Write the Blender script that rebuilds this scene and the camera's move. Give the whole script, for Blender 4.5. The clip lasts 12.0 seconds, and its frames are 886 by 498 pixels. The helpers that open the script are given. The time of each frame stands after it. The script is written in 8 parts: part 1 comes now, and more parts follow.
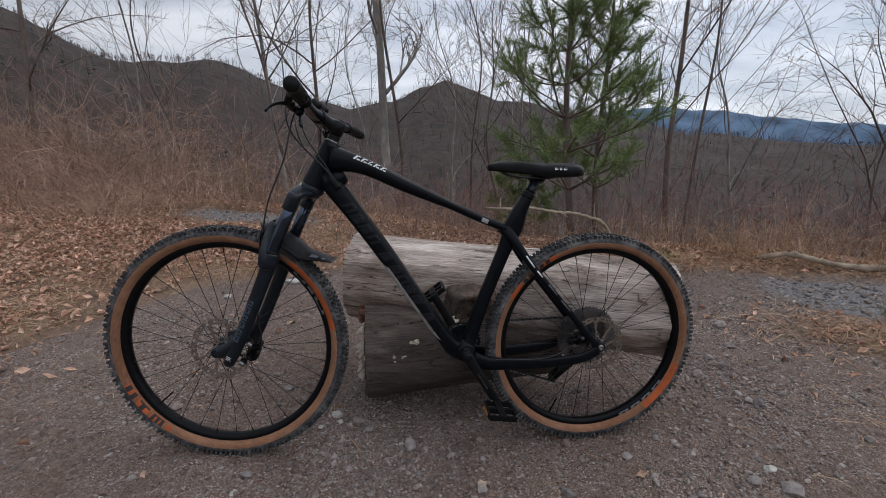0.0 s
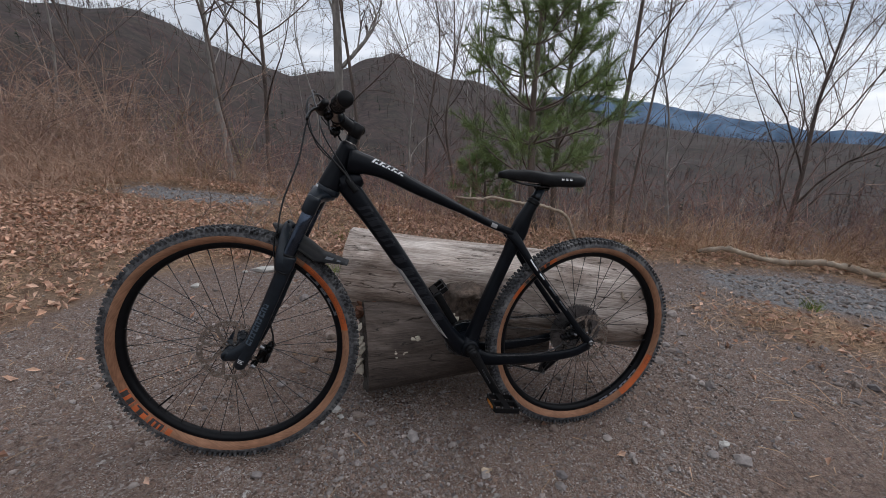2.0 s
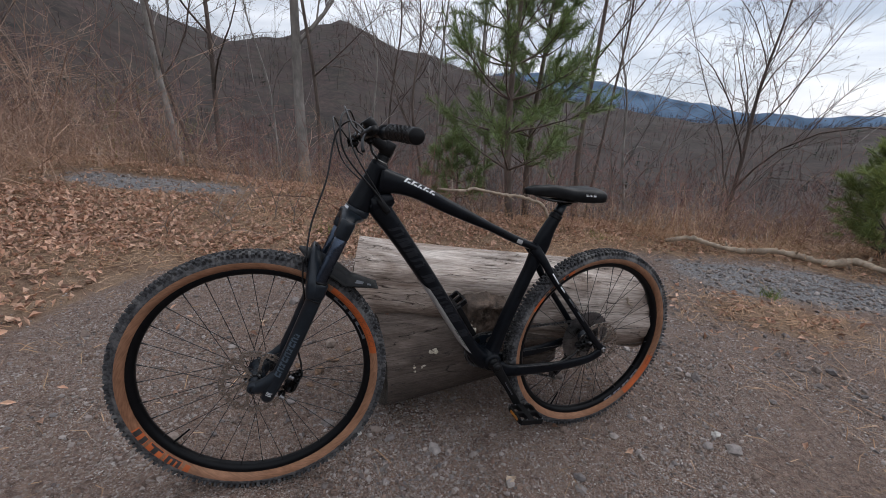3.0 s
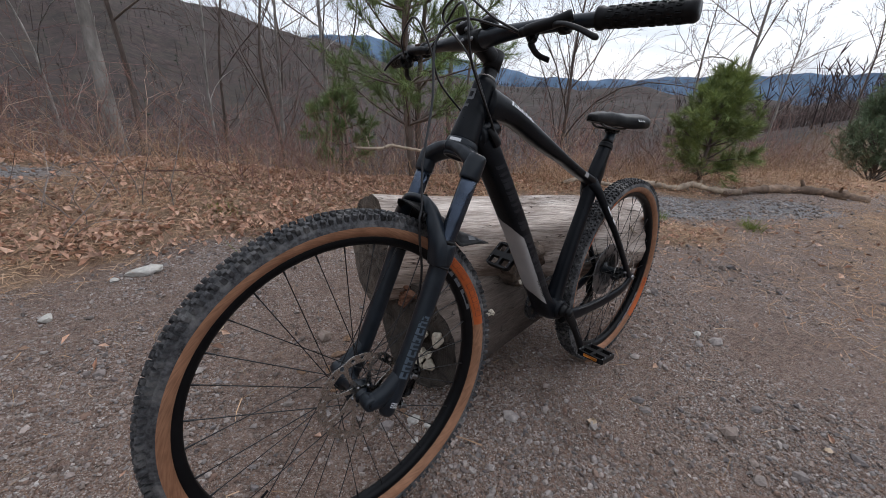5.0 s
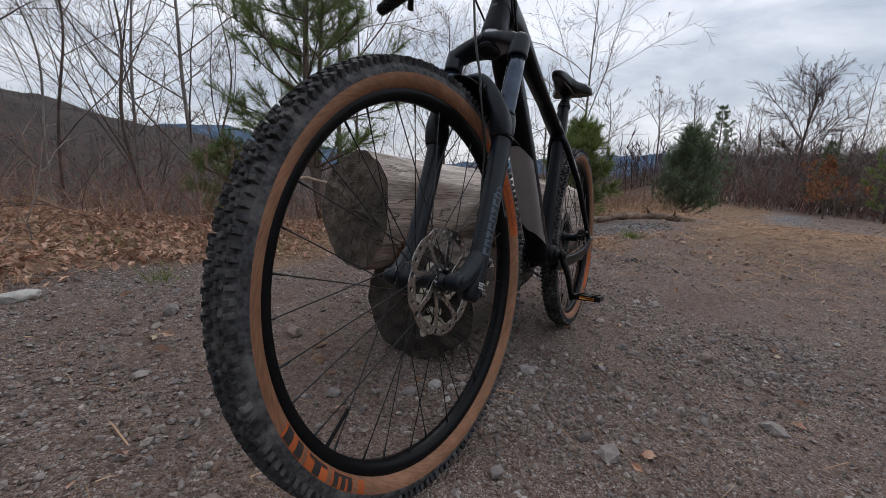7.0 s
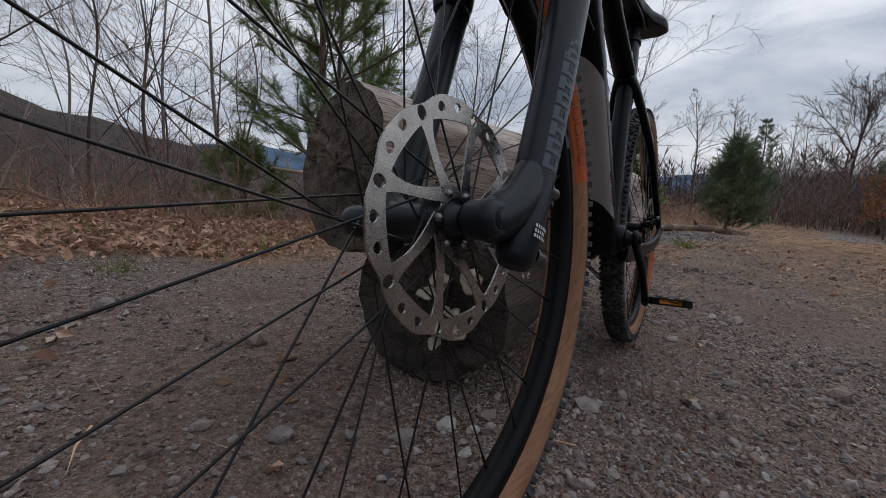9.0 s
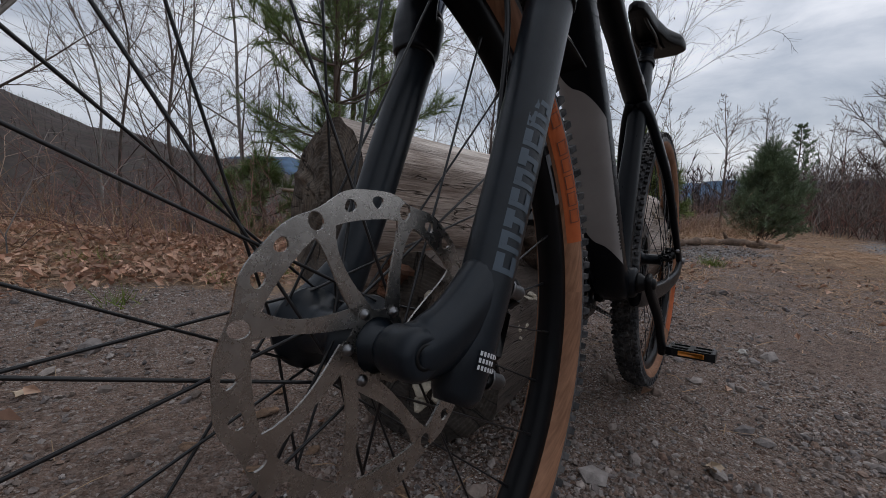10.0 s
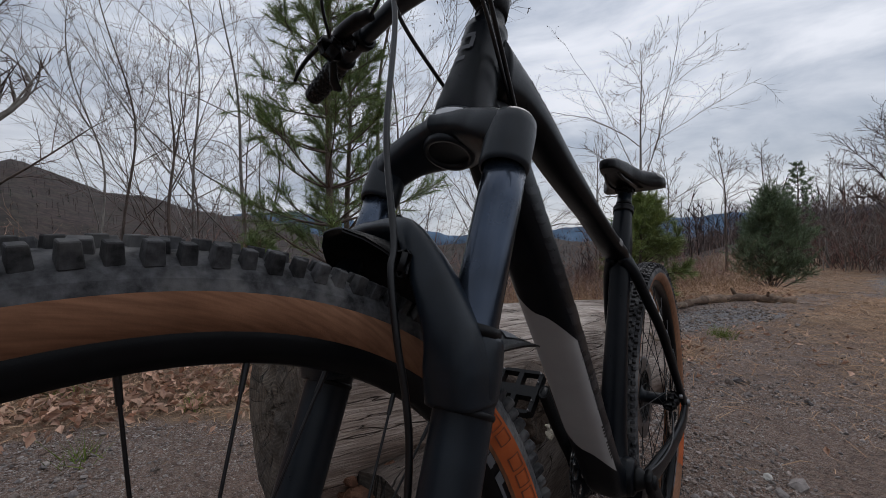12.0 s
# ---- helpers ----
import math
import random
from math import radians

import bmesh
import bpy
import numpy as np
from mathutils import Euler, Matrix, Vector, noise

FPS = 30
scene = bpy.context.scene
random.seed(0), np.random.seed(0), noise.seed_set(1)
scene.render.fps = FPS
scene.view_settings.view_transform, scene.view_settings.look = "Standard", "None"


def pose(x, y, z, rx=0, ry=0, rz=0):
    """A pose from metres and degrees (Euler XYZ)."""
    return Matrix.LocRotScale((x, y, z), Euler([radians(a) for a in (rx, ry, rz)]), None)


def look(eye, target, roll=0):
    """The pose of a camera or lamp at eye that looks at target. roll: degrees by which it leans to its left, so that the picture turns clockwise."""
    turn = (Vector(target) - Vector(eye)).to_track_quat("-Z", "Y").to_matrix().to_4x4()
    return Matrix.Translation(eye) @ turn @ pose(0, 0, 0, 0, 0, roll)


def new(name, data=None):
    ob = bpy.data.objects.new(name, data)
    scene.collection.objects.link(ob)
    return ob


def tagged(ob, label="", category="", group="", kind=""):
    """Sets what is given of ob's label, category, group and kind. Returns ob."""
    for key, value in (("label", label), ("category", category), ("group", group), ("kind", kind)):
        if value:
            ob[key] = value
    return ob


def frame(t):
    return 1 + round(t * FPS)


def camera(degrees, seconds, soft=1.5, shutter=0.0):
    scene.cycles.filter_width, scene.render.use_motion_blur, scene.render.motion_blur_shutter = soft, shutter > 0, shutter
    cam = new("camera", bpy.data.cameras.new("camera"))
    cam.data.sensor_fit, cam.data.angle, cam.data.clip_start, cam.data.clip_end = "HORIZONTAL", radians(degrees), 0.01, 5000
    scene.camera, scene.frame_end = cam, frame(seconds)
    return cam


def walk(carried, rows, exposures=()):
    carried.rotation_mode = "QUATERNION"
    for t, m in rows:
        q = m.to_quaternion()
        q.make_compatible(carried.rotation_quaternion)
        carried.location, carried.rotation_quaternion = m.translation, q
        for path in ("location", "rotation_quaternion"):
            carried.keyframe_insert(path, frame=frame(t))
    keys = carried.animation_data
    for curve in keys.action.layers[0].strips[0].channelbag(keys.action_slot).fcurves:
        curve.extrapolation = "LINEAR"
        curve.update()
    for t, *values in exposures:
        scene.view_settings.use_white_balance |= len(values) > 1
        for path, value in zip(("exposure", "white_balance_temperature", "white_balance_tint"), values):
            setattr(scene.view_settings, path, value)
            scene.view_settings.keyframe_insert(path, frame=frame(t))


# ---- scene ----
cam = camera(94.0, 12.0, soft=0.5)
ROWS = [
    (0, 0.0448, 0.0241, 0.9897, 77.472, 3.070, 1.509),
    (0.5, 0.0546, 0.0142, 1.0043, 76.847, 2.667, 1.342),
    (1, 0.0148, 0.0163, 1.0014, 76.025, 1.726, -0.475),
    (1.5, -0.0680, 0.0145, 1.0173, 75.063, 0.786, -3.171),
    (2, -0.1617, 0.0095, 1.0803, 74.298, 0.093, -5.643),
    (2.5, -0.2504, 0.0186, 1.1770, 72.757, -0.575, -8.607),
    (3, -0.3788, 0.1046, 1.1942, 71.131, -1.184, -11.831),
    (3.2, -0.4450, 0.1420, 1.2042, 70.402, -1.346, -13.245),
    (4.8, -0.8877, 0.4711, 1.0973, 67.657, -0.693, -31.143),
    (5, -0.9209, 0.5336, 1.0546, 67.336, -0.987, -34.685),
    (5.5, -1.0259, 0.6281, 0.9421, 69.801, -0.590, -43.377),
    (6, -1.1057, 0.6973, 0.8211, 74.177, 0.737, -48.929),
    (6.5, -1.1609, 0.7162, 0.7172, 76.796, 0.466, -51.596),
    (7, -1.2151, 0.7326, 0.6647, 78.232, 0.078, -52.212),
    (7.2, -1.2378, 0.7377, 0.6538, 78.400, -0.028, -52.318),
    (8.8, -0.9544, 0.9348, 0.5143, 80.873, -0.053, -49.837),
    (9, -0.9258, 0.9447, 0.4953, 80.822, -0.239, -48.599),
    (9.5, -0.8687, 0.9505, 0.5048, 81.111, -0.059, -46.565),
    (10, -0.8197, 0.9537, 0.5583, 82.054, 0.333, -45.571),
    (10.5, -0.7675, 0.9622, 0.6081, 83.442, 0.943, -44.921),
    (11, -0.7124, 0.9795, 0.6766, 84.300, 1.395, -44.563),
    (11.5, -0.7047, 0.9613, 0.7552, 87.277, 2.546, -44.678),
    (12, -0.6890, 0.9647, 0.8194, 88.399, 3.122, -45.029),
]
EXPOSURES = [(t, stops, 6420, 11.5) for t, stops in ((0.0, 0.10), (3.0, 0.24), (5.0, 0.42), (5.5, 0.44), (6.0, 0.27), (7.0, -0.08), (9.5, -0.35), (12.0, -0.35))]
walk(cam, [(t, pose(x, y, z, rx, ry, rz)) for t, x, y, z, rx, ry, rz in ROWS], EXPOSURES)

# ---- sky and light: an overcast spring day ----
world = bpy.data.worlds.new("overcast_sky")
scene.world = world
world.use_nodes = True
wt = world.node_tree
wt.nodes.clear()


def wnode(kind, **values):
    n = wt.nodes.new(kind)
    for key, value in values.items():
        n.inputs[key.replace("_", " ")].default_value = value
    return n


SUN_EL, SUN_AZ = radians(48), radians(70)
sky = wt.nodes.new("ShaderNodeTexSky")
sky.sky_type = "NISHITA"
sky.sun_disc = False
sky.sun_elevation, sky.sun_rotation = SUN_EL, SUN_AZ
coord = wt.nodes.new("ShaderNodeTexCoord")
stretch = wnode("ShaderNodeMapping", Scale=(1.0, 1.0, 3.6))
wt.links.new(coord.outputs["Generated"], stretch.inputs["Vector"])
clouds = wnode("ShaderNodeTexNoise", Scale=2.6, Detail=7.0, Roughness=0.55, Distortion=0.35)
wt.links.new(stretch.outputs[0], clouds.inputs["Vector"])
tone = wt.nodes.new("ShaderNodeValToRGB")
tone.color_ramp.elements[0].position, tone.color_ramp.elements[0].color = 0.32, (0.47, 0.535, 0.635, 1)
tone.color_ramp.elements[1].position, tone.color_ramp.elements[1].color = 0.64, (1.0, 1.03, 1.09, 1)
wt.links.new(clouds.outputs["Fac"], tone.inputs["Fac"])
cover = wt.nodes.new("ShaderNodeMixRGB")
cover.inputs["Fac"].default_value = 0.9
dim = wt.nodes.new("ShaderNodeMixRGB")
dim.blend_type = "MULTIPLY"
dim.inputs["Fac"].default_value = 1.0
dim.inputs["Color2"].default_value = (0.10, 0.10, 0.10, 1)
wt.links.new(sky.outputs[0], dim.inputs["Color1"])
wt.links.new(dim.outputs[0], cover.inputs["Color1"])
# thicker cloud towards the west
axis = wt.nodes.new("ShaderNodeSeparateXYZ")
wt.links.new(coord.outputs["Generated"], axis.inputs[0])
west = wnode("ShaderNodeMapRange")
for name, value in (("From Min", -0.75), ("From Max", 0.25), ("To Min", 0.58), ("To Max", 0.99)):
    west.inputs[name].default_value = value
wt.links.new(axis.outputs[0], west.inputs["Value"])
thick = wt.nodes.new("ShaderNodeMixRGB")
thick.blend_type = "MULTIPLY"
thick.inputs["Fac"].default_value = 1.0
wt.links.new(tone.outputs[0], thick.inputs["Color1"])
wt.links.new(west.outputs[0], thick.inputs["Color2"])
# an overcast sky is brightest overhead
rise = wnode("ShaderNodeMapRange")
for name, value in (("From Min", 0.0), ("From Max", 1.0), ("To Min", 0.86), ("To Max", 1.40)):
    rise.inputs[name].default_value = value
wt.links.new(axis.outputs[2], rise.inputs["Value"])
dome = wt.nodes.new("ShaderNodeMixRGB")
dome.blend_type = "MULTIPLY"
dome.inputs["Fac"].default_value = 1.0
wt.links.new(thick.outputs[0], dome.inputs["Color1"])
wt.links.new(rise.outputs[0], dome.inputs["Color2"])
wt.links.new(dome.outputs[0], cover.inputs["Color2"])
bg = wnode("ShaderNodeBackground", Strength=1.08)
wt.links.new(cover.outputs[0], bg.inputs["Color"])
wout = wt.nodes.new("ShaderNodeOutputWorld")
wt.links.new(bg.outputs[0], wout.inputs["Surface"])
sun = new("sun", bpy.data.lights.new("sun", "SUN"))
sun.data.energy, sun.data.angle, sun.data.color = 0.7, radians(35), (1.0, 0.97, 0.93)
sun.matrix_world = look((0, 0, 0), (-math.sin(SUN_AZ) * math.cos(SUN_EL), -math.cos(SUN_AZ) * math.cos(SUN_EL), -math.sin(SUN_EL)))

# ---- materials ----


def material(name, color, rough=0.6, metal=0.0, spread=0.15, scale=20.0, bump=0.0, bump_scale=120.0, second=None, spec=0.5,
             island=0.0, object_random=0.0, stretch=(1, 1, 1), coat=0.0, hues=None):
    """A procedural surface: a base colour varied at two scales, with fine relief."""
    m = bpy.data.materials.new(name)
    m.use_nodes = True
    t = m.node_tree
    b = t.nodes["Principled BSDF"]
    b.inputs["Roughness"].default_value, b.inputs["Metallic"].default_value = rough, metal
    b.inputs["Specular IOR Level"].default_value = spec
    b.inputs["Coat Weight"].default_value = coat
    co = t.nodes.new("ShaderNodeTexCoord")
    mp = t.nodes.new("ShaderNodeMapping")
    mp.inputs["Scale"].default_value = stretch
    t.links.new(co.outputs["Object"], mp.inputs["Vector"])

    def noise_node(s, detail=5.0, rough_=0.6):
        n = t.nodes.new("ShaderNodeTexNoise")
        n.inputs["Scale"].default_value, n.inputs["Detail"].default_value, n.inputs["Roughness"].default_value = s, detail, rough_
        t.links.new(mp.outputs[0], n.inputs["Vector"])
        return n.outputs["Fac"]

    def ramp(fac, stops):
        r = t.nodes.new("ShaderNodeValToRGB")
        e = r.color_ramp.elements
        while len(e) < len(stops):
            e.new(0.5)
        for el, (p, c) in zip(e, stops):
            el.position, el.color = p, (*c, 1)
        t.links.new(fac, r.inputs["Fac"])
        return r.outputs[0]

    def mix(kind, fac, a, c):
        n = t.nodes.new("ShaderNodeMixRGB")
        n.blend_type = kind
        if isinstance(fac, float):
            n.inputs["Fac"].default_value = fac
        else:
            t.links.new(fac, n.inputs["Fac"])
        t.links.new(a, n.inputs["Color1"])
        t.links.new(c, n.inputs["Color2"])
        return n.outputs[0]

    low = tuple(max(0.0, c * (1 - spread * 1.6)) for c in color)
    high = tuple(min(1.0, c * (1 + spread * 1.6)) for c in color)
    col = ramp(noise_node(scale), [(0.3, low), (0.7, high)])
    if second:
        col = mix("MIX", ramp(noise_node(scale * 0.21, 4.0), [(0.48, (0, 0, 0)), (0.66, (1, 1, 1))]), col, ramp(noise_node(scale * 1.7), [(0.3, tuple(c * 0.8 for c in second)), (0.7, tuple(min(1, c * 1.2) for c in second))]))
    if hues:
        g = t.nodes.new("ShaderNodeNewGeometry")
        col = mix("MULTIPLY", 1.0, col, ramp(g.outputs["Random Per Island"], [(i / (len(hues) - 1), h) for i, h in enumerate(hues)]))
    if island:
        g = t.nodes.new("ShaderNodeNewGeometry")
        col = mix("MULTIPLY", 1.0, col, ramp(g.outputs["Random Per Island"], [(0, (1 - island,) * 3), (1, (1 + island,) * 3)]))
    if object_random:
        g = t.nodes.new("ShaderNodeObjectInfo")
        col = mix("MULTIPLY", 1.0, col, ramp(g.outputs["Random"], [(0, (1 - object_random,) * 3), (1, (1 + object_random,) * 3)]))
    t.links.new(col, b.inputs["Base Color"])
    rr = t.nodes.new("ShaderNodeMapRange")
    rr.inputs["To Min"].default_value, rr.inputs["To Max"].default_value = max(0.02, rough - 0.1), min(1, rough + 0.1)
    t.links.new(noise_node(scale * 2.3), rr.inputs["Value"])
    t.links.new(rr.outputs[0], b.inputs["Roughness"])
    if bump:
        bn = t.nodes.new("ShaderNodeBump")
        bn.inputs["Strength"].default_value, bn.inputs["Distance"].default_value = 1.0, bump
        t.links.new(noise_node(bump_scale, 6.0, 0.65), bn.inputs["Height"])
        t.links.new(bn.outputs[0], b.inputs["Normal"])
    return m


FRAME_BLACK = material("matte_black_carbon", (0.0032, 0.0044, 0.0066), 0.31, spread=0.2, scale=30, bump=0.0001, bump_scale=900, spec=0.15)
FORK_BLACK = material("matte_blue_black_paint", (0.0075, 0.0115, 0.0165), 0.32, spread=0.2, scale=40, bump=0.0001, bump_scale=1200, spec=0.31)
PLASTIC = material("black_plastic", (0.0055, 0.0056, 0.0062), 0.40, spread=0.25, scale=60, bump=0.0002, bump_scale=600, spec=0.16)
RIM_BLACK = material("satin_black_rim", (0.004, 0.0042, 0.005), 0.34, spread=0.2, scale=40, bump=0.0001, bump_scale=900, spec=0.13)
RUBBER = material("dusty_black_rubber", (0.040, 0.040, 0.042), 0.80, spread=0.5, scale=120, bump=0.0003, bump_scale=300, second=(0.108, 0.105, 0.102), spec=0.25, island=0.35)


def thread_material(name, c):
    """Tan rubber whose slanting threads run round the hub at c."""
    m = material(name + "_tan_rubber", (0.275, 0.142, 0.084), 0.66, spread=0.12, scale=18, bump=0.0003, bump_scale=220, second=(0.225, 0.108, 0.060), spec=0.22)
    t = m.node_tree
    b = t.nodes["Principled BSDF"]
    co = t.nodes.new("ShaderNodeTexCoord")
    move = t.nodes.new("ShaderNodeVectorMath")
    move.operation = "SUBTRACT"
    move.inputs[1].default_value = c
    t.links.new(co.outputs["Object"], move.inputs[0])
    sep = t.nodes.new("ShaderNodeSeparateXYZ")
    t.links.new(move.outputs[0], sep.inputs[0])

    def maths(kind, a, b_):
        n = t.nodes.new("ShaderNodeMath")
        n.operation = kind
        for i, v in enumerate((a, b_)):
            if isinstance(v, float):
                n.inputs[i].default_value = v
            else:
                t.links.new(v, n.inputs[i])
        return n.outputs[0]

    ang = maths("ARCTAN2", sep.outputs[2], sep.outputs[0])
    size = t.nodes.new("ShaderNodeVectorMath")
    size.operation = "LENGTH"
    t.links.new(move.outputs[0], size.inputs[0])
    u = maths("ADD", maths("MULTIPLY", ang, 14.0), maths("MULTIPLY", size.outputs["Value"], 160.0))
    w = maths("ADD", maths("MULTIPLY", ang, 4.0), maths("MULTIPLY", size.outputs["Value"], -14.0))
    xyz = t.nodes.new("ShaderNodeCombineXYZ")
    t.links.new(u, xyz.inputs[0])
    t.links.new(w, xyz.inputs[1])
    n = t.nodes.new("ShaderNodeTexNoise")
    n.inputs["Scale"].default_value, n.inputs["Detail"].default_value = 2.2, 4.0
    t.links.new(xyz.outputs[0], n.inputs["Vector"])
    r = t.nodes.new("ShaderNodeValToRGB")
    r.color_ramp.elements[0].position, r.color_ramp.elements[0].color = 0.35, (0.78, 0.76, 0.74, 1)
    r.color_ramp.elements[1].position, r.color_ramp.elements[1].color = 0.65, (1.15, 1.14, 1.12, 1)
    t.links.new(n.outputs["Fac"], r.inputs["Fac"])
    mul = t.nodes.new("ShaderNodeMixRGB")
    mul.blend_type, mul.inputs["Fac"].default_value = "MULTIPLY", 1.0
    t.links.new(b.inputs["Base Color"].links[0].from_socket, mul.inputs["Color1"])
    t.links.new(r.outputs[0], mul.inputs["Color2"])
    t.links.new(mul.outputs[0], b.inputs["Base Color"])
    return m


ORANGE = material("orange_print", (0.44, 0.10, 0.026), 0.6, spread=0.12, scale=30, spec=0.3)
DARK_PRINT = material("dark_print", (0.16, 0.045, 0.018), 0.6, spread=0.15, scale=40)
BLACK_PRINT = material("black_print", (0.025, 0.02, 0.018), 0.65, spread=0.2, scale=40)
FRAME_PRINT = material("charcoal_print", (0.015, 0.0165, 0.020), 0.30, spread=0.15, scale=40, spec=0.18)
RIM_PRINT = material("pale_rim_print", (0.15, 0.15, 0.175), 0.5, spread=0.15, scale=40)
GREY_PRINT = material("grey_print", (0.085, 0.09, 0.10), 0.5, spread=0.15, scale=40)
BLUE_PRINT = material("slate_blue_print", (0.048, 0.070, 0.094), 0.45, spread=0.1, scale=30)
WHITE_PRINT = material("white_print", (0.62, 0.63, 0.64), 0.5, spread=0.08, scale=40)
SILVER_PAINT = material("silver_grey_paint", (0.34, 0.335, 0.33), 0.42, spread=0.06, scale=10, bump=0.0001, bump_scale=900)
STEEL = material("brushed_steel", (0.38, 0.36, 0.335), 0.27, metal=1.0, spread=0.12, scale=60, bump=0.0001, bump_scale=800, stretch=(1, 1, 1))
DARK_STEEL = material("dark_steel", (0.20, 0.20, 0.205), 0.38, metal=1.0, spread=0.25, scale=60)
STANCHION = material("polished_stanchion", (0.042, 0.056, 0.082), 0.25, metal=0.9, spread=0.25, scale=14, coat=0.3)
SPOKE = material("black_spoke", (0.007, 0.007, 0.008), 0.35, metal=0.1, spread=0.15, scale=60)
REFLECT = material("amber_reflector", (0.65, 0.22, 0.02), 0.3, spread=0.1, scale=80)
BARK_GREY = material("grey_beech_bark", (0.25, 0.228, 0.205), 0.85, spread=0.3, scale=9, bump=0.004, bump_scale=40, second=(0.19, 0.17, 0.15), stretch=(1, 1, 0.4))
DARK_TWIG = material("dark_bare_twig", (0.095, 0.067, 0.058), 0.85, spread=0.3, scale=1.3, hues=[(1, 1, 1), (1.4, 1.3, 1.25), (0.7, 0.7, 0.72)])
BARK_BROWN = material("brown_bark", (0.125, 0.096, 0.080), 0.9, spread=0.3, scale=10, bump=0.006, bump_scale=50, stretch=(1, 1, 0.3))
TWIG = material("reddish_twig", (0.21, 0.125, 0.106), 0.85, spread=0.45, scale=1.3, hues=[(1, 1, 1), (1.35, 1.2, 1.1), (0.7, 0.72, 0.75), (1.15, 0.9, 0.85)])
TWIG_GREY = material("grey_twig", (0.20, 0.172, 0.155), 0.85, spread=0.4, scale=1.3, hues=[(1, 1, 1), (1.3, 1.25, 1.2), (0.65, 0.65, 0.68)])
DRY_STEM = material("dry_straw_stem", (0.29, 0.205, 0.13), 0.85, spread=0.2, scale=4, hues=[(1, 1, 1), (1.2, 1.1, 1.0), (0.7, 0.62, 0.55), (0.95, 0.8, 0.7)])
CANE = material("tan_bramble_cane", (0.36, 0.252, 0.188), 0.8, spread=0.35, scale=1.5, hues=[(1, 1, 1), (1.25, 1.2, 1.15), (0.6, 0.52, 0.48), (0.9, 0.75, 0.66)])
BUDDING = material("budding_twig", (0.20, 0.17, 0.06), 0.85, spread=0.2, scale=3, hues=[(1, 1, 1), (1.3, 1.35, 1.0), (0.7, 0.6, 0.7)])
STRAW = material("dry_straw", (0.42, 0.282, 0.185), 0.85, spread=0.18, scale=5, hues=[(1, 1, 1), (1.15, 1.1, 1.0), (0.75, 0.68, 0.6), (1.0, 0.85, 0.72)])
OAK_LEAF = material("withered_oak_leaf", (0.32, 0.15, 0.07), 0.75, spread=0.25, scale=20, hues=[(1, 1, 1), (1.3, 1.2, 1.1), (0.6, 0.55, 0.55)])
LEAF = material("dry_brown_leaf", (0.47, 0.30, 0.217), 0.75, spread=0.25, scale=30, hues=[(1, 1, 1), (1.15, 1.1, 1.05), (0.55, 0.5, 0.5), (1.4, 1.42, 1.4), (0.8, 0.66, 0.58), (1.1, 1.15, 1.12), (0.66, 0.58, 0.55)])
GREEN_BLADE = material("fresh_green_blade", (0.135, 0.185, 0.030), 0.6, spread=0.2, scale=10, hues=[(1, 1, 1), (1.3, 1.2, 1), (0.7, 0.8, 0.7)])
NEEDLE = material("pine_needle", (0.165, 0.235, 0.085), 0.55, spread=0.2, scale=2, hues=[(1, 1, 1), (1.4, 1.3, 1.2), (0.6, 0.7, 0.7), (1.2, 1.1, 0.7)])
NEEDLE_YELLOW = material("yellow_green_needle", (0.235, 0.285, 0.095), 0.55, spread=0.2, scale=2, hues=[(1, 1, 1), (1.35, 1.3, 1.1), (0.6, 0.68, 0.7), (0.85, 0.95, 1.0)])
NEEDLE_DARK = material("dark_fir_needle", (0.145, 0.205, 0.120), 0.6, spread=0.2, scale=2, hues=[(1, 1, 1), (1.4, 1.3, 1.2), (0.6, 0.7, 0.7)])
STONE = material("grey_gravel_stone", (0.215, 0.190, 0.176), 0.85, spread=0.22, scale=50, bump=0.002, bump_scale=150, hues=[(1, 1, 1), (1.4, 1.39, 1.38), (0.5, 0.5, 0.53), (1.1, 0.97, 0.87), (0.7, 0.7, 0.74), (0.95, 0.94, 0.95), (1.6, 1.58, 1.55), (0.62, 0.54, 0.49), (0.9, 0.74, 0.64)])
GRIT = material("brown_grey_grit", (0.215, 0.178, 0.158), 0.88, spread=0.25, scale=60, bump=0.002, bump_scale=180, hues=[(1, 1, 1), (1.35, 1.36, 1.38), (0.5, 0.48, 0.5), (1.15, 0.92, 0.78), (0.7, 0.66, 0.66), (1.0, 0.98, 1.0), (1.6, 1.62, 1.62), (0.66, 0.5, 0.42), (0.95, 0.72, 0.6)])
PALE_STONE = material("pale_limestone", (0.42, 0.40, 0.365), 0.85, spread=0.15, scale=30, bump=0.004, bump_scale=60)
RUST_STONE = material("rusty_brown_bark_chip", (0.21, 0.125, 0.075), 0.9, spread=0.5, scale=55, bump=0.008, bump_scale=110, second=(0.09, 0.06, 0.045))
LICHEN = material("cream_bracket_fungus", (0.44, 0.39, 0.31), 0.85, spread=0.2, scale=60, bump=0.004, bump_scale=120)
ROTTEN_WOOD = material("rotten_brown_wood", (0.20, 0.135, 0.095), 0.9, spread=0.4, scale=16, bump=0.010, bump_scale=45, second=(0.10, 0.065, 0.045), stretch=(1, 1, 1))
DEAD_WOOD = material("weathered_branch_wood", (0.34, 0.27, 0.20), 0.85, spread=0.25, scale=14, bump=0.004, bump_scale=60, second=(0.20, 0.15, 0.11))
SPLIT_WOOD = material("reddish_split_wood", (0.15, 0.068, 0.038), 0.85, spread=0.35, scale=25, bump=0.006, bump_scale=60, second=(0.055, 0.034, 0.023))
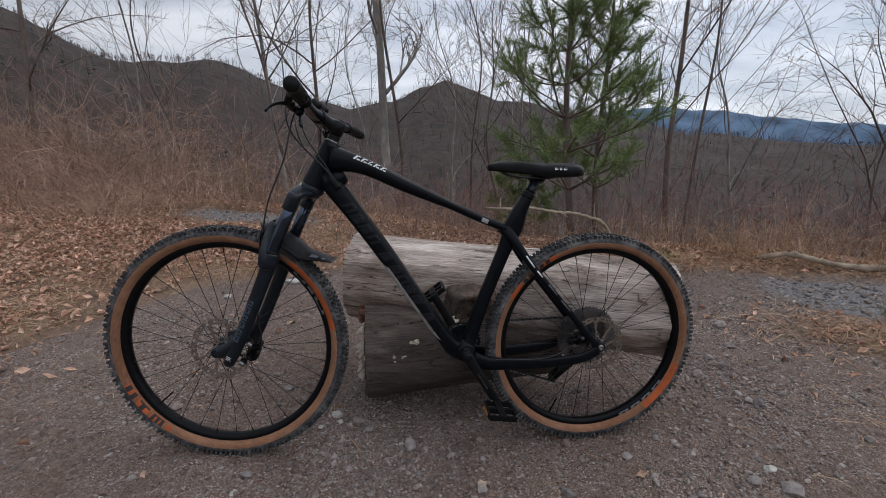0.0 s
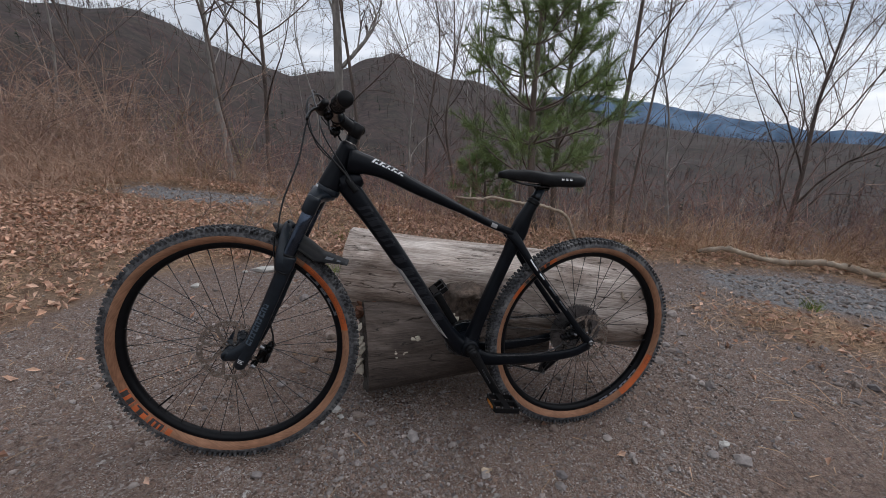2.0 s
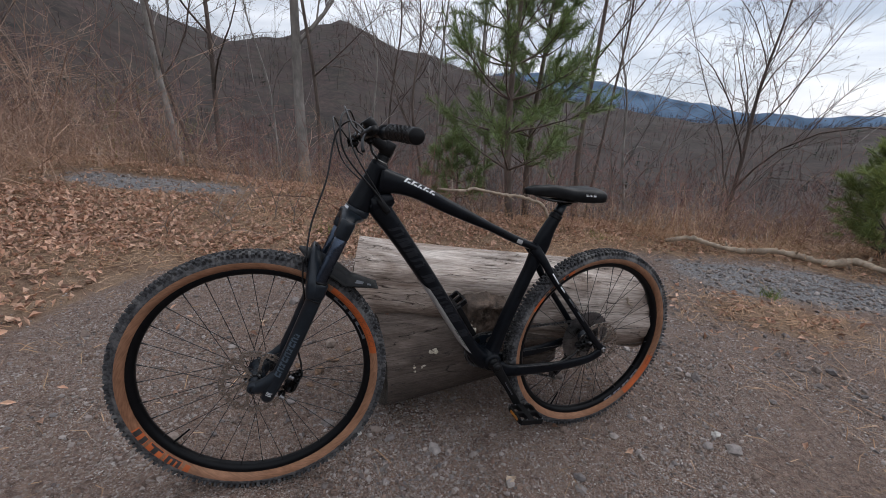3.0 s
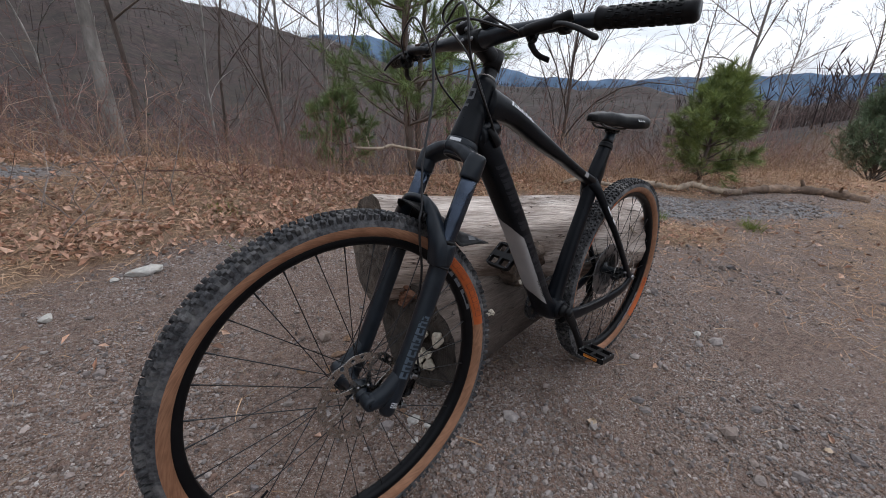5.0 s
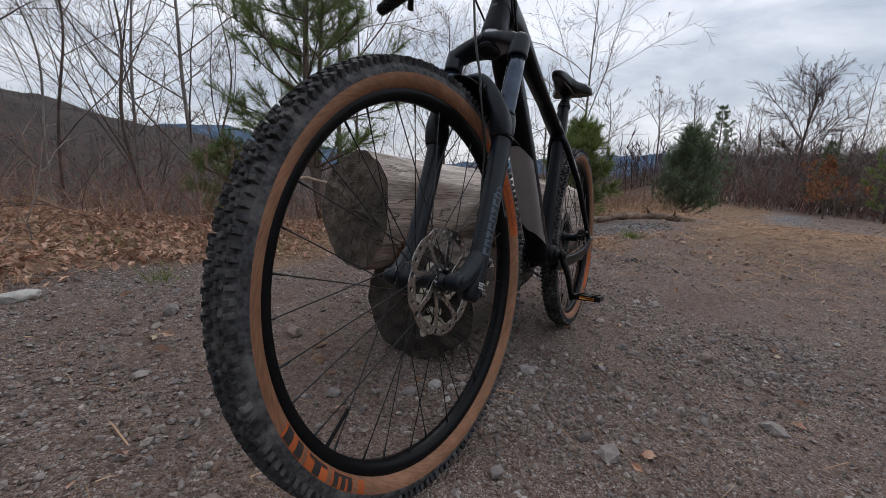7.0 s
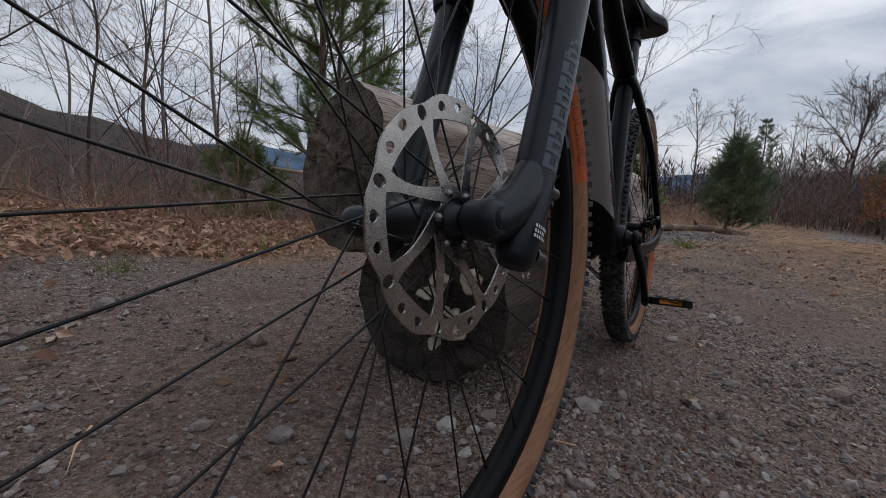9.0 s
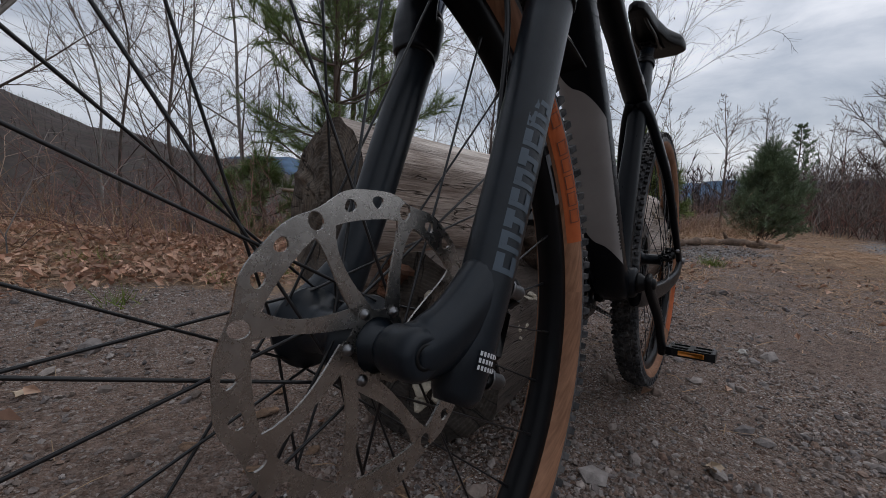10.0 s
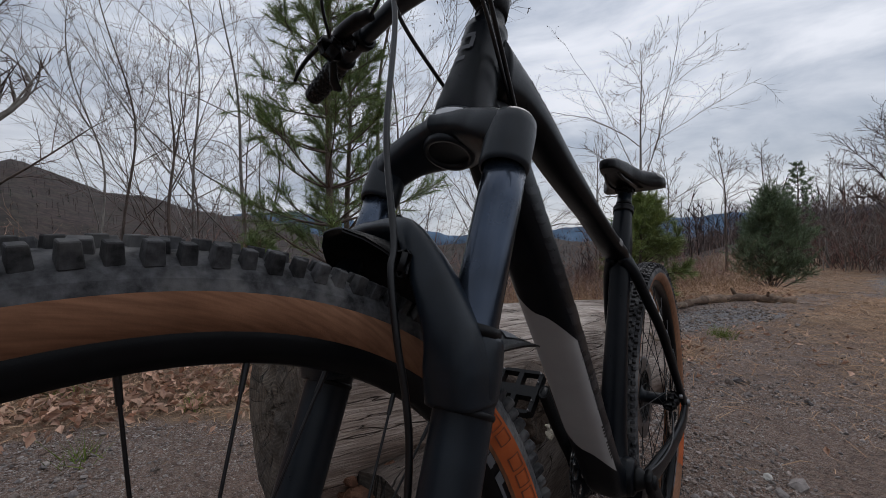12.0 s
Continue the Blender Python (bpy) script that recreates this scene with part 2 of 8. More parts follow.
FAR_FOREST = material("bare_forest_twigs", (0.052, 0.035, 0.032), 0.95, spread=0.2, scale=0.02, hues=[(1, 1, 1), (1.7, 1.6, 1.55), (0.45, 0.45, 0.5), (0.95, 0.85, 0.85), (0.6, 0.6, 0.62)])
FAR_WOOD = material("bare_wood_twigs", (0.135, 0.10, 0.088), 0.95, spread=0.3, scale=0.3, hues=[(1, 1, 1), (1.5, 1.4, 1.35), (0.5, 0.5, 0.53), (0.95, 0.85, 0.8)])
FAR_PINES = material("far_dark_pines", (0.03, 0.045, 0.032), 0.95, spread=0.2, scale=0.02, hues=[(1, 1, 1), (1.3, 1.2, 1.1), (0.7, 0.7, 0.7)])
# the blue of distant haze is put into the mountains' base colour
BLUE_HILL = material("haze_tinted_mountain", (0.105, 0.155, 0.225), 1.0, spread=0.25, scale=0.006, spec=0.0)


def wood_material(name, base, dark, crack):
    """Weathered wood: grain and cracks that run along the local x axis."""
    m = material(name, base, 0.8, spread=0.16, scale=7, stretch=(0.35, 1, 1), second=dark)
    t = m.node_tree
    b = t.nodes["Principled BSDF"]
    old = b.inputs["Base Color"].links[0].from_socket
    co = t.nodes.new("ShaderNodeTexCoord")
    mp = t.nodes.new("ShaderNodeMapping")
    mp.inputs["Scale"].default_value = (2.0, 34, 34)
    t.links.new(co.outputs["Object"], mp.inputs["Vector"])
    grain = t.nodes.new("ShaderNodeTexNoise")
    grain.inputs["Scale"].default_value, grain.inputs["Detail"].default_value, grain.inputs["Distortion"].default_value = 5.0, 9.0, 1.3
    t.links.new(mp.outputs[0], grain.inputs["Vector"])
    mp2 = t.nodes.new("ShaderNodeMapping")
    mp2.inputs["Scale"].default_value = (0.9, 10.5, 10.5)
    t.links.new(co.outputs["Object"], mp2.inputs["Vector"])
    lines = t.nodes.new("ShaderNodeTexNoise")
    lines.inputs["Scale"].default_value, lines.inputs["Detail"].default_value, lines.inputs["Distortion"].default_value = 2.6, 3.0, 0.5
    t.links.new(mp2.outputs[0], lines.inputs["Vector"])
    mp3 = t.nodes.new("ShaderNodeMapping")
    mp3.inputs["Scale"].default_value = (0.55, 1.3, 1.3)
    t.links.new(co.outputs["Object"], mp3.inputs["Vector"])
    near = t.nodes.new("ShaderNodeMath")
    near.operation = "SUBTRACT"
    near.inputs[1].default_value = 0.5
    t.links.new(lines.outputs["Fac"], near.inputs[0])
    ab = t.nodes.new("ShaderNodeMath")
    ab.operation = "ABSOLUTE"
    t.links.new(near.outputs[0], ab.inputs[0])
    cr = t.nodes.new("ShaderNodeValToRGB")
    cr.color_ramp.elements[0].position, cr.color_ramp.elements[0].color = 0.0015, (*crack, 1)
    cr.color_ramp.elements[1].position, cr.color_ramp.elements[1].color = 0.006, (1, 1, 1, 1)
    t.links.new(ab.outputs[0], cr.inputs["Fac"])
    gr = t.nodes.new("ShaderNodeValToRGB")
    gr.color_ramp.elements[0].position, gr.color_ramp.elements[0].color = 0.34, (0.66, 0.62, 0.59, 1)
    gr.color_ramp.elements[1].position, gr.color_ramp.elements[1].color = 0.64, (1.2, 1.2, 1.2, 1)
    t.links.new(grain.outputs["Fac"], gr.inputs["Fac"])
    blotch = t.nodes.new("ShaderNodeTexNoise")
    blotch.inputs["Scale"].default_value, blotch.inputs["Detail"].default_value, blotch.inputs["Roughness"].default_value, blotch.inputs["Distortion"].default_value = 4.2, 7.0, 0.62, 0.9
    t.links.new(mp3.outputs[0], blotch.inputs["Vector"])
    bl = t.nodes.new("ShaderNodeValToRGB")
    bl.color_ramp.elements[0].position, bl.color_ramp.elements[0].color = 0.40, (0.44, 0.385, 0.35, 1)
    bl.color_ramp.elements[1].position, bl.color_ramp.elements[1].color = 0.60, (1.12, 1.13, 1.14, 1)
    t.links.new(blotch.outputs["Fac"], bl.inputs["Fac"])
    for other in (gr, cr, bl):
        mul = t.nodes.new("ShaderNodeMixRGB")
        mul.blend_type, mul.inputs["Fac"].default_value = "MULTIPLY", 1.0
        t.links.new(old, mul.inputs["Color1"])
        t.links.new(other.outputs[0], mul.inputs["Color2"])
        old = mul.outputs[0]
    t.links.new(old, b.inputs["Base Color"])
    add = t.nodes.new("ShaderNodeMath")
    add.operation = "MULTIPLY_ADD"
    add.inputs[1].default_value = 0.35
    t.links.new(grain.outputs["Fac"], add.inputs[0])
    cg = t.nodes.new("ShaderNodeRGBToBW")
    t.links.new(cr.outputs[0], cg.inputs[0])
    t.links.new(cg.outputs[0], add.inputs[2])
    bn = t.nodes.new("ShaderNodeBump")
    bn.inputs["Distance"].default_value = 0.012
    t.links.new(add.outputs[0], bn.inputs["Height"])
    t.links.new(bn.outputs[0], b.inputs["Normal"])
    return m


LOG_WOOD = wood_material("silvered_log_wood", (0.56, 0.497, 0.445), (0.36, 0.285, 0.235), (0.22, 0.18, 0.15))
LOG_DARK = wood_material("dark_brown_log_wood", (0.128, 0.100, 0.083), (0.070, 0.053, 0.043), (0.25, 0.2, 0.17))


def end_grain(name, base, dark):
    """A sawn log end: growth rings and radial cracks round the local x axis."""
    m = material(name, base, 0.9, spread=0.35, scale=16, bump=0.0, second=dark)
    t = m.node_tree
    b = t.nodes["Principled BSDF"]
    co = t.nodes.new("ShaderNodeTexCoord")
    sep = t.nodes.new("ShaderNodeSeparateXYZ")
    t.links.new(co.outputs["Object"], sep.inputs[0])

    def maths(kind, a, c=0.0, d=0.0):
        n = t.nodes.new("ShaderNodeMath")
        n.operation = kind
        for i, v in enumerate((a, c, d)):
            if isinstance(v, float):
                n.inputs[i].default_value = v
            else:
                t.links.new(v, n.inputs[i])
        return n.outputs[0]

    def tex(vector, scale, detail=4.0):
        n = t.nodes.new("ShaderNodeTexNoise")
        n.inputs["Scale"].default_value, n.inputs["Detail"].default_value = scale, detail
        t.links.new(vector, n.inputs["Vector"])
        return n.outputs["Fac"]

    def ramp(fac, p0, c0, p1, c1):
        r = t.nodes.new("ShaderNodeValToRGB")
        r.color_ramp.elements[0].position, r.color_ramp.elements[0].color = p0, (c0, c0, c0, 1)
        r.color_ramp.elements[1].position, r.color_ramp.elements[1].color = p1, (c1, c1, c1, 1)
        t.links.new(fac, r.inputs["Fac"])
        return r.outputs[0]

    y, z = sep.outputs[1], sep.outputs[2]
    rad = maths("SQRT", maths("ADD", maths("MULTIPLY", y, y), maths("MULTIPLY", z, z)))
    ang = maths("ARCTAN2", z, y)
    wob = tex(co.outputs["Object"], 14.0)
    rings = maths("SINE", maths("ADD", maths("MULTIPLY", rad, 900.0), maths("MULTIPLY", wob, 14.0)))
    spread = t.nodes.new("ShaderNodeCombineXYZ")
    t.links.new(maths("MULTIPLY", ang, 3.2), spread.inputs[0])
    t.links.new(maths("MULTIPLY", rad, 5.0), spread.inputs[1])
    line = maths("ABSOLUTE", maths("SUBTRACT", tex(spread.outputs[0], 1.1, 2.0), 0.5))
    crack = ramp(line, 0.001, 0.3, 0.012, 1.0)
    col = b.inputs["Base Color"].links[0].from_socket
    for other in (ramp(rings, 0.0, 0.72, 1.0, 1.12), crack):
        mul = t.nodes.new("ShaderNodeMixRGB")
        mul.blend_type, mul.inputs["Fac"].default_value = "MULTIPLY", 1.0
        t.links.new(col, mul.inputs["Color1"])
        t.links.new(other, mul.inputs["Color2"])
        col = mul.outputs[0]
    t.links.new(col, b.inputs["Base Color"])
    bw = t.nodes.new("ShaderNodeRGBToBW")
    t.links.new(crack, bw.inputs[0])
    bn = t.nodes.new("ShaderNodeBump")
    bn.inputs["Distance"].default_value = 0.012
    t.links.new(maths("ADD", bw.outputs[0], maths("MULTIPLY", tex(co.outputs["Object"], 70.0, 6.0), 0.8)), bn.inputs["Height"])
    t.links.new(bn.outputs[0], b.inputs["Normal"])
    return m


# the shadow on the lower log's end is put into this darker colour
LOG_END_SHADED = end_grain("shaded_dark_end_grain", (0.07, 0.058, 0.047), (0.03, 0.025, 0.021))
LOG_END = end_grain("weathered_end_grain", (0.14, 0.112, 0.086), (0.055, 0.044, 0.036))
KNOT_WOOD = material("dark_broken_knot", (0.115, 0.082, 0.062), 0.9, spread=0.45, scale=30, bump=0.01, bump_scale=60, second=(0.045, 0.034, 0.028))


def ground_material():
    """Trodden gravel and dirt, straw and leaf mould by the zones in the colour attribute, and forest floor far off."""
    m = bpy.data.materials.new("gravel_and_dirt")
    m.use_nodes = True
    t = m.node_tree
    b = t.nodes["Principled BSDF"]
    b.inputs["Roughness"].default_value = 0.92
    b.inputs["Specular IOR Level"].default_value = 0.25
    co = t.nodes.new("ShaderNodeTexCoord")

    def tex(scale, detail=6.0, rough=0.6):
        n = t.nodes.new("ShaderNodeTexNoise")
        n.inputs["Scale"].default_value, n.inputs["Detail"].default_value, n.inputs["Roughness"].default_value = scale, detail, rough
        t.links.new(co.outputs["Object"], n.inputs["Vector"])
        return n.outputs["Fac"]

    def ramp(fac, a, c, lo=0.35, hi=0.65):
        r = t.nodes.new("ShaderNodeValToRGB")
        r.color_ramp.elements[0].position, r.color_ramp.elements[0].color = lo, (*a, 1)
        r.color_ramp.elements[1].position, r.color_ramp.elements[1].color = hi, (*c, 1)
        t.links.new(fac, r.inputs["Fac"])
        return r.outputs[0]

    def mix(fac, a, c, kind="MIX"):
        n = t.nodes.new("ShaderNodeMixRGB")
        n.blend_type = kind
        if isinstance(fac, float):
            n.inputs["Fac"].default_value = fac
        else:
            t.links.new(fac, n.inputs["Fac"])
        t.links.new(a, n.inputs["Color1"])
        t.links.new(c, n.inputs["Color2"])
        return n.outputs[0]

    def cells(scale, warm):
        """Trodden chips, each of its own colour: soil brown, rust, grey and a few pale ones."""
        v = t.nodes.new("ShaderNodeTexVoronoi")
        v.inputs["Scale"].default_value = scale
        t.links.new(co.outputs["Object"], v.inputs["Vector"])
        one = t.nodes.new("ShaderNodeSeparateColor")
        t.links.new(v.outputs["Color"], one.inputs[0])
        r = t.nodes.new("ShaderNodeValToRGB")
        stops = [(0.0, (0.040, 0.027, 0.021)), (0.25, (0.105, 0.068, 0.052)), (0.45, (0.180, 0.112, 0.082)), (0.60, (0.145, 0.112, 0.097)), (0.80, (0.225, 0.190, 0.170)), (0.93, (0.33, 0.295, 0.27)), (1.0, (0.46, 0.43, 0.40))]
        r.color_ramp.elements.remove(r.color_ramp.elements[1])
        for i, (p, c) in enumerate(stops):
            e = r.color_ramp.elements[0] if i == 0 else r.color_ramp.elements.new(p)
            grey = sum(c) / 3
            e.position, e.color = p, (*[1.36 * (grey + (q - grey) * warm) for q in c], 1)
        t.links.new(one.outputs[0], r.inputs["Fac"])
        return r.outputs[0], v.outputs["Distance"]

    coarse, coarse_d = cells(120, 0.85)
    medium, medium_d = cells(230, 0.95)
    small, _ = cells(430, 1.1)
    soil = ramp(tex(34, 8, 0.75), (0.075, 0.050, 0.039), (0.275, 0.192, 0.153), 0.36, 0.64)
    dirt = mix(ramp(tex(22, 6, 0.7), (0, 0, 0), (1, 1, 1), 0.46, 0.54), small, medium)
    dirt = mix(ramp(tex(13, 7, 0.75), (0, 0, 0), (1, 1, 1), 0.50, 0.56), dirt, coarse)
    dirt = mix(ramp(tex(1.6, 7, 0.72), (0.12, 0.12, 0.12), (0.75, 0.75, 0.75), 0.42, 0.62), dirt, soil)
    vor = t.nodes.new("ShaderNodeTexVoronoi")
    vor.inputs["Scale"].default_value = 130
    t.links.new(co.outputs["Object"], vor.inputs["Vector"])
    straw = mix(ramp(tex(3.5), (0, 0, 0), (1, 1, 1)), ramp(tex(40, 8, 0.75), (0.12, 0.07, 0.047), (0.27, 0.175, 0.12), 0.38, 0.62), ramp(tex(60, 8, 0.75), (0.19, 0.125, 0.082), (0.38, 0.27, 0.185), 0.38, 0.62))
    slag = ramp(vor.outputs["Color"], (0.12, 0.118, 0.119), (0.30, 0.293, 0.293), 0.1, 0.9)
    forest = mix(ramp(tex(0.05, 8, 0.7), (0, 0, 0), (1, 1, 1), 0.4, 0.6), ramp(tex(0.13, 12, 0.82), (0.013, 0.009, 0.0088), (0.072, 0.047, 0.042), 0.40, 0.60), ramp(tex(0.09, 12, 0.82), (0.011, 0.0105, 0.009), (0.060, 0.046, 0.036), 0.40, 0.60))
    zone = t.nodes.new("ShaderNodeVertexColor")
    zone.layer_name = "zone"
    sep = t.nodes.new("ShaderNodeSeparateColor")
    t.links.new(zone.outputs["Color"], sep.inputs[0])

    def rough_edge(socket):
        a = t.nodes.new("ShaderNodeMath")
        a.operation = "MULTIPLY_ADD"
        a.inputs[1].default_value = 0.9
        a.inputs[2].default_value = -0.45
        t.links.new(tex(7, 6, 0.7), a.inputs[0])
        s = t.nodes.new("ShaderNodeMath")
        s.operation = "ADD"
        t.links.new(a.outputs[0], s.inputs[0])
        t.links.new(socket, s.inputs[1])
        return ramp(s.outputs[0], (0, 0, 0), (1, 1, 1), 0.35, 0.6)

    col = mix(rough_edge(sep.outputs[0]), dirt, straw)
    col = mix(rough_edge(sep.outputs[1]), col, slag)
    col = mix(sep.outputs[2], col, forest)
    t.links.new(col, b.inputs["Base Color"])
    h = t.nodes.new("ShaderNodeMath")
    h.operation = "MULTIPLY_ADD"
    h.inputs[1].default_value = 0.6
    t.links.new(tex(90, 8, 0.7), h.inputs[0])
    chips = t.nodes.new("ShaderNodeMath")
    chips.operation = "MULTIPLY_ADD"
    chips.inputs[1].default_value = -1.0
    t.links.new(coarse_d, chips.inputs[0])
    fine_chips = t.nodes.new("ShaderNodeMath")
    fine_chips.operation = "MULTIPLY"
    fine_chips.inputs[1].default_value = -0.55
    t.links.new(medium_d, fine_chips.inputs[0])
    t.links.new(fine_chips.outputs[0], chips.inputs[2])
    t.links.new(chips.outputs[0], h.inputs[2])
    bn = t.nodes.new("ShaderNodeBump")
    bn.inputs["Distance"].default_value, bn.inputs["Strength"].default_value = 0.010, 1.0
    t.links.new(h.outputs[0], bn.inputs["Height"])
    t.links.new(bn.outputs[0], b.inputs["Normal"])
    return m


GROUND = ground_material()

# ---- mesh tools ----
rng = np.random.default_rng(7)


def mesh_from(name, verts, faces, mat, smooth=True):
    """verts: n x 3; faces: arrays of index rows, each with rows of one length."""
    me = bpy.data.meshes.new(name)
    verts = np.asarray(verts, dtype=np.float32)
    groups = [np.asarray(f, dtype=np.int32) for f in (faces if isinstance(faces, list) else [faces]) if len(f)]
    loops = np.concatenate([g.ravel() for g in groups])
    sizes = np.concatenate([np.full(len(g), g.shape[1], dtype=np.int32) for g in groups])
    me.vertices.add(len(verts))
    me.vertices.foreach_set("co", verts.ravel())
    me.loops.add(len(loops))
    me.loops.foreach_set("vertex_index", loops)
    me.polygons.add(len(sizes))
    me.polygons.foreach_set("loop_start", np.concatenate([[0], np.cumsum(sizes)[:-1]]).astype(np.int32))
    me.polygons.foreach_set("use_smooth", np.full(len(sizes), smooth))
    me.update(calc_edges=True)
    me.validate()
    me.materials.append(mat)
    return me


def put(name, data, parent=None, label="", m=None):
    ob = new(name, data)
    if parent is not None:
        ob.parent = parent
    if m is not None:
        ob.matrix_basis = m
    return tagged(ob, label)


def part(name, bm, mat, parent, label="", smooth=True):
    """Links a bmesh, or (verts, faces), as one mesh object under a thing or a part."""
    if isinstance(bm, tuple):
        return put(name, mesh_from(name, bm[0], bm[1], mat, smooth), parent, label)
    me = bpy.data.meshes.new(name)
    bm.to_mesh(me)
    bm.free()
    me.polygons.foreach_set("use_smooth", np.full(len(me.polygons), smooth))
    me.materials.append(mat)
    return put(name, me, parent, label)


def thing(name, label, category, group="", m=None):
    ob = new(name)
    ob.empty_display_size = 0.05
    if m is not None:
        ob.matrix_basis = m
    return tagged(ob, label, category, group)


def unit(v):
    v = np.asarray(v, dtype=float)
    return v / np.maximum(np.linalg.norm(v, axis=-1, keepdims=True), 1e-12)


def curve_through(points, n=8):
    """A smooth line (Catmull-Rom) through points."""
    p = np.asarray(points, dtype=float)
    q = np.vstack([2 * p[0] - p[1], p, 2 * p[-1] - p[-2]])
    s = np.linspace(0, 1, n, endpoint=False)[:, None]
    out = []
    for a, b, c, d in zip(q, q[1:], q[2:], q[3:]):
        out.append(0.5 * (2 * b + (c - a) * s + (2 * a - 5 * b + 4 * c - d) * s ** 2 + (3 * b - a - 3 * c + d) * s ** 3))
    return np.vstack(out + [p[-1:]])


def sweep(path, ra, rb=None, side=(0, 1, 0), sides=16, caps=True, power=2.0):
    """A tube along path. ra: half width along side, rb: half height across it; numbers or one a point. power: 2 round, more squarer."""
    path = np.asarray(path, dtype=float)
    n = len(path)
    ra = np.broadcast_to(np.asarray(ra, dtype=float), (n,))
    rb = ra if rb is None else np.broadcast_to(np.asarray(rb, dtype=float), (n,))
    t = unit(np.gradient(path, axis=0))
    s = np.asarray(side, dtype=float)
    u = unit(s - t * (t @ s)[:, None])
    v = np.cross(t, u)
    a = np.linspace(0, 2 * np.pi, sides, endpoint=False)
    ca, sa = np.cos(a), np.sin(a)
    ca, sa = np.sign(ca) * np.abs(ca) ** (2 / power), np.sign(sa) * np.abs(sa) ** (2 / power)
    verts = path[:, None] + u[:, None] * (ra[:, None] * ca)[..., None] + v[:, None] * (rb[:, None] * sa)[..., None]
    i = np.arange(n - 1)[:, None] * sides
    j = np.arange(sides)[None]
    k = (j + 1) % sides
    quads = np.stack([i + j, i + k, i + sides + k, i + sides + j], -1).reshape(-1, 4)
    faces = [quads]
    if caps:
        faces.append(np.arange(sides)[::-1][None])
        faces.append((np.arange(sides) + (n - 1) * sides)[None])
    return verts.reshape(-1, 3), faces


def lathe(profile, sides=32, axis="y", closed=False, arc=None):
    """Turns (radius, offset) round an axis through the origin."""
    pr = np.asarray(profile, dtype=float)
    full = arc is None
    a = np.linspace(0, 2 * np.pi, sides, endpoint=False) if full else np.linspace(arc[0], arc[1], sides)
    x, z = np.cos(a)[:, None] * pr[None, :, 0], np.sin(a)[:, None] * pr[None, :, 0]
    y = np.broadcast_to(pr[None, :, 1], x.shape)
    verts = np.stack([x, y, z], -1) if axis == "y" else (np.stack([x, z, y], -1) if axis == "z" else np.stack([y, x, z], -1))
    n, m = len(a), len(pr)
    i = np.arange(n if full else n - 1)[:, None]
    j = np.arange(m if closed else m - 1)[None]
    i2, j2 = (i + 1) % n, (j + 1) % m
    quads = np.stack([i * m + j, i * m + j2, i2 * m + j2, i2 * m + j], -1).reshape(-1, 4)
    return verts.reshape(-1, 3), [quads]


def join(*pieces):
    verts, faces, at = [], [], 0
    for v, f in pieces:
        verts.append(np.asarray(v, dtype=float))
        faces += [np.asarray(g) + at for g in f if len(g)]
        at += len(v)
    return np.vstack(verts), faces


def moved(piece, m):
    v, f = piece
    mm = np.array(m)
    return np.asarray(v) @ mm[:3, :3].T + mm[:3, 3], f


def block(sx, sy, sz, bevel=0.1, center=(0, 0, 0)):
    """A box with rounded edges, bevel as a share of its smallest side."""
    b = min(sx, sy, sz) * bevel
    h = np.array([sx, sy, sz]) / 2
    verts, faces = [], []
    for sxn in (-1, 1):
        for syn in (-1, 1):
            for szn in (-1, 1):
                s = np.array([sxn, syn, szn])
                for ax in range(3):
                    o = np.full(3, b)
                    o[ax] = 0
                    verts.append(s * (h - o))

    def idx(sxn, syn, szn, ax):
        return (((sxn > 0) * 2 + (syn > 0)) * 2 + (szn > 0)) * 3 + ax

    for ax in range(3):
        o1, o2 = (ax + 1) % 3, (ax + 2) % 3
        for s in (-1, 1):
            q = []
            for a, c in ((-1, -1), (1, -1), (1, 1), (-1, 1)):
                k = [0, 0, 0]
                k[ax], k[o1], k[o2] = s, a, c
                q.append(idx(*k, ax))
            faces.append(q if s > 0 else q[::-1])
        for a in (-1, 1):
            for c in (-1, 1):
                k1, k2 = [0, 0, 0], [0, 0, 0]
                k1[ax], k1[o1], k1[o2] = -1, a, c
                k2[ax], k2[o1], k2[o2] = 1, a, c
                q = [idx(*k1, o1), idx(*k2, o1), idx(*k2, o2), idx(*k1, o2)]
                faces.append(q if a * c > 0 else q[::-1])
    tris = []
    for sxn in (-1, 1):
        for syn in (-1, 1):
            for szn in (-1, 1):
                q = [idx(sxn, syn, szn, ax) for ax in range(3)]
                tris.append(q if sxn * syn * szn > 0 else q[::-1])
    return np.array(verts) + np.asarray(center), [np.array(faces), np.array(tris)]


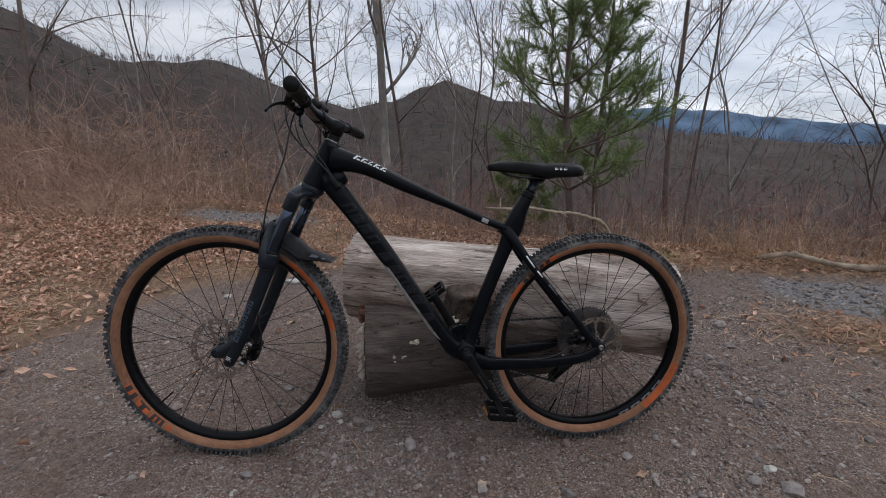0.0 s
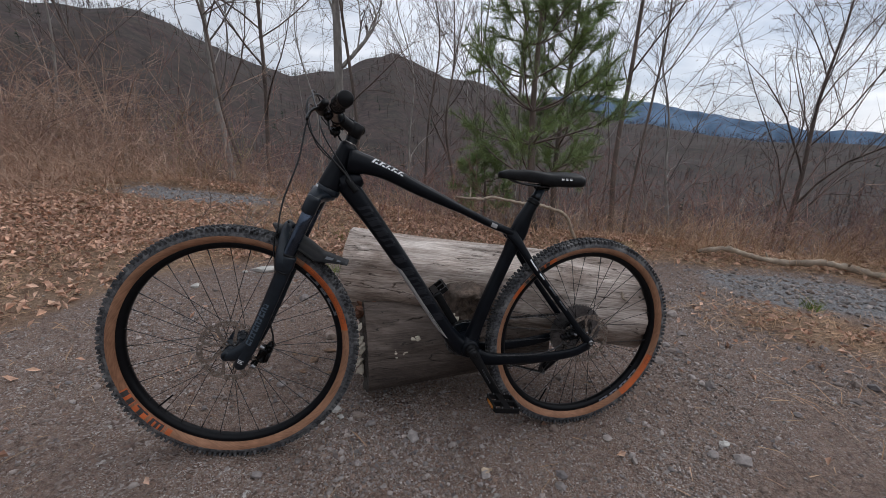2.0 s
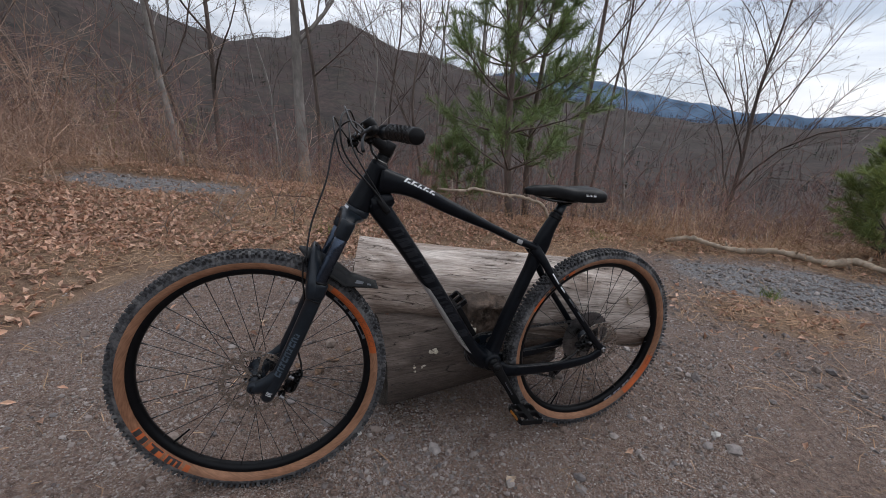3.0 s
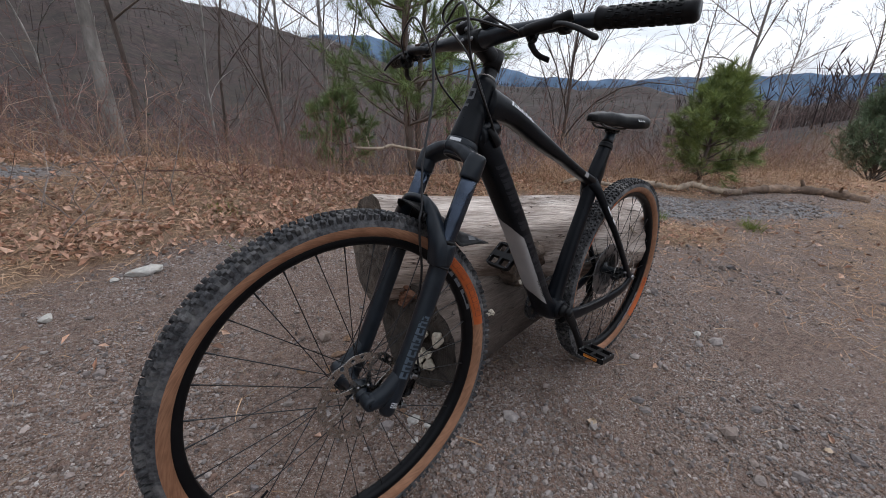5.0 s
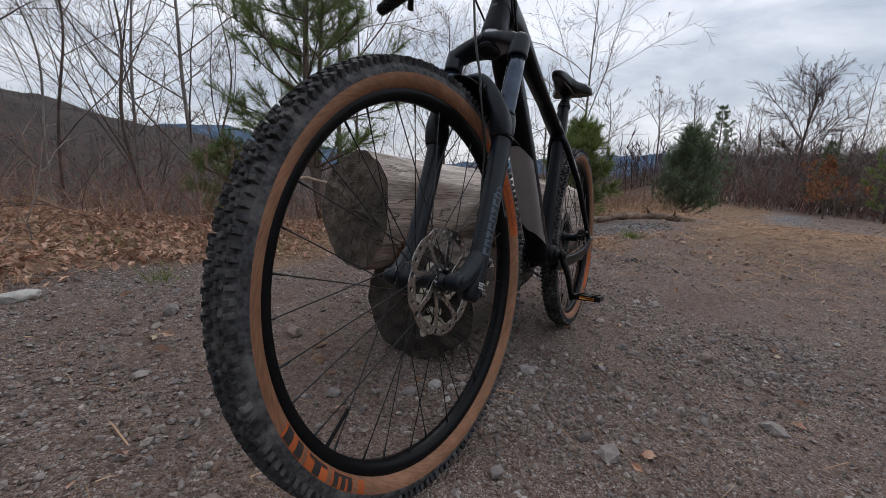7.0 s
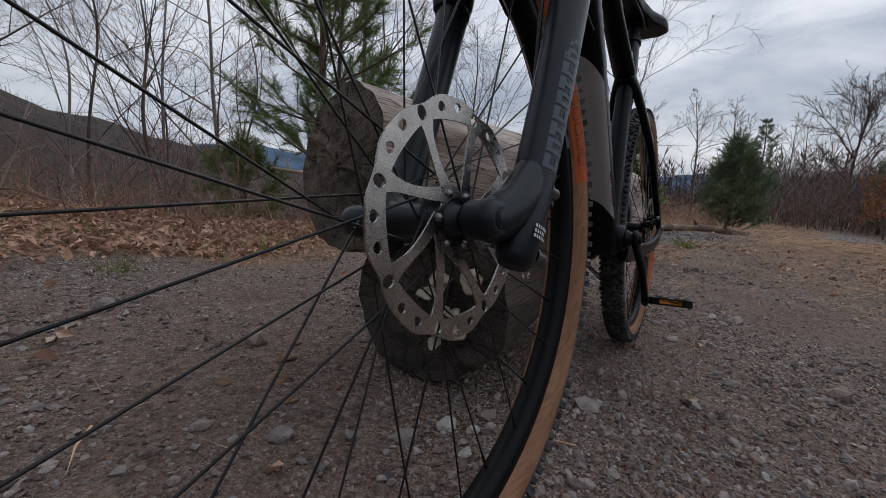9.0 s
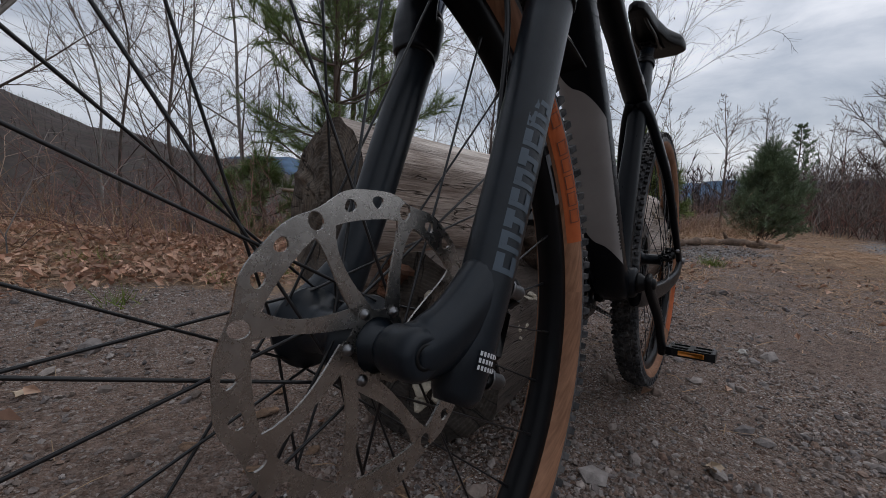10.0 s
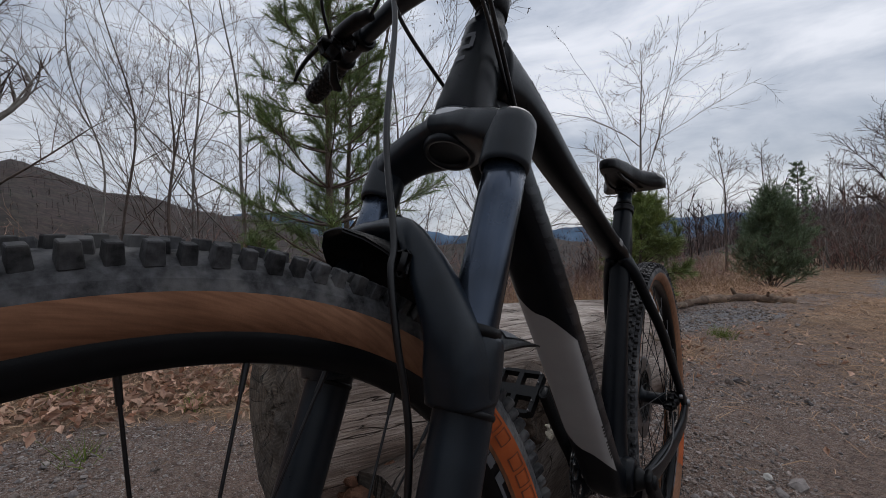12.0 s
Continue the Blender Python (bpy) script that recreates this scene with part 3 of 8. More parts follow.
def plate(loops, thick, axis="y"):
    """A flat plate with holes: the first loop is its outline, the others its holes; (x, z) pairs, thick along y."""
    bm = bmesh.new()
    edges = []
    for loop in loops:
        vs = [bm.verts.new((x, -thick / 2, z)) for x, z in loop]
        edges += [bm.edges.new((a, b)) for a, b in zip(vs, vs[1:] + vs[:1])]
    bmesh.ops.triangle_fill(bm, use_beauty=True, use_dissolve=False, edges=edges)
    got = bmesh.ops.extrude_face_region(bm, geom=bm.faces[:])
    bmesh.ops.translate(bm, vec=(0, thick, 0), verts=[g for g in got["geom"] if isinstance(g, bmesh.types.BMVert)])
    bmesh.ops.recalc_face_normals(bm, faces=bm.faces[:])
    bm.verts.index_update()
    v = np.array([x.co[:] for x in bm.verts])
    tri = [[w.index for w in f.verts] for f in bm.faces if len(f.verts) == 3]
    quad = [[w.index for w in f.verts] for f in bm.faces if len(f.verts) == 4]
    bm.free()
    return v, [np.array(g) for g in (tri, quad) if g]


def rods(a, b, ra, rb, sides=3, bend=None):
    """Many straight tapered rods from a to b (n x 3), in one go; bend: a middle point's offset."""
    a, b = np.asarray(a, dtype=float), np.asarray(b, dtype=float)
    n = len(a)
    ra, rb = np.broadcast_to(ra, (n,)), np.broadcast_to(rb, (n,))
    t = unit(b - a)
    helper = np.where(np.abs(t[:, 2:]) < 0.9, [[0, 0, 1.0]], [[1.0, 0, 0]])
    u = unit(np.cross(t, helper))
    v = np.cross(t, u)
    ang = np.linspace(0, 2 * np.pi, sides, endpoint=False)
    ring = u[:, None] * np.cos(ang)[None, :, None] + v[:, None] * np.sin(ang)[None, :, None]
    rows = [a[:, None] + ring * ra[:, None, None]]
    if bend is not None:
        rows.append(((a + b) / 2 + bend)[:, None] + ring * ((ra + rb) / 2)[:, None, None])
    rows.append(b[:, None] + ring * rb[:, None, None])
    k = len(rows)
    verts = np.stack(rows, 1).reshape(-1, 3)
    base = (np.arange(n) * k * sides)[:, None, None]
    r = (np.arange(k - 1) * sides)[None, :, None]
    j = np.arange(sides)[None, None]
    j2 = (j + 1) % sides
    quads = np.stack([base + r + j, base + r + j2, base + r + sides + j2, base + r + sides + j], -1).reshape(-1, 4)
    return verts, [quads]

# ---- the land ----
GROUND_X = [-40, -9, -3, -1.5, -0.75, 0, 0.75, 1.5, 3, 6, 10.5, 20, 40]
GROUND_Z = [2.6, 0.95, 0.345, 0.1765, 0.1062, 0.0069, -0.0435, -0.0535, -0.062, -0.195, -0.70, -1.25, -1.8]
EDGE_X = [-40, -12, -6, -3, -1, 0.4, 2.0, 3.3, 5.0, 8.0, 12, 20, 45]
EDGE_Y = [12, 6.2, 5.1, 5.05, 4.8, 4.2, 3.6, 3.0, 2.6, 2.45, 2.9, 4.6, 9.0]
SKY_AZ = [-180, -120, -90, -70, -55, -49.5, -43.8, -39, -36, -34, -29.3, -25.7, -22, -18, -13.4, -9, -6, -4.3, -0.5, 2.8, 5.7, 9.7, 14, 17, 20, 25, 28.3, 31.2, 35.3, 38.3, 42, 45.4, 49.5, 57, 60.5, 73, 90, 120, 150, 180]
SKY_EL = [8, 10, 12, 14, 14.9, 15.3, 13.6, 11.4, 11.0, 11.1, 11.5, 10.8, 9.3, 7.4, 6.5, 6.8, 7.2, 7.9, 8.8, 7.5, 6.4, 5.6, 4.4, 4.0, 3.6, 2.1, 1.1, 0.7, -0.1, -0.4, -0.8, -1.2, -1.5, -1.1, -1.3, -1.9, -1.5, 2, 5, 8]


def soft_line(v, a=6.0):
    return np.where(np.abs(v) < a, v, np.sign(v) * (a + 18 * np.tanh((np.abs(v) - a) * 0.45 / 18)))


def bumps(x, y, seed=0.0):
    """Cheap smooth unevenness."""
    return (np.sin(1.7 * x + 0.6 * y + seed) * np.cos(1.3 * y - 0.5 * x + 1.1 + seed) + 0.5 * np.sin(3.9 * x - 2.3 * y + 2 + seed) * np.cos(3.1 * y + 1.7 * x) + 0.25 * np.sin(8.3 * x + 5.1 * y + seed) * np.cos(7.1 * y - 4 * x))


def height(x, y):
    x, y = np.asarray(x, dtype=float), np.asarray(y, dtype=float)
    ye = np.interp(x, EDGE_X, EDGE_Y)
    past = np.maximum(y - ye, 0)
    yy = np.minimum(y, ye)
    z = sum(np.interp(x + s, GROUND_X, GROUND_Z) for s in (-0.4, -0.2, 0.0, 0.2, 0.4)) / 5 + 0.0635 * (soft_line(yy, 5.0) - 1.1)
    z = z - (0.17 * past + 0.20 * (np.sqrt(past ** 2 + 36) - 6)) * np.exp(-past / 260)
    d = np.hypot(x, y)
    away = np.clip((d - 1.0) / 3, 0, 1)
    z = z + bumps(x, y) * (0.006 + 0.02 * away)
    az = np.degrees(np.arctan2(x, y))
    ridge = np.interp(az, [-180, -60, -30, -15, 0, 20, 40, 60, 180], [420, 420, 480, 700, 900, 900, 820, 600, 420])
    top = 0.95 + ridge * np.tan(np.radians(np.interp(az, SKY_AZ, SKY_EL)))
    k = np.clip((d - 70) / (ridge - 70), 0, 1)
    k = k * k * (3 - 2 * k)
    z = z * (1 - k) + top * k + k * (1 - np.clip((d - ridge) / 120, 0, 1)) * 5.0 * bumps(x * 0.018, y * 0.018, 2.0)
    return z - np.maximum(d - ridge, 0) * 0.12


def zones(x, y):
    """Shares of straw and leaf mould, of blue-grey gravel and of forest floor."""
    ye = np.interp(x, EDGE_X, EDGE_Y)
    w = 0.18 * np.sin(2.1 * x + 1) + 0.12 * np.sin(5.3 * x + 0.7 * y) + 0.12 * np.sin(4.1 * y)
    inner = np.interp(x, [-6, -2.4, -2.0, -1.8, -1.5, -1.1, -0.6, 0, 0.6, 1.2, 1.85, 2.4, 4.0, 6.0, 9, 14], [-1.5, 0.8, 1.35, 1.9, 2.35, 2.6, 2.72, 2.75, 2.8, 2.75, 2.7, 2.75, 2.3, 1.7, 1.1, 0.5])
    straw = np.clip((y - inner + w * 0.8) / 0.5 + 0.3, 0, 1)
    straw = np.maximum(straw, np.exp(-(((x - 2.15) / 0.50) ** 2 + ((y - 1.90 + 0.3 * (x - 2.15)) / 0.27) ** 2)) * 0.9)
    straw = np.maximum(straw, np.exp(-(((x - 6.5) / 3.6) ** 4 + ((y - 0.2 + 0.18 * (x - 6.5)) / 1.0) ** 4)) * 0.8)
    straw = np.maximum(straw, np.exp(-(((x + 1.6) / 0.6) ** 2 + ((y - 1.5) / 0.6) ** 2)) * 0.30)
    straw = np.maximum(straw, np.exp(-(((x - 3.0) / 1.5) ** 2 + ((y - 0.7) / 0.9) ** 2)) * 0.46)
    slag = np.exp(-(((x - 3.2) / 1.25) ** 6 + ((y - 2.10 + 0.40 * (x - 3.2)) / 0.34) ** 4))
    slag = np.maximum(slag, np.exp(-(((x + 2.2) / 0.8) ** 6 + ((y - 4.42) / 0.24) ** 4)) * 0.7)
    slag = np.maximum(slag, np.exp(-(((x - 15.5) / 5) ** 2 + ((y - 0.1 + 0.05 * (x - 15)) / 0.9) ** 2)) * 0.75)
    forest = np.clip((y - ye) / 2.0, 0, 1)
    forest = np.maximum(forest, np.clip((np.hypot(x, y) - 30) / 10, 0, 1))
    return straw, slag, forest


def ground_sheet():
    na = 430
    r = [0.0]
    step = 0.042
    while r[-1] < 4600:
        r.append(r[-1] + step)
        if r[-1] > 3.2:
            step *= 1.05
    r = np.array(r[1:])
    a = np.linspace(0, 2 * np.pi, na, endpoint=False)
    cx, cy = 0.0, 1.2
    x, y = cx + np.outer(r, np.sin(a)), cy + np.outer(r, np.cos(a))
    z = height(x, y)
    z = z + (np.where(r < 6, 1, 0) * np.clip((r - 0.15) / 1.8, 0, 1))[:, None] * rng.normal(0, 0.0022, z.shape)
    verts = np.vstack([[[cx, cy, height(cx, cy)]], np.stack([x, y, z], -1).reshape(-1, 3)])
    i = np.arange(len(r) - 1)[:, None] * na + 1
    j = np.arange(na)[None]
    k = (j + 1) % na
    quads = np.stack([i + j, i + na + j, i + na + k, i + k], -1).reshape(-1, 4)
    fan = np.stack([np.zeros(na, int), 1 + np.arange(na), 1 + (np.arange(na) + 1) % na], -1)
    me = mesh_from("ground", verts, [quads, fan], GROUND)
    layer = me.color_attributes.new("zone", "FLOAT_COLOR", "POINT")
    s, g, f = zones(verts[:, 0], verts[:, 1])
    layer.data.foreach_set("color", np.stack([s, g, f, np.ones_like(s)], -1).astype(np.float32).ravel())
    return tagged(new("ground", me), "trodden grey gravel clearing with straw and leaves running to wooded hills", "ground", kind="structure")


ground_sheet()


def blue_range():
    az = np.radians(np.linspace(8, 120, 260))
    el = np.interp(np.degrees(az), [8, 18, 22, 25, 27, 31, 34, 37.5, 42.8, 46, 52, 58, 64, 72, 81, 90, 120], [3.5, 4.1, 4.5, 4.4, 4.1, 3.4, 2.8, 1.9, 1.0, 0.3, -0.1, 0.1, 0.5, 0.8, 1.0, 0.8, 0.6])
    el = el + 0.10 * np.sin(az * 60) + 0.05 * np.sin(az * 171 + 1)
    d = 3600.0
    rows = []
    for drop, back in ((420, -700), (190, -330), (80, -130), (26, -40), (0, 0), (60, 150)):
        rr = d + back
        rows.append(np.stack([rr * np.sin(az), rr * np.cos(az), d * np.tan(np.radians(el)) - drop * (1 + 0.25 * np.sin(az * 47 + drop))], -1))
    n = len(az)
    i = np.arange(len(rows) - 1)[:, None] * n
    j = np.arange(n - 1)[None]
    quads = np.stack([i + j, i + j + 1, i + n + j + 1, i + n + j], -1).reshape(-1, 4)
    tagged(new("backdrop", mesh_from("backdrop", np.vstack(rows), [quads], BLUE_HILL)), "mountain range on the horizon, painted blue for haze", "mountains", kind="structure")


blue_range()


def log_mesh(length, r0, r1, seed, squash=1.0, n=90, sides=96, stub=None):
    """A log along x from 0 to length, with bumps along the grain and cracked ends."""
    xs = np.linspace(0, length, n)
    a = np.linspace(0, 2 * np.pi, sides, endpoint=False)
    r = np.interp(xs, [0, length], [r0, r1])[:, None] * (1 + 0.035 * np.sin(3 * a + seed)[None] + 0.02 * np.sin(7 * a + 2 * seed)[None] + 0.012 * np.sin(17 * a + xs[:, None] * 2 + seed))
    r = r * (1 + 0.02 * np.sin(xs[:, None] * 6 + a[None] + seed))
    crack = np.zeros((n, sides))
    lrng = np.random.default_rng(int(seed * 10))
    for _ in range(26):
        c, x0, ln, dp = lrng.integers(sides), lrng.uniform(-0.1, length), lrng.uniform(0.15, 0.6), lrng.uniform(0.003, 0.009)
        line = c + 1.5 * np.sin(xs * 7 + c)
        on = np.clip(1 - np.abs((xs - x0 - ln / 2) / (ln / 2)), 0, 1) ** 0.5
        gap = np.abs((np.arange(sides)[None] - line[:, None] + sides / 2) % sides - sides / 2)
        crack += dp * on[:, None] * np.clip(1 - gap / 0.8, 0, 1)
    r = r - crack
    if stub:
        sx, sa, sr, sh = stub
        dd = np.hypot((xs[:, None] - sx) / sr, ((a[None] - sa + np.pi) % (2 * np.pi) - np.pi) * r0 / sr)
        r = r + sh * np.exp(-dd ** 4) - sh * 1.5 * np.exp(-(dd / 0.55) ** 4)
    y, z = r * np.cos(a)[None], r * np.sin(a)[None] * squash
    verts = np.stack([np.broadcast_to(xs[:, None], y.shape), y, z], -1)
    i = np.arange(n - 1)[:, None] * sides
    j = np.arange(sides)[None]
    k = (j + 1) % sides
    quads = np.stack([i + j, i + sides + j, i + sides + k, i + k], -1).reshape(-1, 4)
    body = (verts.reshape(-1, 3), [quads])

    def cap(row, x, sign, cs):
        rings, m = [row], 14
        c = row.mean(0)
        for s in np.linspace(1, 0, m)[1:]:
            p = c + (row - c) * s
            lift = 0.006 * np.sin(a * 5 + cs) * np.sin(s * 19 + cs) - 0.012 * np.clip(1 - np.abs(((a + cs + 0.5 * s) % (2 * np.pi)) - 2.2) * 9, 0, 1) * (s > 0.1) - 0.012 * np.clip(1 - np.abs(((a + cs - 0.4 * s) % (2 * np.pi)) - 4.4) * 9, 0, 1) * (s > 0.1) * (s < 0.8)
            p = p.copy()
            p[:, 0] = x - sign * (lift - 0.004 * (1 - s))
            rings.append(p)
        v = np.vstack(rings)
        q = []
        for ii in range(m - 1):
            q.append(np.stack([ii * sides + np.arange(sides), ii * sides + (np.arange(sides) + 1) % sides, (ii + 1) * sides + (np.arange(sides) + 1) % sides, (ii + 1) * sides + np.arange(sides)], -1))
        q = np.vstack(q)
        return v, [q if sign < 0 else q[:, ::-1]]

    return body, cap(verts[0], 0.0, -1, seed), cap(verts[-1], length, 1, seed + 1)


def axis_pose(a, b, roll=0.0):
    """A pose at a whose x axis runs to b."""
    a, b = Vector(a), Vector(b)
    x = (b - a).normalized()
    y = Vector((0, 0, 1)).cross(x).normalized()
    z = x.cross(y)
    return Matrix.Translation(a) @ Matrix((x, y, z)).transposed().to_4x4() @ Matrix.Rotation(radians(roll), 4, "X")


def make_log(name, label, a, b, r0, r1, seed, mat, end_mat, squash=1.0, stub=None):
    body, end0, end1 = log_mesh((Vector(b) - Vector(a)).length, r0, r1, seed, squash, stub=stub)
    ob = tagged(put(name, mesh_from(name, *body, mat), None, label, axis_pose(a, b)), label, "log", "logs behind the bicycle")
    part("cut_end", end0, end_mat, ob, "cracked grey sawn end")
    part("cut_end", end1, end_mat, ob, "cracked grey sawn end")
    return ob


upper_log = make_log("log", "thick silvery weathered barkless log resting on a lower log", (-0.392, 1.713, 0.526), (0.83, 1.565, 0.378), 0.176, 0.178, 1.3, LOG_WOOD, LOG_END)
lower_log = make_log("log", "short dark log with cream fungus lying on gravel", (-0.331, 1.522, 0.264), (0.40, 1.645, 0.235), 0.182, 0.15, 4.1, LOG_DARK, LOG_END_SHADED)


def knot():
    """A broken branch stub in the upper log: a torn lip round a dark hollow."""
    g = np.random.default_rng(12)
    prof = [(0.098, -0.040), (0.090, -0.008), (0.080, 0.014), (0.070, 0.022), (0.060, 0.019), (0.050, 0.008), (0.038, 0.001), (0.024, 0.005), (0.012, 0.009), (0.0, 0.008)]
    n = 56
    v, f = lathe(prof, n, axis="z")
    a = np.arctan2(v[:, 1], v[:, 0])
    rad = np.hypot(v[:, 0], v[:, 1])
    k = 1 + 0.12 * np.sin(3 * a + 0.6) + 0.06 * np.sin(8 * a + 2) + 0.03 * np.sin(19 * a)
    v[:, 0] *= k * 1.05
    v[:, 1] *= k * 0.9
    v[:, 2] += (0.004 * np.sin(7 * a + rad * 200) + g.normal(0, 0.0015, len(a))) * (rad > 0.01)
    where = Matrix.Translation((0.085, 1.463, 0.440)) @ Vector((0.02, -0.95, -0.22)).to_track_quat("Z", "Y").to_matrix().to_4x4()
    part("knot", moved((v, f), upper_log.matrix_basis.inverted() @ where), KNOT_WOOD, upper_log, "dark broken branch stub")


knot()

# ---- the bicycle: x forward, y to its left, z up, from the rear axle ----
BIKE = Matrix(((-0.9852, 0.1471, 0.0882, 0.4822), (-0.1446, -0.9889, 0.0340, 1.3598), (0.0922, 0.0207, 0.9955, 0.3546), (0, 0, 0, 1)))
bike = thing("mountain_bike", "matte black hardtail mountain bike with tan-wall tyres leaning on logs", "bicycle", m=BIKE)
HEAD, STEER = np.array([0.859, 0.0, 0.615]), radians(-6.0)
ZS = np.array([-0.399, 0.0, 0.917])
XS0 = np.array([0.917, 0.0, 0.399])
Y0 = np.array([0.0, 1.0, 0.0])
XS, YS = math.cos(STEER) * XS0 + math.sin(STEER) * Y0, -math.sin(STEER) * XS0 + math.cos(STEER) * Y0
FRONT = Matrix((*[(XS[i], YS[i], ZS[i], HEAD[i]) for i in range(3)], (0, 0, 0, 1)))
FIXED = Matrix((*[(XS0[i], Y0[i], ZS[i], HEAD[i]) for i in range(3)], (0, 0, 0, 1)))
FRONT_HUB = FRONT @ Matrix.Translation((0.047, 0, -0.691))
R_TYRE, R_TAN, R_BEAD, R_RIM = 0.368, 0.3388, 0.3180, 0.2995


def side_y(r):
    """Half width of the tyre at radius r."""
    mid = 0.3412
    u = np.clip((np.asarray(r, dtype=float) - mid) / 0.0272, -1, 1)
    return 0.0292 * np.sqrt(np.maximum(1 - np.abs(u) ** 2.3, 0.0))


def arc_patch(r0, r1, a0, a1, lift=0.0006, side=1, n=None, rows=4):
    """A print on the tyre's sidewall between two radii and two angles (degrees)."""
    n = n or max(3, int(abs(a1 - a0) / 1.5) + 1)
    r = np.linspace(r0, r1, rows)
    y = side * (side_y(r) + lift)
    piece = lathe(np.stack([r, y], -1), n, arc=(radians(a0), radians(a1)))
    return piece


def knob(r, y, ang, ln, wd, ht, tilt, twist=0.0):
    """One tread block: a tapered box standing on the tyre."""
    v, f = block(ln, wd, ht, 0.07)
    top = v[:, 2] > 0
    v = v.copy()
    v[top, :2] *= 0.82
    m = Matrix.Rotation(-(ang - math.pi / 2), 4, "Y") @ Matrix.Translation((0, y, r)) @ Matrix.Rotation(tilt, 4, "X") @ Matrix.Rotation(twist, 4, "Z")
    return moved((v, f), m)


def make_wheel(name, label, m, rotor_r, spokes_at, prints, tan):
    rim_profile = [(R_RIM, 0.0), (R_RIM + 0.0015, 0.0090), (R_RIM + 0.009, 0.0145), (R_BEAD + 0.001, 0.0165), (R_BEAD + 0.0025, 0.0150), (R_BEAD + 0.002, 0), (R_BEAD + 0.0025, -0.0150), (R_BEAD + 0.001, -0.0165), (R_RIM + 0.009, -0.0145), (R_RIM + 0.0015, -0.0090)]
    wheel = part(name, moved(lathe(rim_profile, 120, closed=True), m), RIM_BLACK, bike, label)
    r = np.concatenate([np.linspace(R_BEAD - 0.0005, R_TAN, 9)])
    for s in (1, -1):
        part("sidewall", moved(lathe(np.stack([r, s * side_y(r)], -1)[::s], 144), m), tan, wheel, "tan rubber sidewall")
    half = np.array([(R_TAN, float(side_y(R_TAN))), (0.3450, 0.0284), (0.3508, 0.0255), (0.3543, 0.0222), (0.3578, 0.0178), (0.3606, 0.0120), (0.3620, 0.0060)])
    prof = np.vstack([half, [(0.3624, 0.0)], (half * [1, -1])[::-1]])
    casing = lathe(prof, 144)
    knobs = []
    for n, kinds in ((152, "shoulder"), (156, "middle"), (78, "between")):
        for i in range(n):
            a = 2 * math.pi * i / n
            h = math.pi / n
            odd = i % 2
            for s in (1, -1):
                if kinds == "shoulder":
                    knobs.append(knob(0.3572, s * (0.0242 - 0.0014 * odd), a + (0 if s > 0 else h), 0.0092 - 0.0012 * odd, 0.0088, 0.0122 - 0.001 * odd, -s * 0.36, s * 0.10))
                elif kinds == "middle":
                    knobs.append(knob(0.3634, s * (0.0068 + 0.0012 * odd), a + (h if s > 0 else 0), 0.0084, 0.0100, 0.0082, -s * 0.16, s * 0.22))
                else:
                    knobs.append(knob(0.3611, s * 0.0162, a + (h if s > 0 else 0), 0.0112, 0.0070, 0.0082, -s * 0.45, -s * 0.2))
    part("tread", moved(join(casing, *knobs), m), RUBBER, wheel, "dusty black knobbly tread", smooth=False)
    for mat, pieces, what in prints:
        for piece in pieces:
            part("sidewall_print", moved(piece, m), mat, wheel, what)
    # hub
    w = 0.050
    hub_profile = [(0.0, w + 0.004), (0.010, w + 0.004), (0.012, w - 0.006), (0.019, w - 0.008), (0.021, w - 0.014), (0.029, w - 0.015), (0.030, w - 0.019), (0.019, w - 0.024), (0.0155, w - 0.034), (0.0155, -w + 0.034), (0.018, -w + 0.024), (0.029, -w + 0.019), (0.029, -w + 0.015), (0.018, -w + 0.010), (0.011, -w - 0.002), (0.0, -w - 0.004)]
    part("hub", moved(lathe(hub_profile, 40), m), FORK_BLACK, wheel, "black wheel hub")
    for i in range(32):
        s = 1 if i % 2 == 0 else -1
        a_rim = 2 * math.pi * (i + 0.5) / 32 + spokes_at
        turn = 1.25 * (1 if (i // 2) % 2 == 0 else -1)
        a_hub = a_rim + turn
        y = s * (w - 0.017)
        p0 = np.array([[0.026 * math.cos(a_hub), y + s * 0.002 * (1 if turn > 0 else -1), 0.026 * math.sin(a_hub)]])
        p1 = np.array([[(R_RIM + 0.002) * math.cos(a_rim), s * 0.004, (R_RIM + 0.002) * math.sin(a_rim)]])
        sp = part("spoke", moved(rods(p0, p1, 0.00105, 0.00105, 6), m), SPOKE, wheel)
        q0 = p1 + (p0 - p1) * (0.017 / np.linalg.norm(p1 - p0))
        part("nipple", moved(rods(q0, p1, 0.0017, 0.0020, 6), m), SPOKE, sp)
    # brake disc on the left
    yr = w - 0.0065
    rotor = part("brake_rotor", moved(rotor_mesh(rotor_r), m @ Matrix.Translation((0, yr, 0))), STEEL, wheel, "drilled steel brake disc", smooth=False)
    for i in range(6):
        a = radians(151 - 51) - 2 * math.pi * i / 6
        part("bolt", moved(lathe([(0.0, 0.0025), (0.0018, 0.0025), (0.0018, 0.0015), (0.0034, 0.0012), (0.0034, -0.001)], 10), m @ Matrix.Translation((0.0222 * math.cos(a), yr + 0.001, 0.0222 * math.sin(a)))), DARK_STEEL, rotor)
    a = radians(-65.9)
    part("valve", moved(rods([[R_RIM * math.cos(a), 0, R_RIM * math.sin(a)]], [[0.245 * math.cos(a), 0, 0.245 * math.sin(a)]], 0.003, 0.0026, 8), m), PLASTIC, wheel)
    return wheel


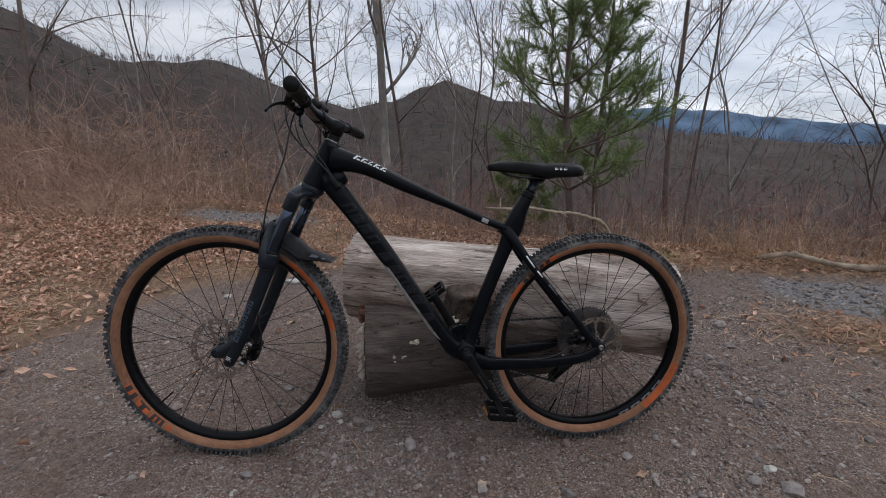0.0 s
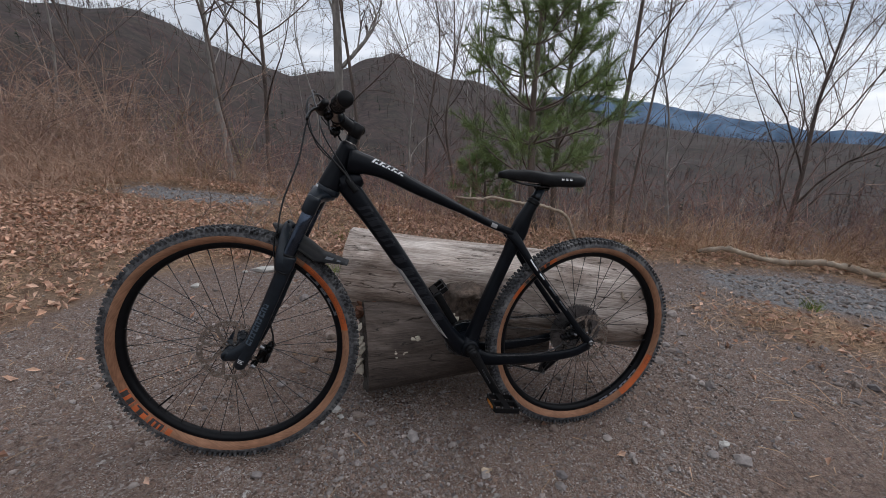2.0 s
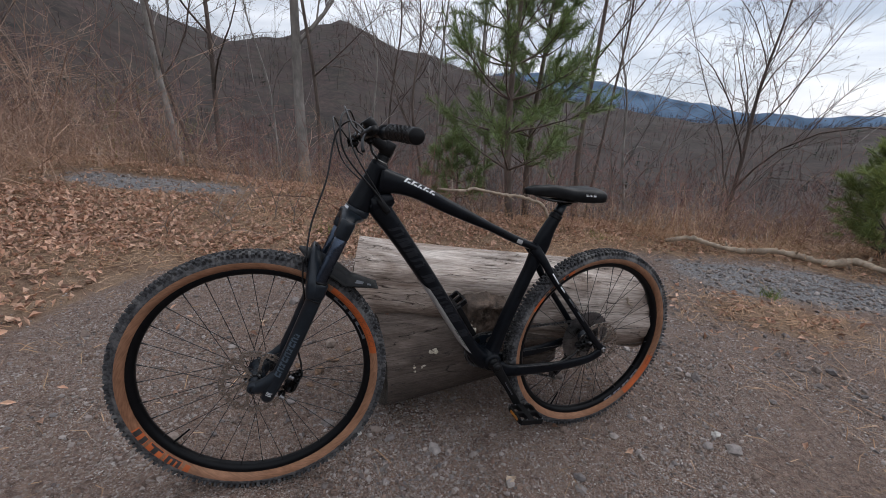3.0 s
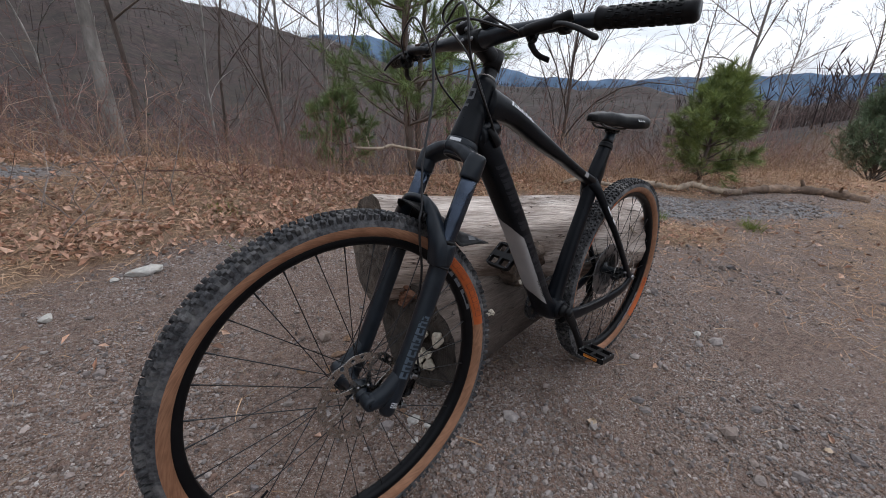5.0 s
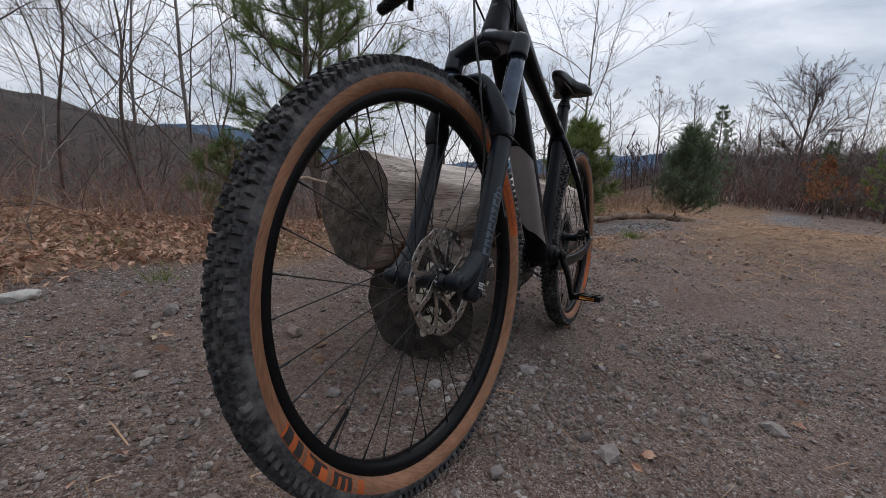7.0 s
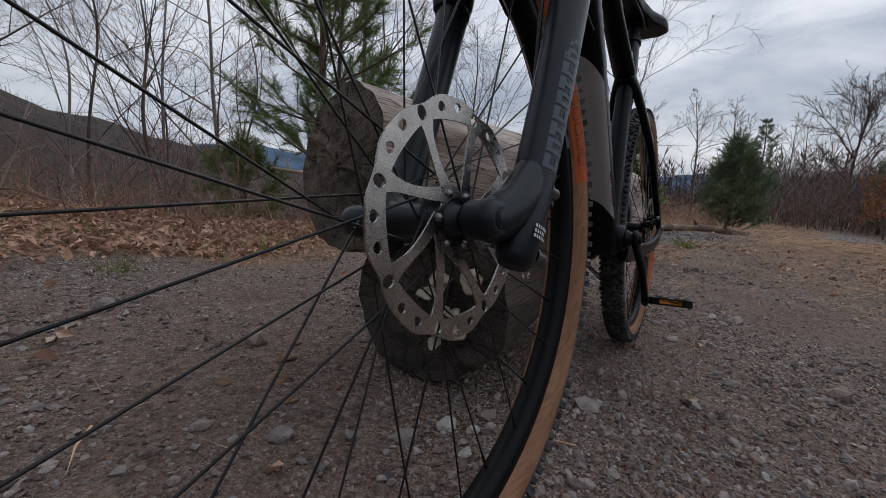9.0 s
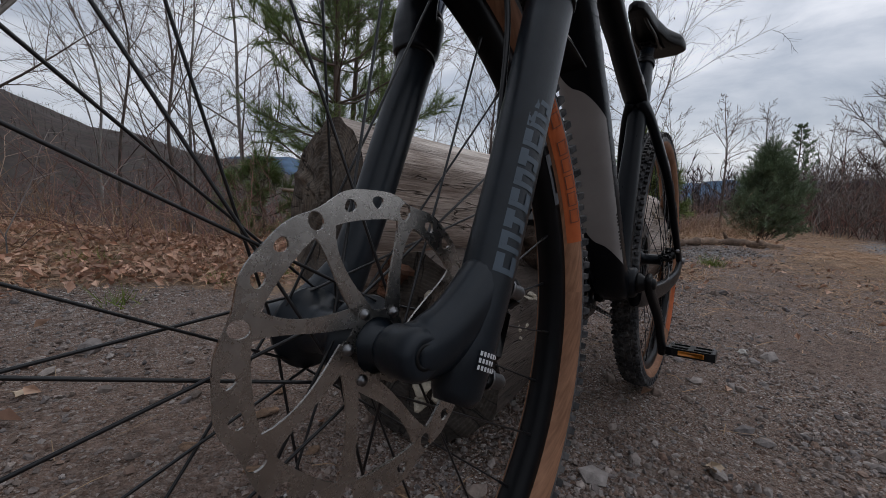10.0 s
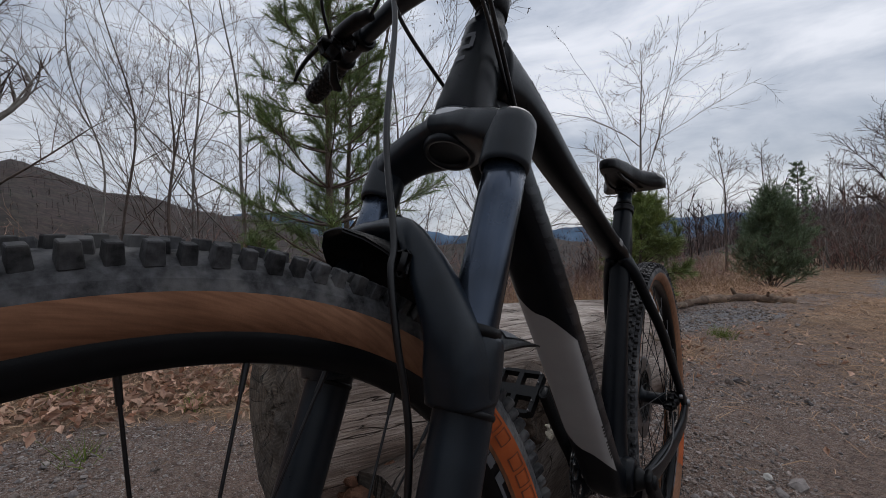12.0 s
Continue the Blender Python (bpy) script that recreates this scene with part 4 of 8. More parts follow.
def strip(path, widths):
    """The outline of a flat band along a path of (x, z) points, given its half widths."""
    p = np.array(path, dtype=float)
    t = unit(np.gradient(p, axis=0))
    n = np.stack([-t[:, 1], t[:, 0]], -1)
    w = np.array(widths)[:, None]
    return np.vstack([p + n * w, (p - n * w)[::-1]]).tolist()


def rotor_mesh(big):
    """A brake disc: a scalloped braking ring with drilled holes, and eight swept arms that run to six bolts."""
    turn, ends = radians(151), 8
    a = np.linspace(0, 2 * np.pi, 320, endpoint=False)
    ang = turn - a
    first = radians(67)
    phase = (a - first) * ends
    wave = big - 0.0014 + 0.0017 * np.cos(phase + math.pi) - 0.0008 * np.cos(2 * phase + 0.6)
    outer = np.stack([wave * np.cos(ang), wave * np.sin(ang)], -1)
    inner_r = big - 0.0172 + 0.0008 * np.cos(phase[::2])
    inner = np.stack([inner_r * np.cos(ang[::2]), inner_r * np.sin(ang[::2])], -1)
    loops = [outer.tolist(), inner.tolist()]
    c = np.linspace(0, 2 * np.pi, 14, endpoint=False)
    for i in range(ends):
        for share, rr, ra, rb, egg in ((0.04, big - 0.0094, 0.0056, 0.0046, 0.0), (0.38, big - 0.0078, 0.0038, 0.0042, 0.30), (0.68, big - 0.0084, 0.0038, 0.0042, -0.30)):
            t0 = turn - first - 2 * math.pi * (i + share) / ends
            x, z = rr + ra * np.cos(c), rb * np.sin(c) * (1 + egg * np.cos(c))
            loops.append(np.stack([x * math.cos(t0) - z * math.sin(t0), x * math.sin(t0) + z * math.cos(t0)], -1).tolist())
    pieces = [plate(loops, 0.0019)]
    rb = 0.0222
    for bolt, end in ((111, 112), (111, 157), (171, 202), (171, 247), (231, 292), (291, 337), (351, 382), (51, 67)):
        t0, t1 = turn - radians(bolt), turn - radians(end)
        p, q = np.array([rb * math.cos(t0), rb * math.sin(t0)]), np.array([(big - 0.0150) * math.cos(t1), (big - 0.0150) * math.sin(t1)])
        d = q - p
        bow = np.array([d[1], -d[0]]) * 0.05
        path = [p + d * u + bow * math.sin(math.pi * u) for u in np.linspace(0, 1, 9)]
        pieces.append(plate([strip(path, [0.0062, 0.0058, 0.0051, 0.0045, 0.0040, 0.0038, 0.0041, 0.0052, 0.0078])], 0.0016))
    star = []
    for t in np.linspace(0, 2 * np.pi, 120, endpoint=False):
        lobe = 0.5 + 0.5 * math.cos(6 * (t - turn + radians(51)))
        star.append((0.0215 + 0.0062 * lobe ** 2) * np.array([math.cos(t), math.sin(t)]))
    hole = [(0.0172 * math.cos(t), 0.0172 * math.sin(t)) for t in np.linspace(0, 2 * np.pi, 40, endpoint=False)]
    pieces.append(plate([[tuple(p) for p in star], hole], 0.00175))
    return join(*pieces)


def bars_on_arc(r0, r1, a0, a1, n, gap=0.35, lift=0.0011):
    """n plain letter-sized bars along the sidewall."""
    out = []
    step = (a1 - a0) / n
    for i in range(n):
        b0, b1 = a0 + step * (i + gap / 2), a0 + step * (i + 1 - gap / 2)
        out.append(arc_patch(r0, r1, b0, b1, lift, n=4))
    return out


def bar_outline(r0, r1, a0, a1, lift=0.0012):
    w = (r1 - r0) * 0.10
    wa = math.degrees(w / r0)
    return [join(arc_patch(r0, r0 + w, a0, a1, lift, n=4, rows=2), arc_patch(r1 - w, r1, a0, a1, lift, n=4, rows=2), arc_patch(r0, r1, a0, a0 + wa, lift, n=2), arc_patch(r0, r1, a1 - wa, a1, lift, n=2))]


front_prints = [
    (ORANGE, [arc_patch(0.3200, 0.3390, 104, 146)] + [arc_patch(0.3205, 0.3382, a, a + 8.6) for a in (-76.0, -65.8, -55.6)] + [arc_patch(0.322, 0.338, -80.5, -77.8)], "orange print on the sidewall"),
    (DARK_PRINT, sum((bar_outline(0.3240, 0.3360, a, a + 2.9) for a in (108, 111.6, 115.2, 118.8, 124.5, 128.1, 131.7, 135.3, 138.9)), []), "dark outlined print on orange"),
    (BLACK_PRINT, [arc_patch(0.3212, 0.3375, a + d, a + d + w, 0.0011, n=4) for a, strokes in ((-75.6, ((0.0, 1.8), (2.8, 1.6), (5.6, 1.8))), (-65.4, ((2.6, 2.6),)), (-55.2, ((0.0, 2.6), (4.6, 2.8)))) for d, w in strokes] + [arc_patch(0.3212, 0.3245, -65.4, -57.9, 0.0012, n=5), arc_patch(0.3212, 0.3240, -75.6, -68.4, 0.0012, n=5)], "black print on the sidewall"),
]
rear_prints = [
    (ORANGE, [arc_patch(0.3200, 0.3388, 27, 37), arc_patch(0.3200, 0.3388, 52, 62), arc_patch(0.3200, 0.3390, -164, -131)], "orange print on the sidewall"),
    (BLACK_PRINT, bars_on_arc(0.3212, 0.3375, 38, 58, 5), "black print on the sidewall"),
    (DARK_PRINT, sum((bar_outline(0.3240, 0.3360, a, a + 2.9) for a in (-167, -163.4, -160)), []), "dark outlined print on orange"),
]
front_wheel = make_wheel("front_wheel", "black-rimmed wheel with a tan-wall tyre", FRONT_HUB, 0.094, 0.05, front_prints, thread_material("front", FRONT_HUB.translation))
rear_wheel = make_wheel("rear_wheel", "black-rimmed wheel with a tan-wall tyre", Matrix(), 0.094, 0.02, rear_prints, thread_material("rear", Vector((0, 0, 0))))
# grey shapes printed on the rims
for wheel, m, spans in ((front_wheel, FRONT_HUB, ((108, 117), (119, 124), (126, 137))), (rear_wheel, Matrix(), ((-150, -142), (-140, -133), (-131, -124), (-122, -115)))):
    pieces = []
    for a0, a1 in spans:
        for r0, r1, b0, b1 in ((R_RIM + 0.0095, R_BEAD - 0.001, a0, a0 + 2.4), (R_RIM + 0.0095, R_BEAD - 0.001, a1 - 2.4, a1), (R_RIM + 0.0095, R_RIM + 0.0125, a0, a1)):
            pieces.append(lathe([(r0, 0.0158), (r1, 0.0170)], 6, arc=(radians(b0), radians(b1))))
    part("rim_print", moved(join(*pieces), m), GREY_PRINT if wheel is front_wheel else RIM_PRINT, wheel, "grey print on the rim")


# -- frame --
def xz(points):
    return np.array([(x, 0.0, z) for x, z in points])


tt = curve_through([(0.862, 0, 0.572), (0.80, 0, 0.562), (0.735, 0, 0.541), (0.655, 0, 0.506), (0.56, 0, 0.468), (0.492, 0, 0.441), (0.41, 0, 0.407), (0.335, 0, 0.380), (0.295, 0, 0.357)], 6)
k = np.linspace(0, 1, len(tt))
top_tube = sweep(tt, np.interp(k, [0, 0.2, 0.6, 0.85, 1], [0.030, 0.0265, 0.022, 0.026, 0.020]), np.interp(k, [0, 0.08, 0.2, 0.4, 0.6, 0.85, 1], [0.040, 0.031, 0.024, 0.0205, 0.0135, 0.013, 0.016]), sides=24, power=2.6)
dt = curve_through([(0.872, 0, 0.515), (0.835, 0, 0.468), (0.776, 0, 0.392), (0.681, 0, 0.264), (0.578, 0, 0.116), (0.512, 0, 0.024), (0.470, 0, -0.022), (0.437, 0, -0.030)], 6)
k = np.linspace(0, 1, len(dt))
down_tube = sweep(dt, np.interp(k, [0, 0.15, 0.4, 0.8, 1], [0.024, 0.031, 0.034, 0.034, 0.036]), np.interp(k, [0, 0.12, 0.3, 0.7, 0.86, 1], [0.030, 0.030, 0.0265, 0.0235, 0.030, 0.040]), sides=28, power=3.2)
stt = curve_through([(0.259, 0, 0.478), (0.283, 0, 0.425), (0.307, 0, 0.350), (0.345, 0, 0.245), (0.385, 0, 0.130), (0.418, 0, 0.020), (0.435, 0, -0.03)], 6)
k = np.linspace(0, 1, len(stt))
seat_tube = sweep(stt, np.interp(k, [0, 0.2, 0.45, 0.8, 1], [0.0185, 0.022, 0.020, 0.025, 0.034]), np.interp(k, [0, 0.12, 0.27, 0.42, 0.75, 1], [0.0185, 0.022, 0.031, 0.0215, 0.021, 0.026]), sides=24, power=2.4)
hz = np.linspace(0, -0.142, 14)
hk = np.linspace(0, 1, 14)
head_tube = sweep([(0, 0, z) for z in hz], np.interp(hk, [0, 0.25, 0.6, 1], [0.0245, 0.0235, 0.0265, 0.0315]), np.interp(hk, [0, 0.3, 0.65, 0.9, 1], [0.025, 0.026, 0.031, 0.034, 0.0315]), sides=28)
shell = lathe([(0.0, 0.044), (0.026, 0.044), (0.031, 0.040), (0.033, 0.030), (0.033, -0.030), (0.031, -0.040), (0.026, -0.044), (0.0, -0.044)], 32)
gusset = sweep(curve_through([(0.880, 0, 0.502), (0.856, 0, 0.508), (0.836, 0, 0.516), (0.820, 0, 0.524)], 5), np.interp(np.linspace(0, 1, 16), [0, 1], [0.029, 0.022]), np.interp(np.linspace(0, 1, 16), [0, 0.6, 1], [0.036, 0.030, 0.018]), sides=24)
frame_mesh = join(top_tube, down_tube, seat_tube, moved(head_tube, FIXED), moved(shell, Matrix.Translation((0.437, 0, -0.027))), gusset)
bike_frame = part("frame", frame_mesh, FRAME_BLACK, bike, "matte black carbon frame")
for s in (1, -1):
    ss = curve_through([(0.330, s * 0.010, 0.378), (0.298, s * 0.026, 0.340), (0.245, s * 0.044, 0.268), (0.19, s * 0.056, 0.204), (0.10, s * 0.064, 0.103), (0.035, s * 0.069, 0.030), (-0.004, s * 0.071, -0.004)], 6)
    k = np.linspace(0, 1, len(ss))
    part("seat_stay", sweep(ss, np.interp(k, [0, 0.25, 0.8, 1], [0.012, 0.0105, 0.0085, 0.007]), np.interp(k, [0, 0.2, 0.5, 0.85, 1], [0.020, 0.0135, 0.0100, 0.0115, 0.016]), sides=16, power=2.5), FRAME_BLACK, bike_frame)
    cs = curve_through([(0.415, s * 0.036, -0.052), (0.365, s * 0.043, -0.064), (0.27, s * 0.052, -0.062), (0.163, s * 0.062, -0.056), (0.06, s * 0.070, -0.038), (0.004, s * 0.072, -0.010)], 6)
    k = np.linspace(0, 1, len(cs))
    part("chain_stay", sweep(cs, np.interp(k, [0, 0.3, 1], [0.012, 0.010, 0.007]), np.interp(k, [0, 0.25, 0.8, 1], [0.028, 0.0215, 0.0165, 0.017]), sides=16, power=2.6), FRAME_BLACK, bike_frame)
    part("dropout", moved(lathe([(0.0, 0.006), (0.006, 0.006), (0.008, 0.0045), (0.015, 0.004), (0.0165, 0.0), (0.015, -0.004), (0.0, -0.005)], 20), Matrix.Translation((0, s * 0.0735, 0))), FRAME_BLACK, bike_frame)
    # pale dashes along the stay
    dash = []
    for f0, f1 in ((0.30, 0.36), (0.40, 0.44), (0.52, 0.55), (0.60, 0.63)):
        ids = [int(f0 * (len(ss) - 1)), int(f1 * (len(ss) - 1)) + 1]
        q = ss[ids[0]:ids[1] + 1] + np.array([0, s * 0.0098, 0.004])
        if len(q) >= 2:
            part("stay_print", sweep(q, 0.0008, 0.0028, sides=6), (WHITE_PRINT if len(dash) < 2 else GREY_PRINT) if s > 0 else GREY_PRINT, bike_frame, "pale dash on the stay")
            dash.append(f0)
part("axle_end", moved(lathe([(0.0, 0.003), (0.0035, 0.003), (0.0045, 0.006), (0.0085, 0.006), (0.0095, 0.0)], 18), Matrix.Translation((0, 0.0775, 0))), DARK_STEEL, bike_frame)


def on_tube(path, ra, rb, u0, u1, a0, a1, lift=0.0006, power=3.2, nu=14, na=8, slant=0.0):
    """A print that follows a tube: between shares u of its length and angles a round it (0: left, 90: front or below)."""
    t = unit(np.gradient(path, axis=0))
    side = np.array([0, 1.0, 0])
    cum = np.concatenate([[0], np.cumsum(np.linalg.norm(np.diff(path, axis=0), axis=1))])
    cum /= cum[-1]
    a = np.radians(np.linspace(a0, a1, na))
    verts = []
    for i in range(nu):
        row = []
        for j in range(na):
            u = u0 + (u1 - u0) * i / (nu - 1) + slant * (j / (na - 1) - 0.5)
            p = np.array([np.interp(u, cum, path[:, c]) for c in range(3)])
            tt_ = unit(np.array([np.interp(u, cum, t[:, c]) for c in range(3)]))
            v = np.cross(tt_, side)
            A, B = np.interp(u, cum, ra) + lift, np.interp(u, cum, rb) + lift
            ca, sa = math.cos(a[j]), math.sin(a[j])
            ca, sa = math.copysign(abs(ca) ** (2 / power), ca), math.copysign(abs(sa) ** (2 / power), sa)
            row.append(p + side * A * ca + v * B * sa)
        verts.append(row)
    i = np.arange(nu - 1)[:, None] * na
    j = np.arange(na - 1)[None]
    return np.array(verts).reshape(-1, 3), [np.stack([i + j, i + j + 1, i + na + j + 1, i + na + j], -1).reshape(-1, 4)]


kd = np.linspace(0, 1, len(dt))
dra = np.interp(kd, [0, 0.15, 0.4, 0.8, 1], [0.024, 0.031, 0.034, 0.034, 0.036])
drb = np.interp(kd, [0, 0.12, 0.3, 0.7, 0.86, 1], [0.030, 0.030, 0.0265, 0.0235, 0.030, 0.040])
part("silver_panel", on_tube(dt, np.interp(np.linspace(0, 1, len(dt)), kd, dra), drb, 0.37, 0.78, 20, 176, slant=-0.17, nu=24, na=26), SILVER_PAINT, bike_frame, "silver-grey panel under the down tube")
# letter-sized dark grey bars along the down tube and white ones on the top tube
for i, u in enumerate([0.13, 0.185, 0.24, 0.295, 0.385, 0.455, 0.51, 0.565, 0.62, 0.66, 0.72]):
    w = 0.020 if i == 9 else 0.040
    letter = [on_tube(dt, dra, drb, u, u + w * 0.34, -30, 24, nu=4, na=8, slant=-0.030)]
    if i != 9:
        letter.append(on_tube(dt, dra, drb, u + w * 0.34, u + w, -30, -17, nu=4, na=6, slant=-0.008))
        letter.append(on_tube(dt, dra, drb, u + w * (0.34 if i % 3 else 0.68), u + w, -17, 22, nu=4, na=8, slant=-0.018))
    part("frame_print", join(*letter), FRAME_PRINT, bike_frame, "dark grey letter-sized bar on the down tube")
kt = np.linspace(0, 1, len(tt))
tra = np.interp(kt, [0, 0.2, 0.6, 0.85, 1], [0.030, 0.0265, 0.022, 0.026, 0.020])
trb = np.interp(kt, [0, 0.08, 0.2, 0.4, 0.6, 0.85, 1], [0.040, 0.031, 0.024, 0.0205, 0.0135, 0.013, 0.016])
for i, u in enumerate([0.112, 0.146, 0.180, 0.208, 0.242]):
    w = 0.016 if i == 2 else 0.024
    part("frame_print", join(on_tube(tt, tra, trb, u, u + w * 0.4, -60, -20, power=2.6, nu=3, na=6, slant=-0.014), on_tube(tt, tra, trb, u + w * 0.4, u + w, -60, -50, power=2.6, nu=3, na=4), on_tube(tt, tra, trb, u + w * 0.4, u + w, -32, -20, power=2.6, nu=3, na=4)), WHITE_PRINT, bike_frame, "small white bar on the top tube")
part("frame_print", on_tube(tt, tra, trb, 0.30, 0.46, -78, -70, power=2.6, nu=12, na=3), GREY_PRINT, bike_frame, "thin pale line on the top tube")
for i in range(11):
    if i != 4:
        part("frame_print", on_tube(dt, dra, drb, 0.70 + i * 0.0105, 0.7065 + i * 0.0105, 22, 30, nu=2, na=4, lift=0.0014), BLACK_PRINT, bike_frame, "tiny black bar on the silver panel")
part("frame_tag", on_tube(tt, tra, trb, 0.80, 0.835, -22, 22, power=2.6, nu=3, na=5, lift=0.0014), SILVER_PAINT, bike_frame, "small silver sticker")
# the mark on the head tube's front
badge = []
for a0, a1, z0, z1 in ((-20, 20, -0.030, -0.036), (12, 22, -0.036, -0.052), (-20, 16, -0.048, -0.054), (-22, -12, -0.060, -0.074), (-14, 10, -0.064, -0.070)):
    aa = np.radians(np.linspace(a0, a1, 6))
    v = [((0.0268 + 0.0005) * math.cos(t) * (1.0 + (-z) * 1.1), 0.0258 * math.sin(t), z) for z in (z0, z1) for t in aa]
    badge.append((np.array(v), [np.array([[i, i + 1, 7 + i, 6 + i] for i in range(5)])]))
part("head_badge", moved(join(*badge), FIXED), GREY_PRINT, bike_frame, "dark grey mark")
part("cable_port", sweep(curve_through([(0.862, 0.024, 0.522), (0.850, 0.032, 0.505), (0.836, 0.033, 0.487)], 5), 0.006, 0.010, sides=12), PLASTIC, bike_frame)
part("cable_port", sweep(curve_through([(0.862, -0.024, 0.522), (0.850, -0.032, 0.505), (0.836, -0.033, 0.487)], 5), 0.006, 0.010, sides=12), PLASTIC, bike_frame)
for x, z in ((0.352, 0.205), (0.377, 0.135)):
    part("bottle_bolt", moved(lathe([(0.0, 0.004), (0.003, 0.004), (0.004, 0.002), (0.005, 0.0)], 10), Matrix.Translation((x + 0.021, 0, z)) @ Matrix.Rotation(radians(90), 4, "Z") @ Matrix.Rotation(radians(180), 4, "Z")), DARK_STEEL, bike_frame)

# -- seat --
post_dir = unit(np.array([0.232 - 0.28, 0, 0.535 - 0.435]))
p0 = np.array([0.259, 0, 0.478])
part("seat_clamp", moved(lathe([(0.0175, -0.008), (0.0215, -0.008), (0.0222, -0.004), (0.0205, 0.0), (0.0222, 0.004), (0.0215, 0.008), (0.0175, 0.008)], 28, axis="z"), Matrix.Translation(p0 + post_dir * 0.004) @ Vector(post_dir).to_track_quat("Z", "Y").to_matrix().to_4x4()), PLASTIC, bike, "black seat clamp")
seat_post = part("seat_post", sweep([p0 - post_dir * 0.02, p0 + post_dir * 0.055], 0.0155, sides=24), FORK_BLACK, bike, "black seat post")
part("post_collar", sweep([p0 + post_dir * 0.016, p0 + post_dir * 0.024], 0.0172, sides=24), PLASTIC, seat_post)
part("saddle_clamp", block(0.045, 0.036, 0.020, 0.3, center=p0 + post_dir * 0.060), PLASTIC, seat_post)


def saddle_mesh():
    n, m = 30, 26
    verts = []
    for i in range(n):
        s = i / (n - 1)
        x = 0.391 - s * 0.288
        w = np.interp(s, [0, 0.03, 0.12, 0.4, 0.6, 0.8, 0.93, 1.0], [0.006, 0.015, 0.0205, 0.027, 0.044, 0.068, 0.070, 0.050])
        crown = np.interp(s, [0, 0.1, 0.35, 0.6, 0.9, 1], [0.572, 0.581, 0.588, 0.582, 0.588, 0.578])
        skirt = np.interp(s, [0, 0.1, 0.4, 0.7, 0.9, 1], [0.014, 0.024, 0.034, 0.040, 0.040, 0.024])
        for j in range(m):
            a = math.pi * (j / (m - 1)) - math.pi / 2
            y = w * math.copysign(abs(math.sin(a)) ** 0.75, math.sin(a))
            z = crown - skirt * (1 - max(math.cos(a), 0) ** 0.45) - 0.004 * math.exp(-(y / 0.010) ** 2) * (0.2 < s < 0.95)
            verts.append((x, y, z))
    for i in range(n):
        s = i / (n - 1)
        for j in range(m):
            x, y, z = verts[i * m + j]
            verts.append((x, y * 0.93, min(z - 0.004, np.interp(s, [0, 0.1, 0.4, 0.7, 1], [0.556, 0.552, 0.547, 0.543, 0.548]))))
    q = []
    for base in (0, n * m):
        for i in range(n - 1):
            for j in range(m - 1):
                a = base + i * m + j
                f = [a, a + 1, a + m + 1, a + m]
                q.append(f if base == 0 else f[::-1])
    for i in range(n - 1):
        for j in (0, m - 1):
            a, b = i * m + j, (i + 1) * m + j
            f = [a, b, b + n * m, a + n * m]
            q.append(f if j == 0 else f[::-1])
    for i in (0, n - 1):
        for j in range(m - 1):
            a, b = i * m + j, i * m + j + 1
            f = [a, a + n * m, b + n * m, b]
            q.append(f if i == 0 else f[::-1])
    return np.array(verts), [np.array(q)]


saddle = part("saddle", saddle_mesh(), PLASTIC, bike, "slim black saddle")
for s in (1, -1):
    part("rail", sweep(curve_through([(0.362, s * 0.010, 0.562), (0.330, s * 0.016, 0.545), (0.285, s * 0.022, 0.538), (0.205, s * 0.022, 0.538), (0.165, s * 0.030, 0.550), (0.135, s * 0.040, 0.562)], 6), 0.0036, sides=10), SPOKE, saddle)
bars = [block(0.010 if i != 1 else 0.007, 0.0012, 0.008, 0.1) for i in range(3)]
for i, b in enumerate(bars):
    part("saddle_print", moved(b, Matrix.Translation((0.196 - i * 0.013, 0.064 + i * 0.0018, 0.5665)) @ Matrix.Rotation(radians(28), 4, "X") @ Matrix.Rotation(radians(-10), 4, "Z")), WHITE_PRINT, saddle, "small white bar")

# -- fork --
LEG_Y = 0.077


def in_front(piece):
    return moved(piece, FRONT)


CROWN = [(0.016, -LEG_Y, -0.184), (0.017, -LEG_Y * 0.80, -0.174), (0.014, -LEG_Y * 0.52, -0.164), (0.009, -LEG_Y * 0.24, -0.158), (0.007, 0, -0.157)]
crown = curve_through(CROWN + [(x, -y, z) for x, y, z in CROWN[-2::-1]], 8)
k = np.abs(np.linspace(-1, 1, len(crown)))
fork = part("fork", in_front(sweep(crown, np.interp(k, [0, 0.25, 0.6, 1], [0.037, 0.031, 0.0225, 0.0185]), np.interp(k, [0, 0.3, 0.65, 1], [0.0125, 0.0130, 0.0155, 0.0170]), side=(1, 0, 0), sides=28, power=3.0)), FORK_BLACK, bike, "blue-black suspension fork")
part("crown_race", in_front(lathe([(0.024, -0.134), (0.0335, -0.135), (0.0350, -0.138), (0.0358, -0.147), (0.0345, -0.152), (0.028, -0.156)], 32, axis="z")), FORK_BLACK, fork)
part("steerer_end", in_front(moved(lathe([(0.0255, -0.150), (0.0260, -0.166), (0.0245, -0.170), (0.0205, -0.170), (0.0195, -0.164), (0.0185, -0.148), (0.0, -0.148)], 30, axis="z"), Matrix.Translation((0.008, 0, -0.004)))), FORK_BLACK, fork, "hollow steerer end under the crown")
aa = np.radians(np.linspace(-2, 42, 10))
v = [(r_ * math.cos(t), r_ * math.sin(t), z) for r_, z in ((0.0356, -0.1392), (0.0364, -0.1462)) for t in aa]
part("fork_print", in_front((np.array(v), [np.array([[i, i + 1, 11 + i, 10 + i] for i in range(9)])])), WHITE_PRINT, fork, "small white strip")
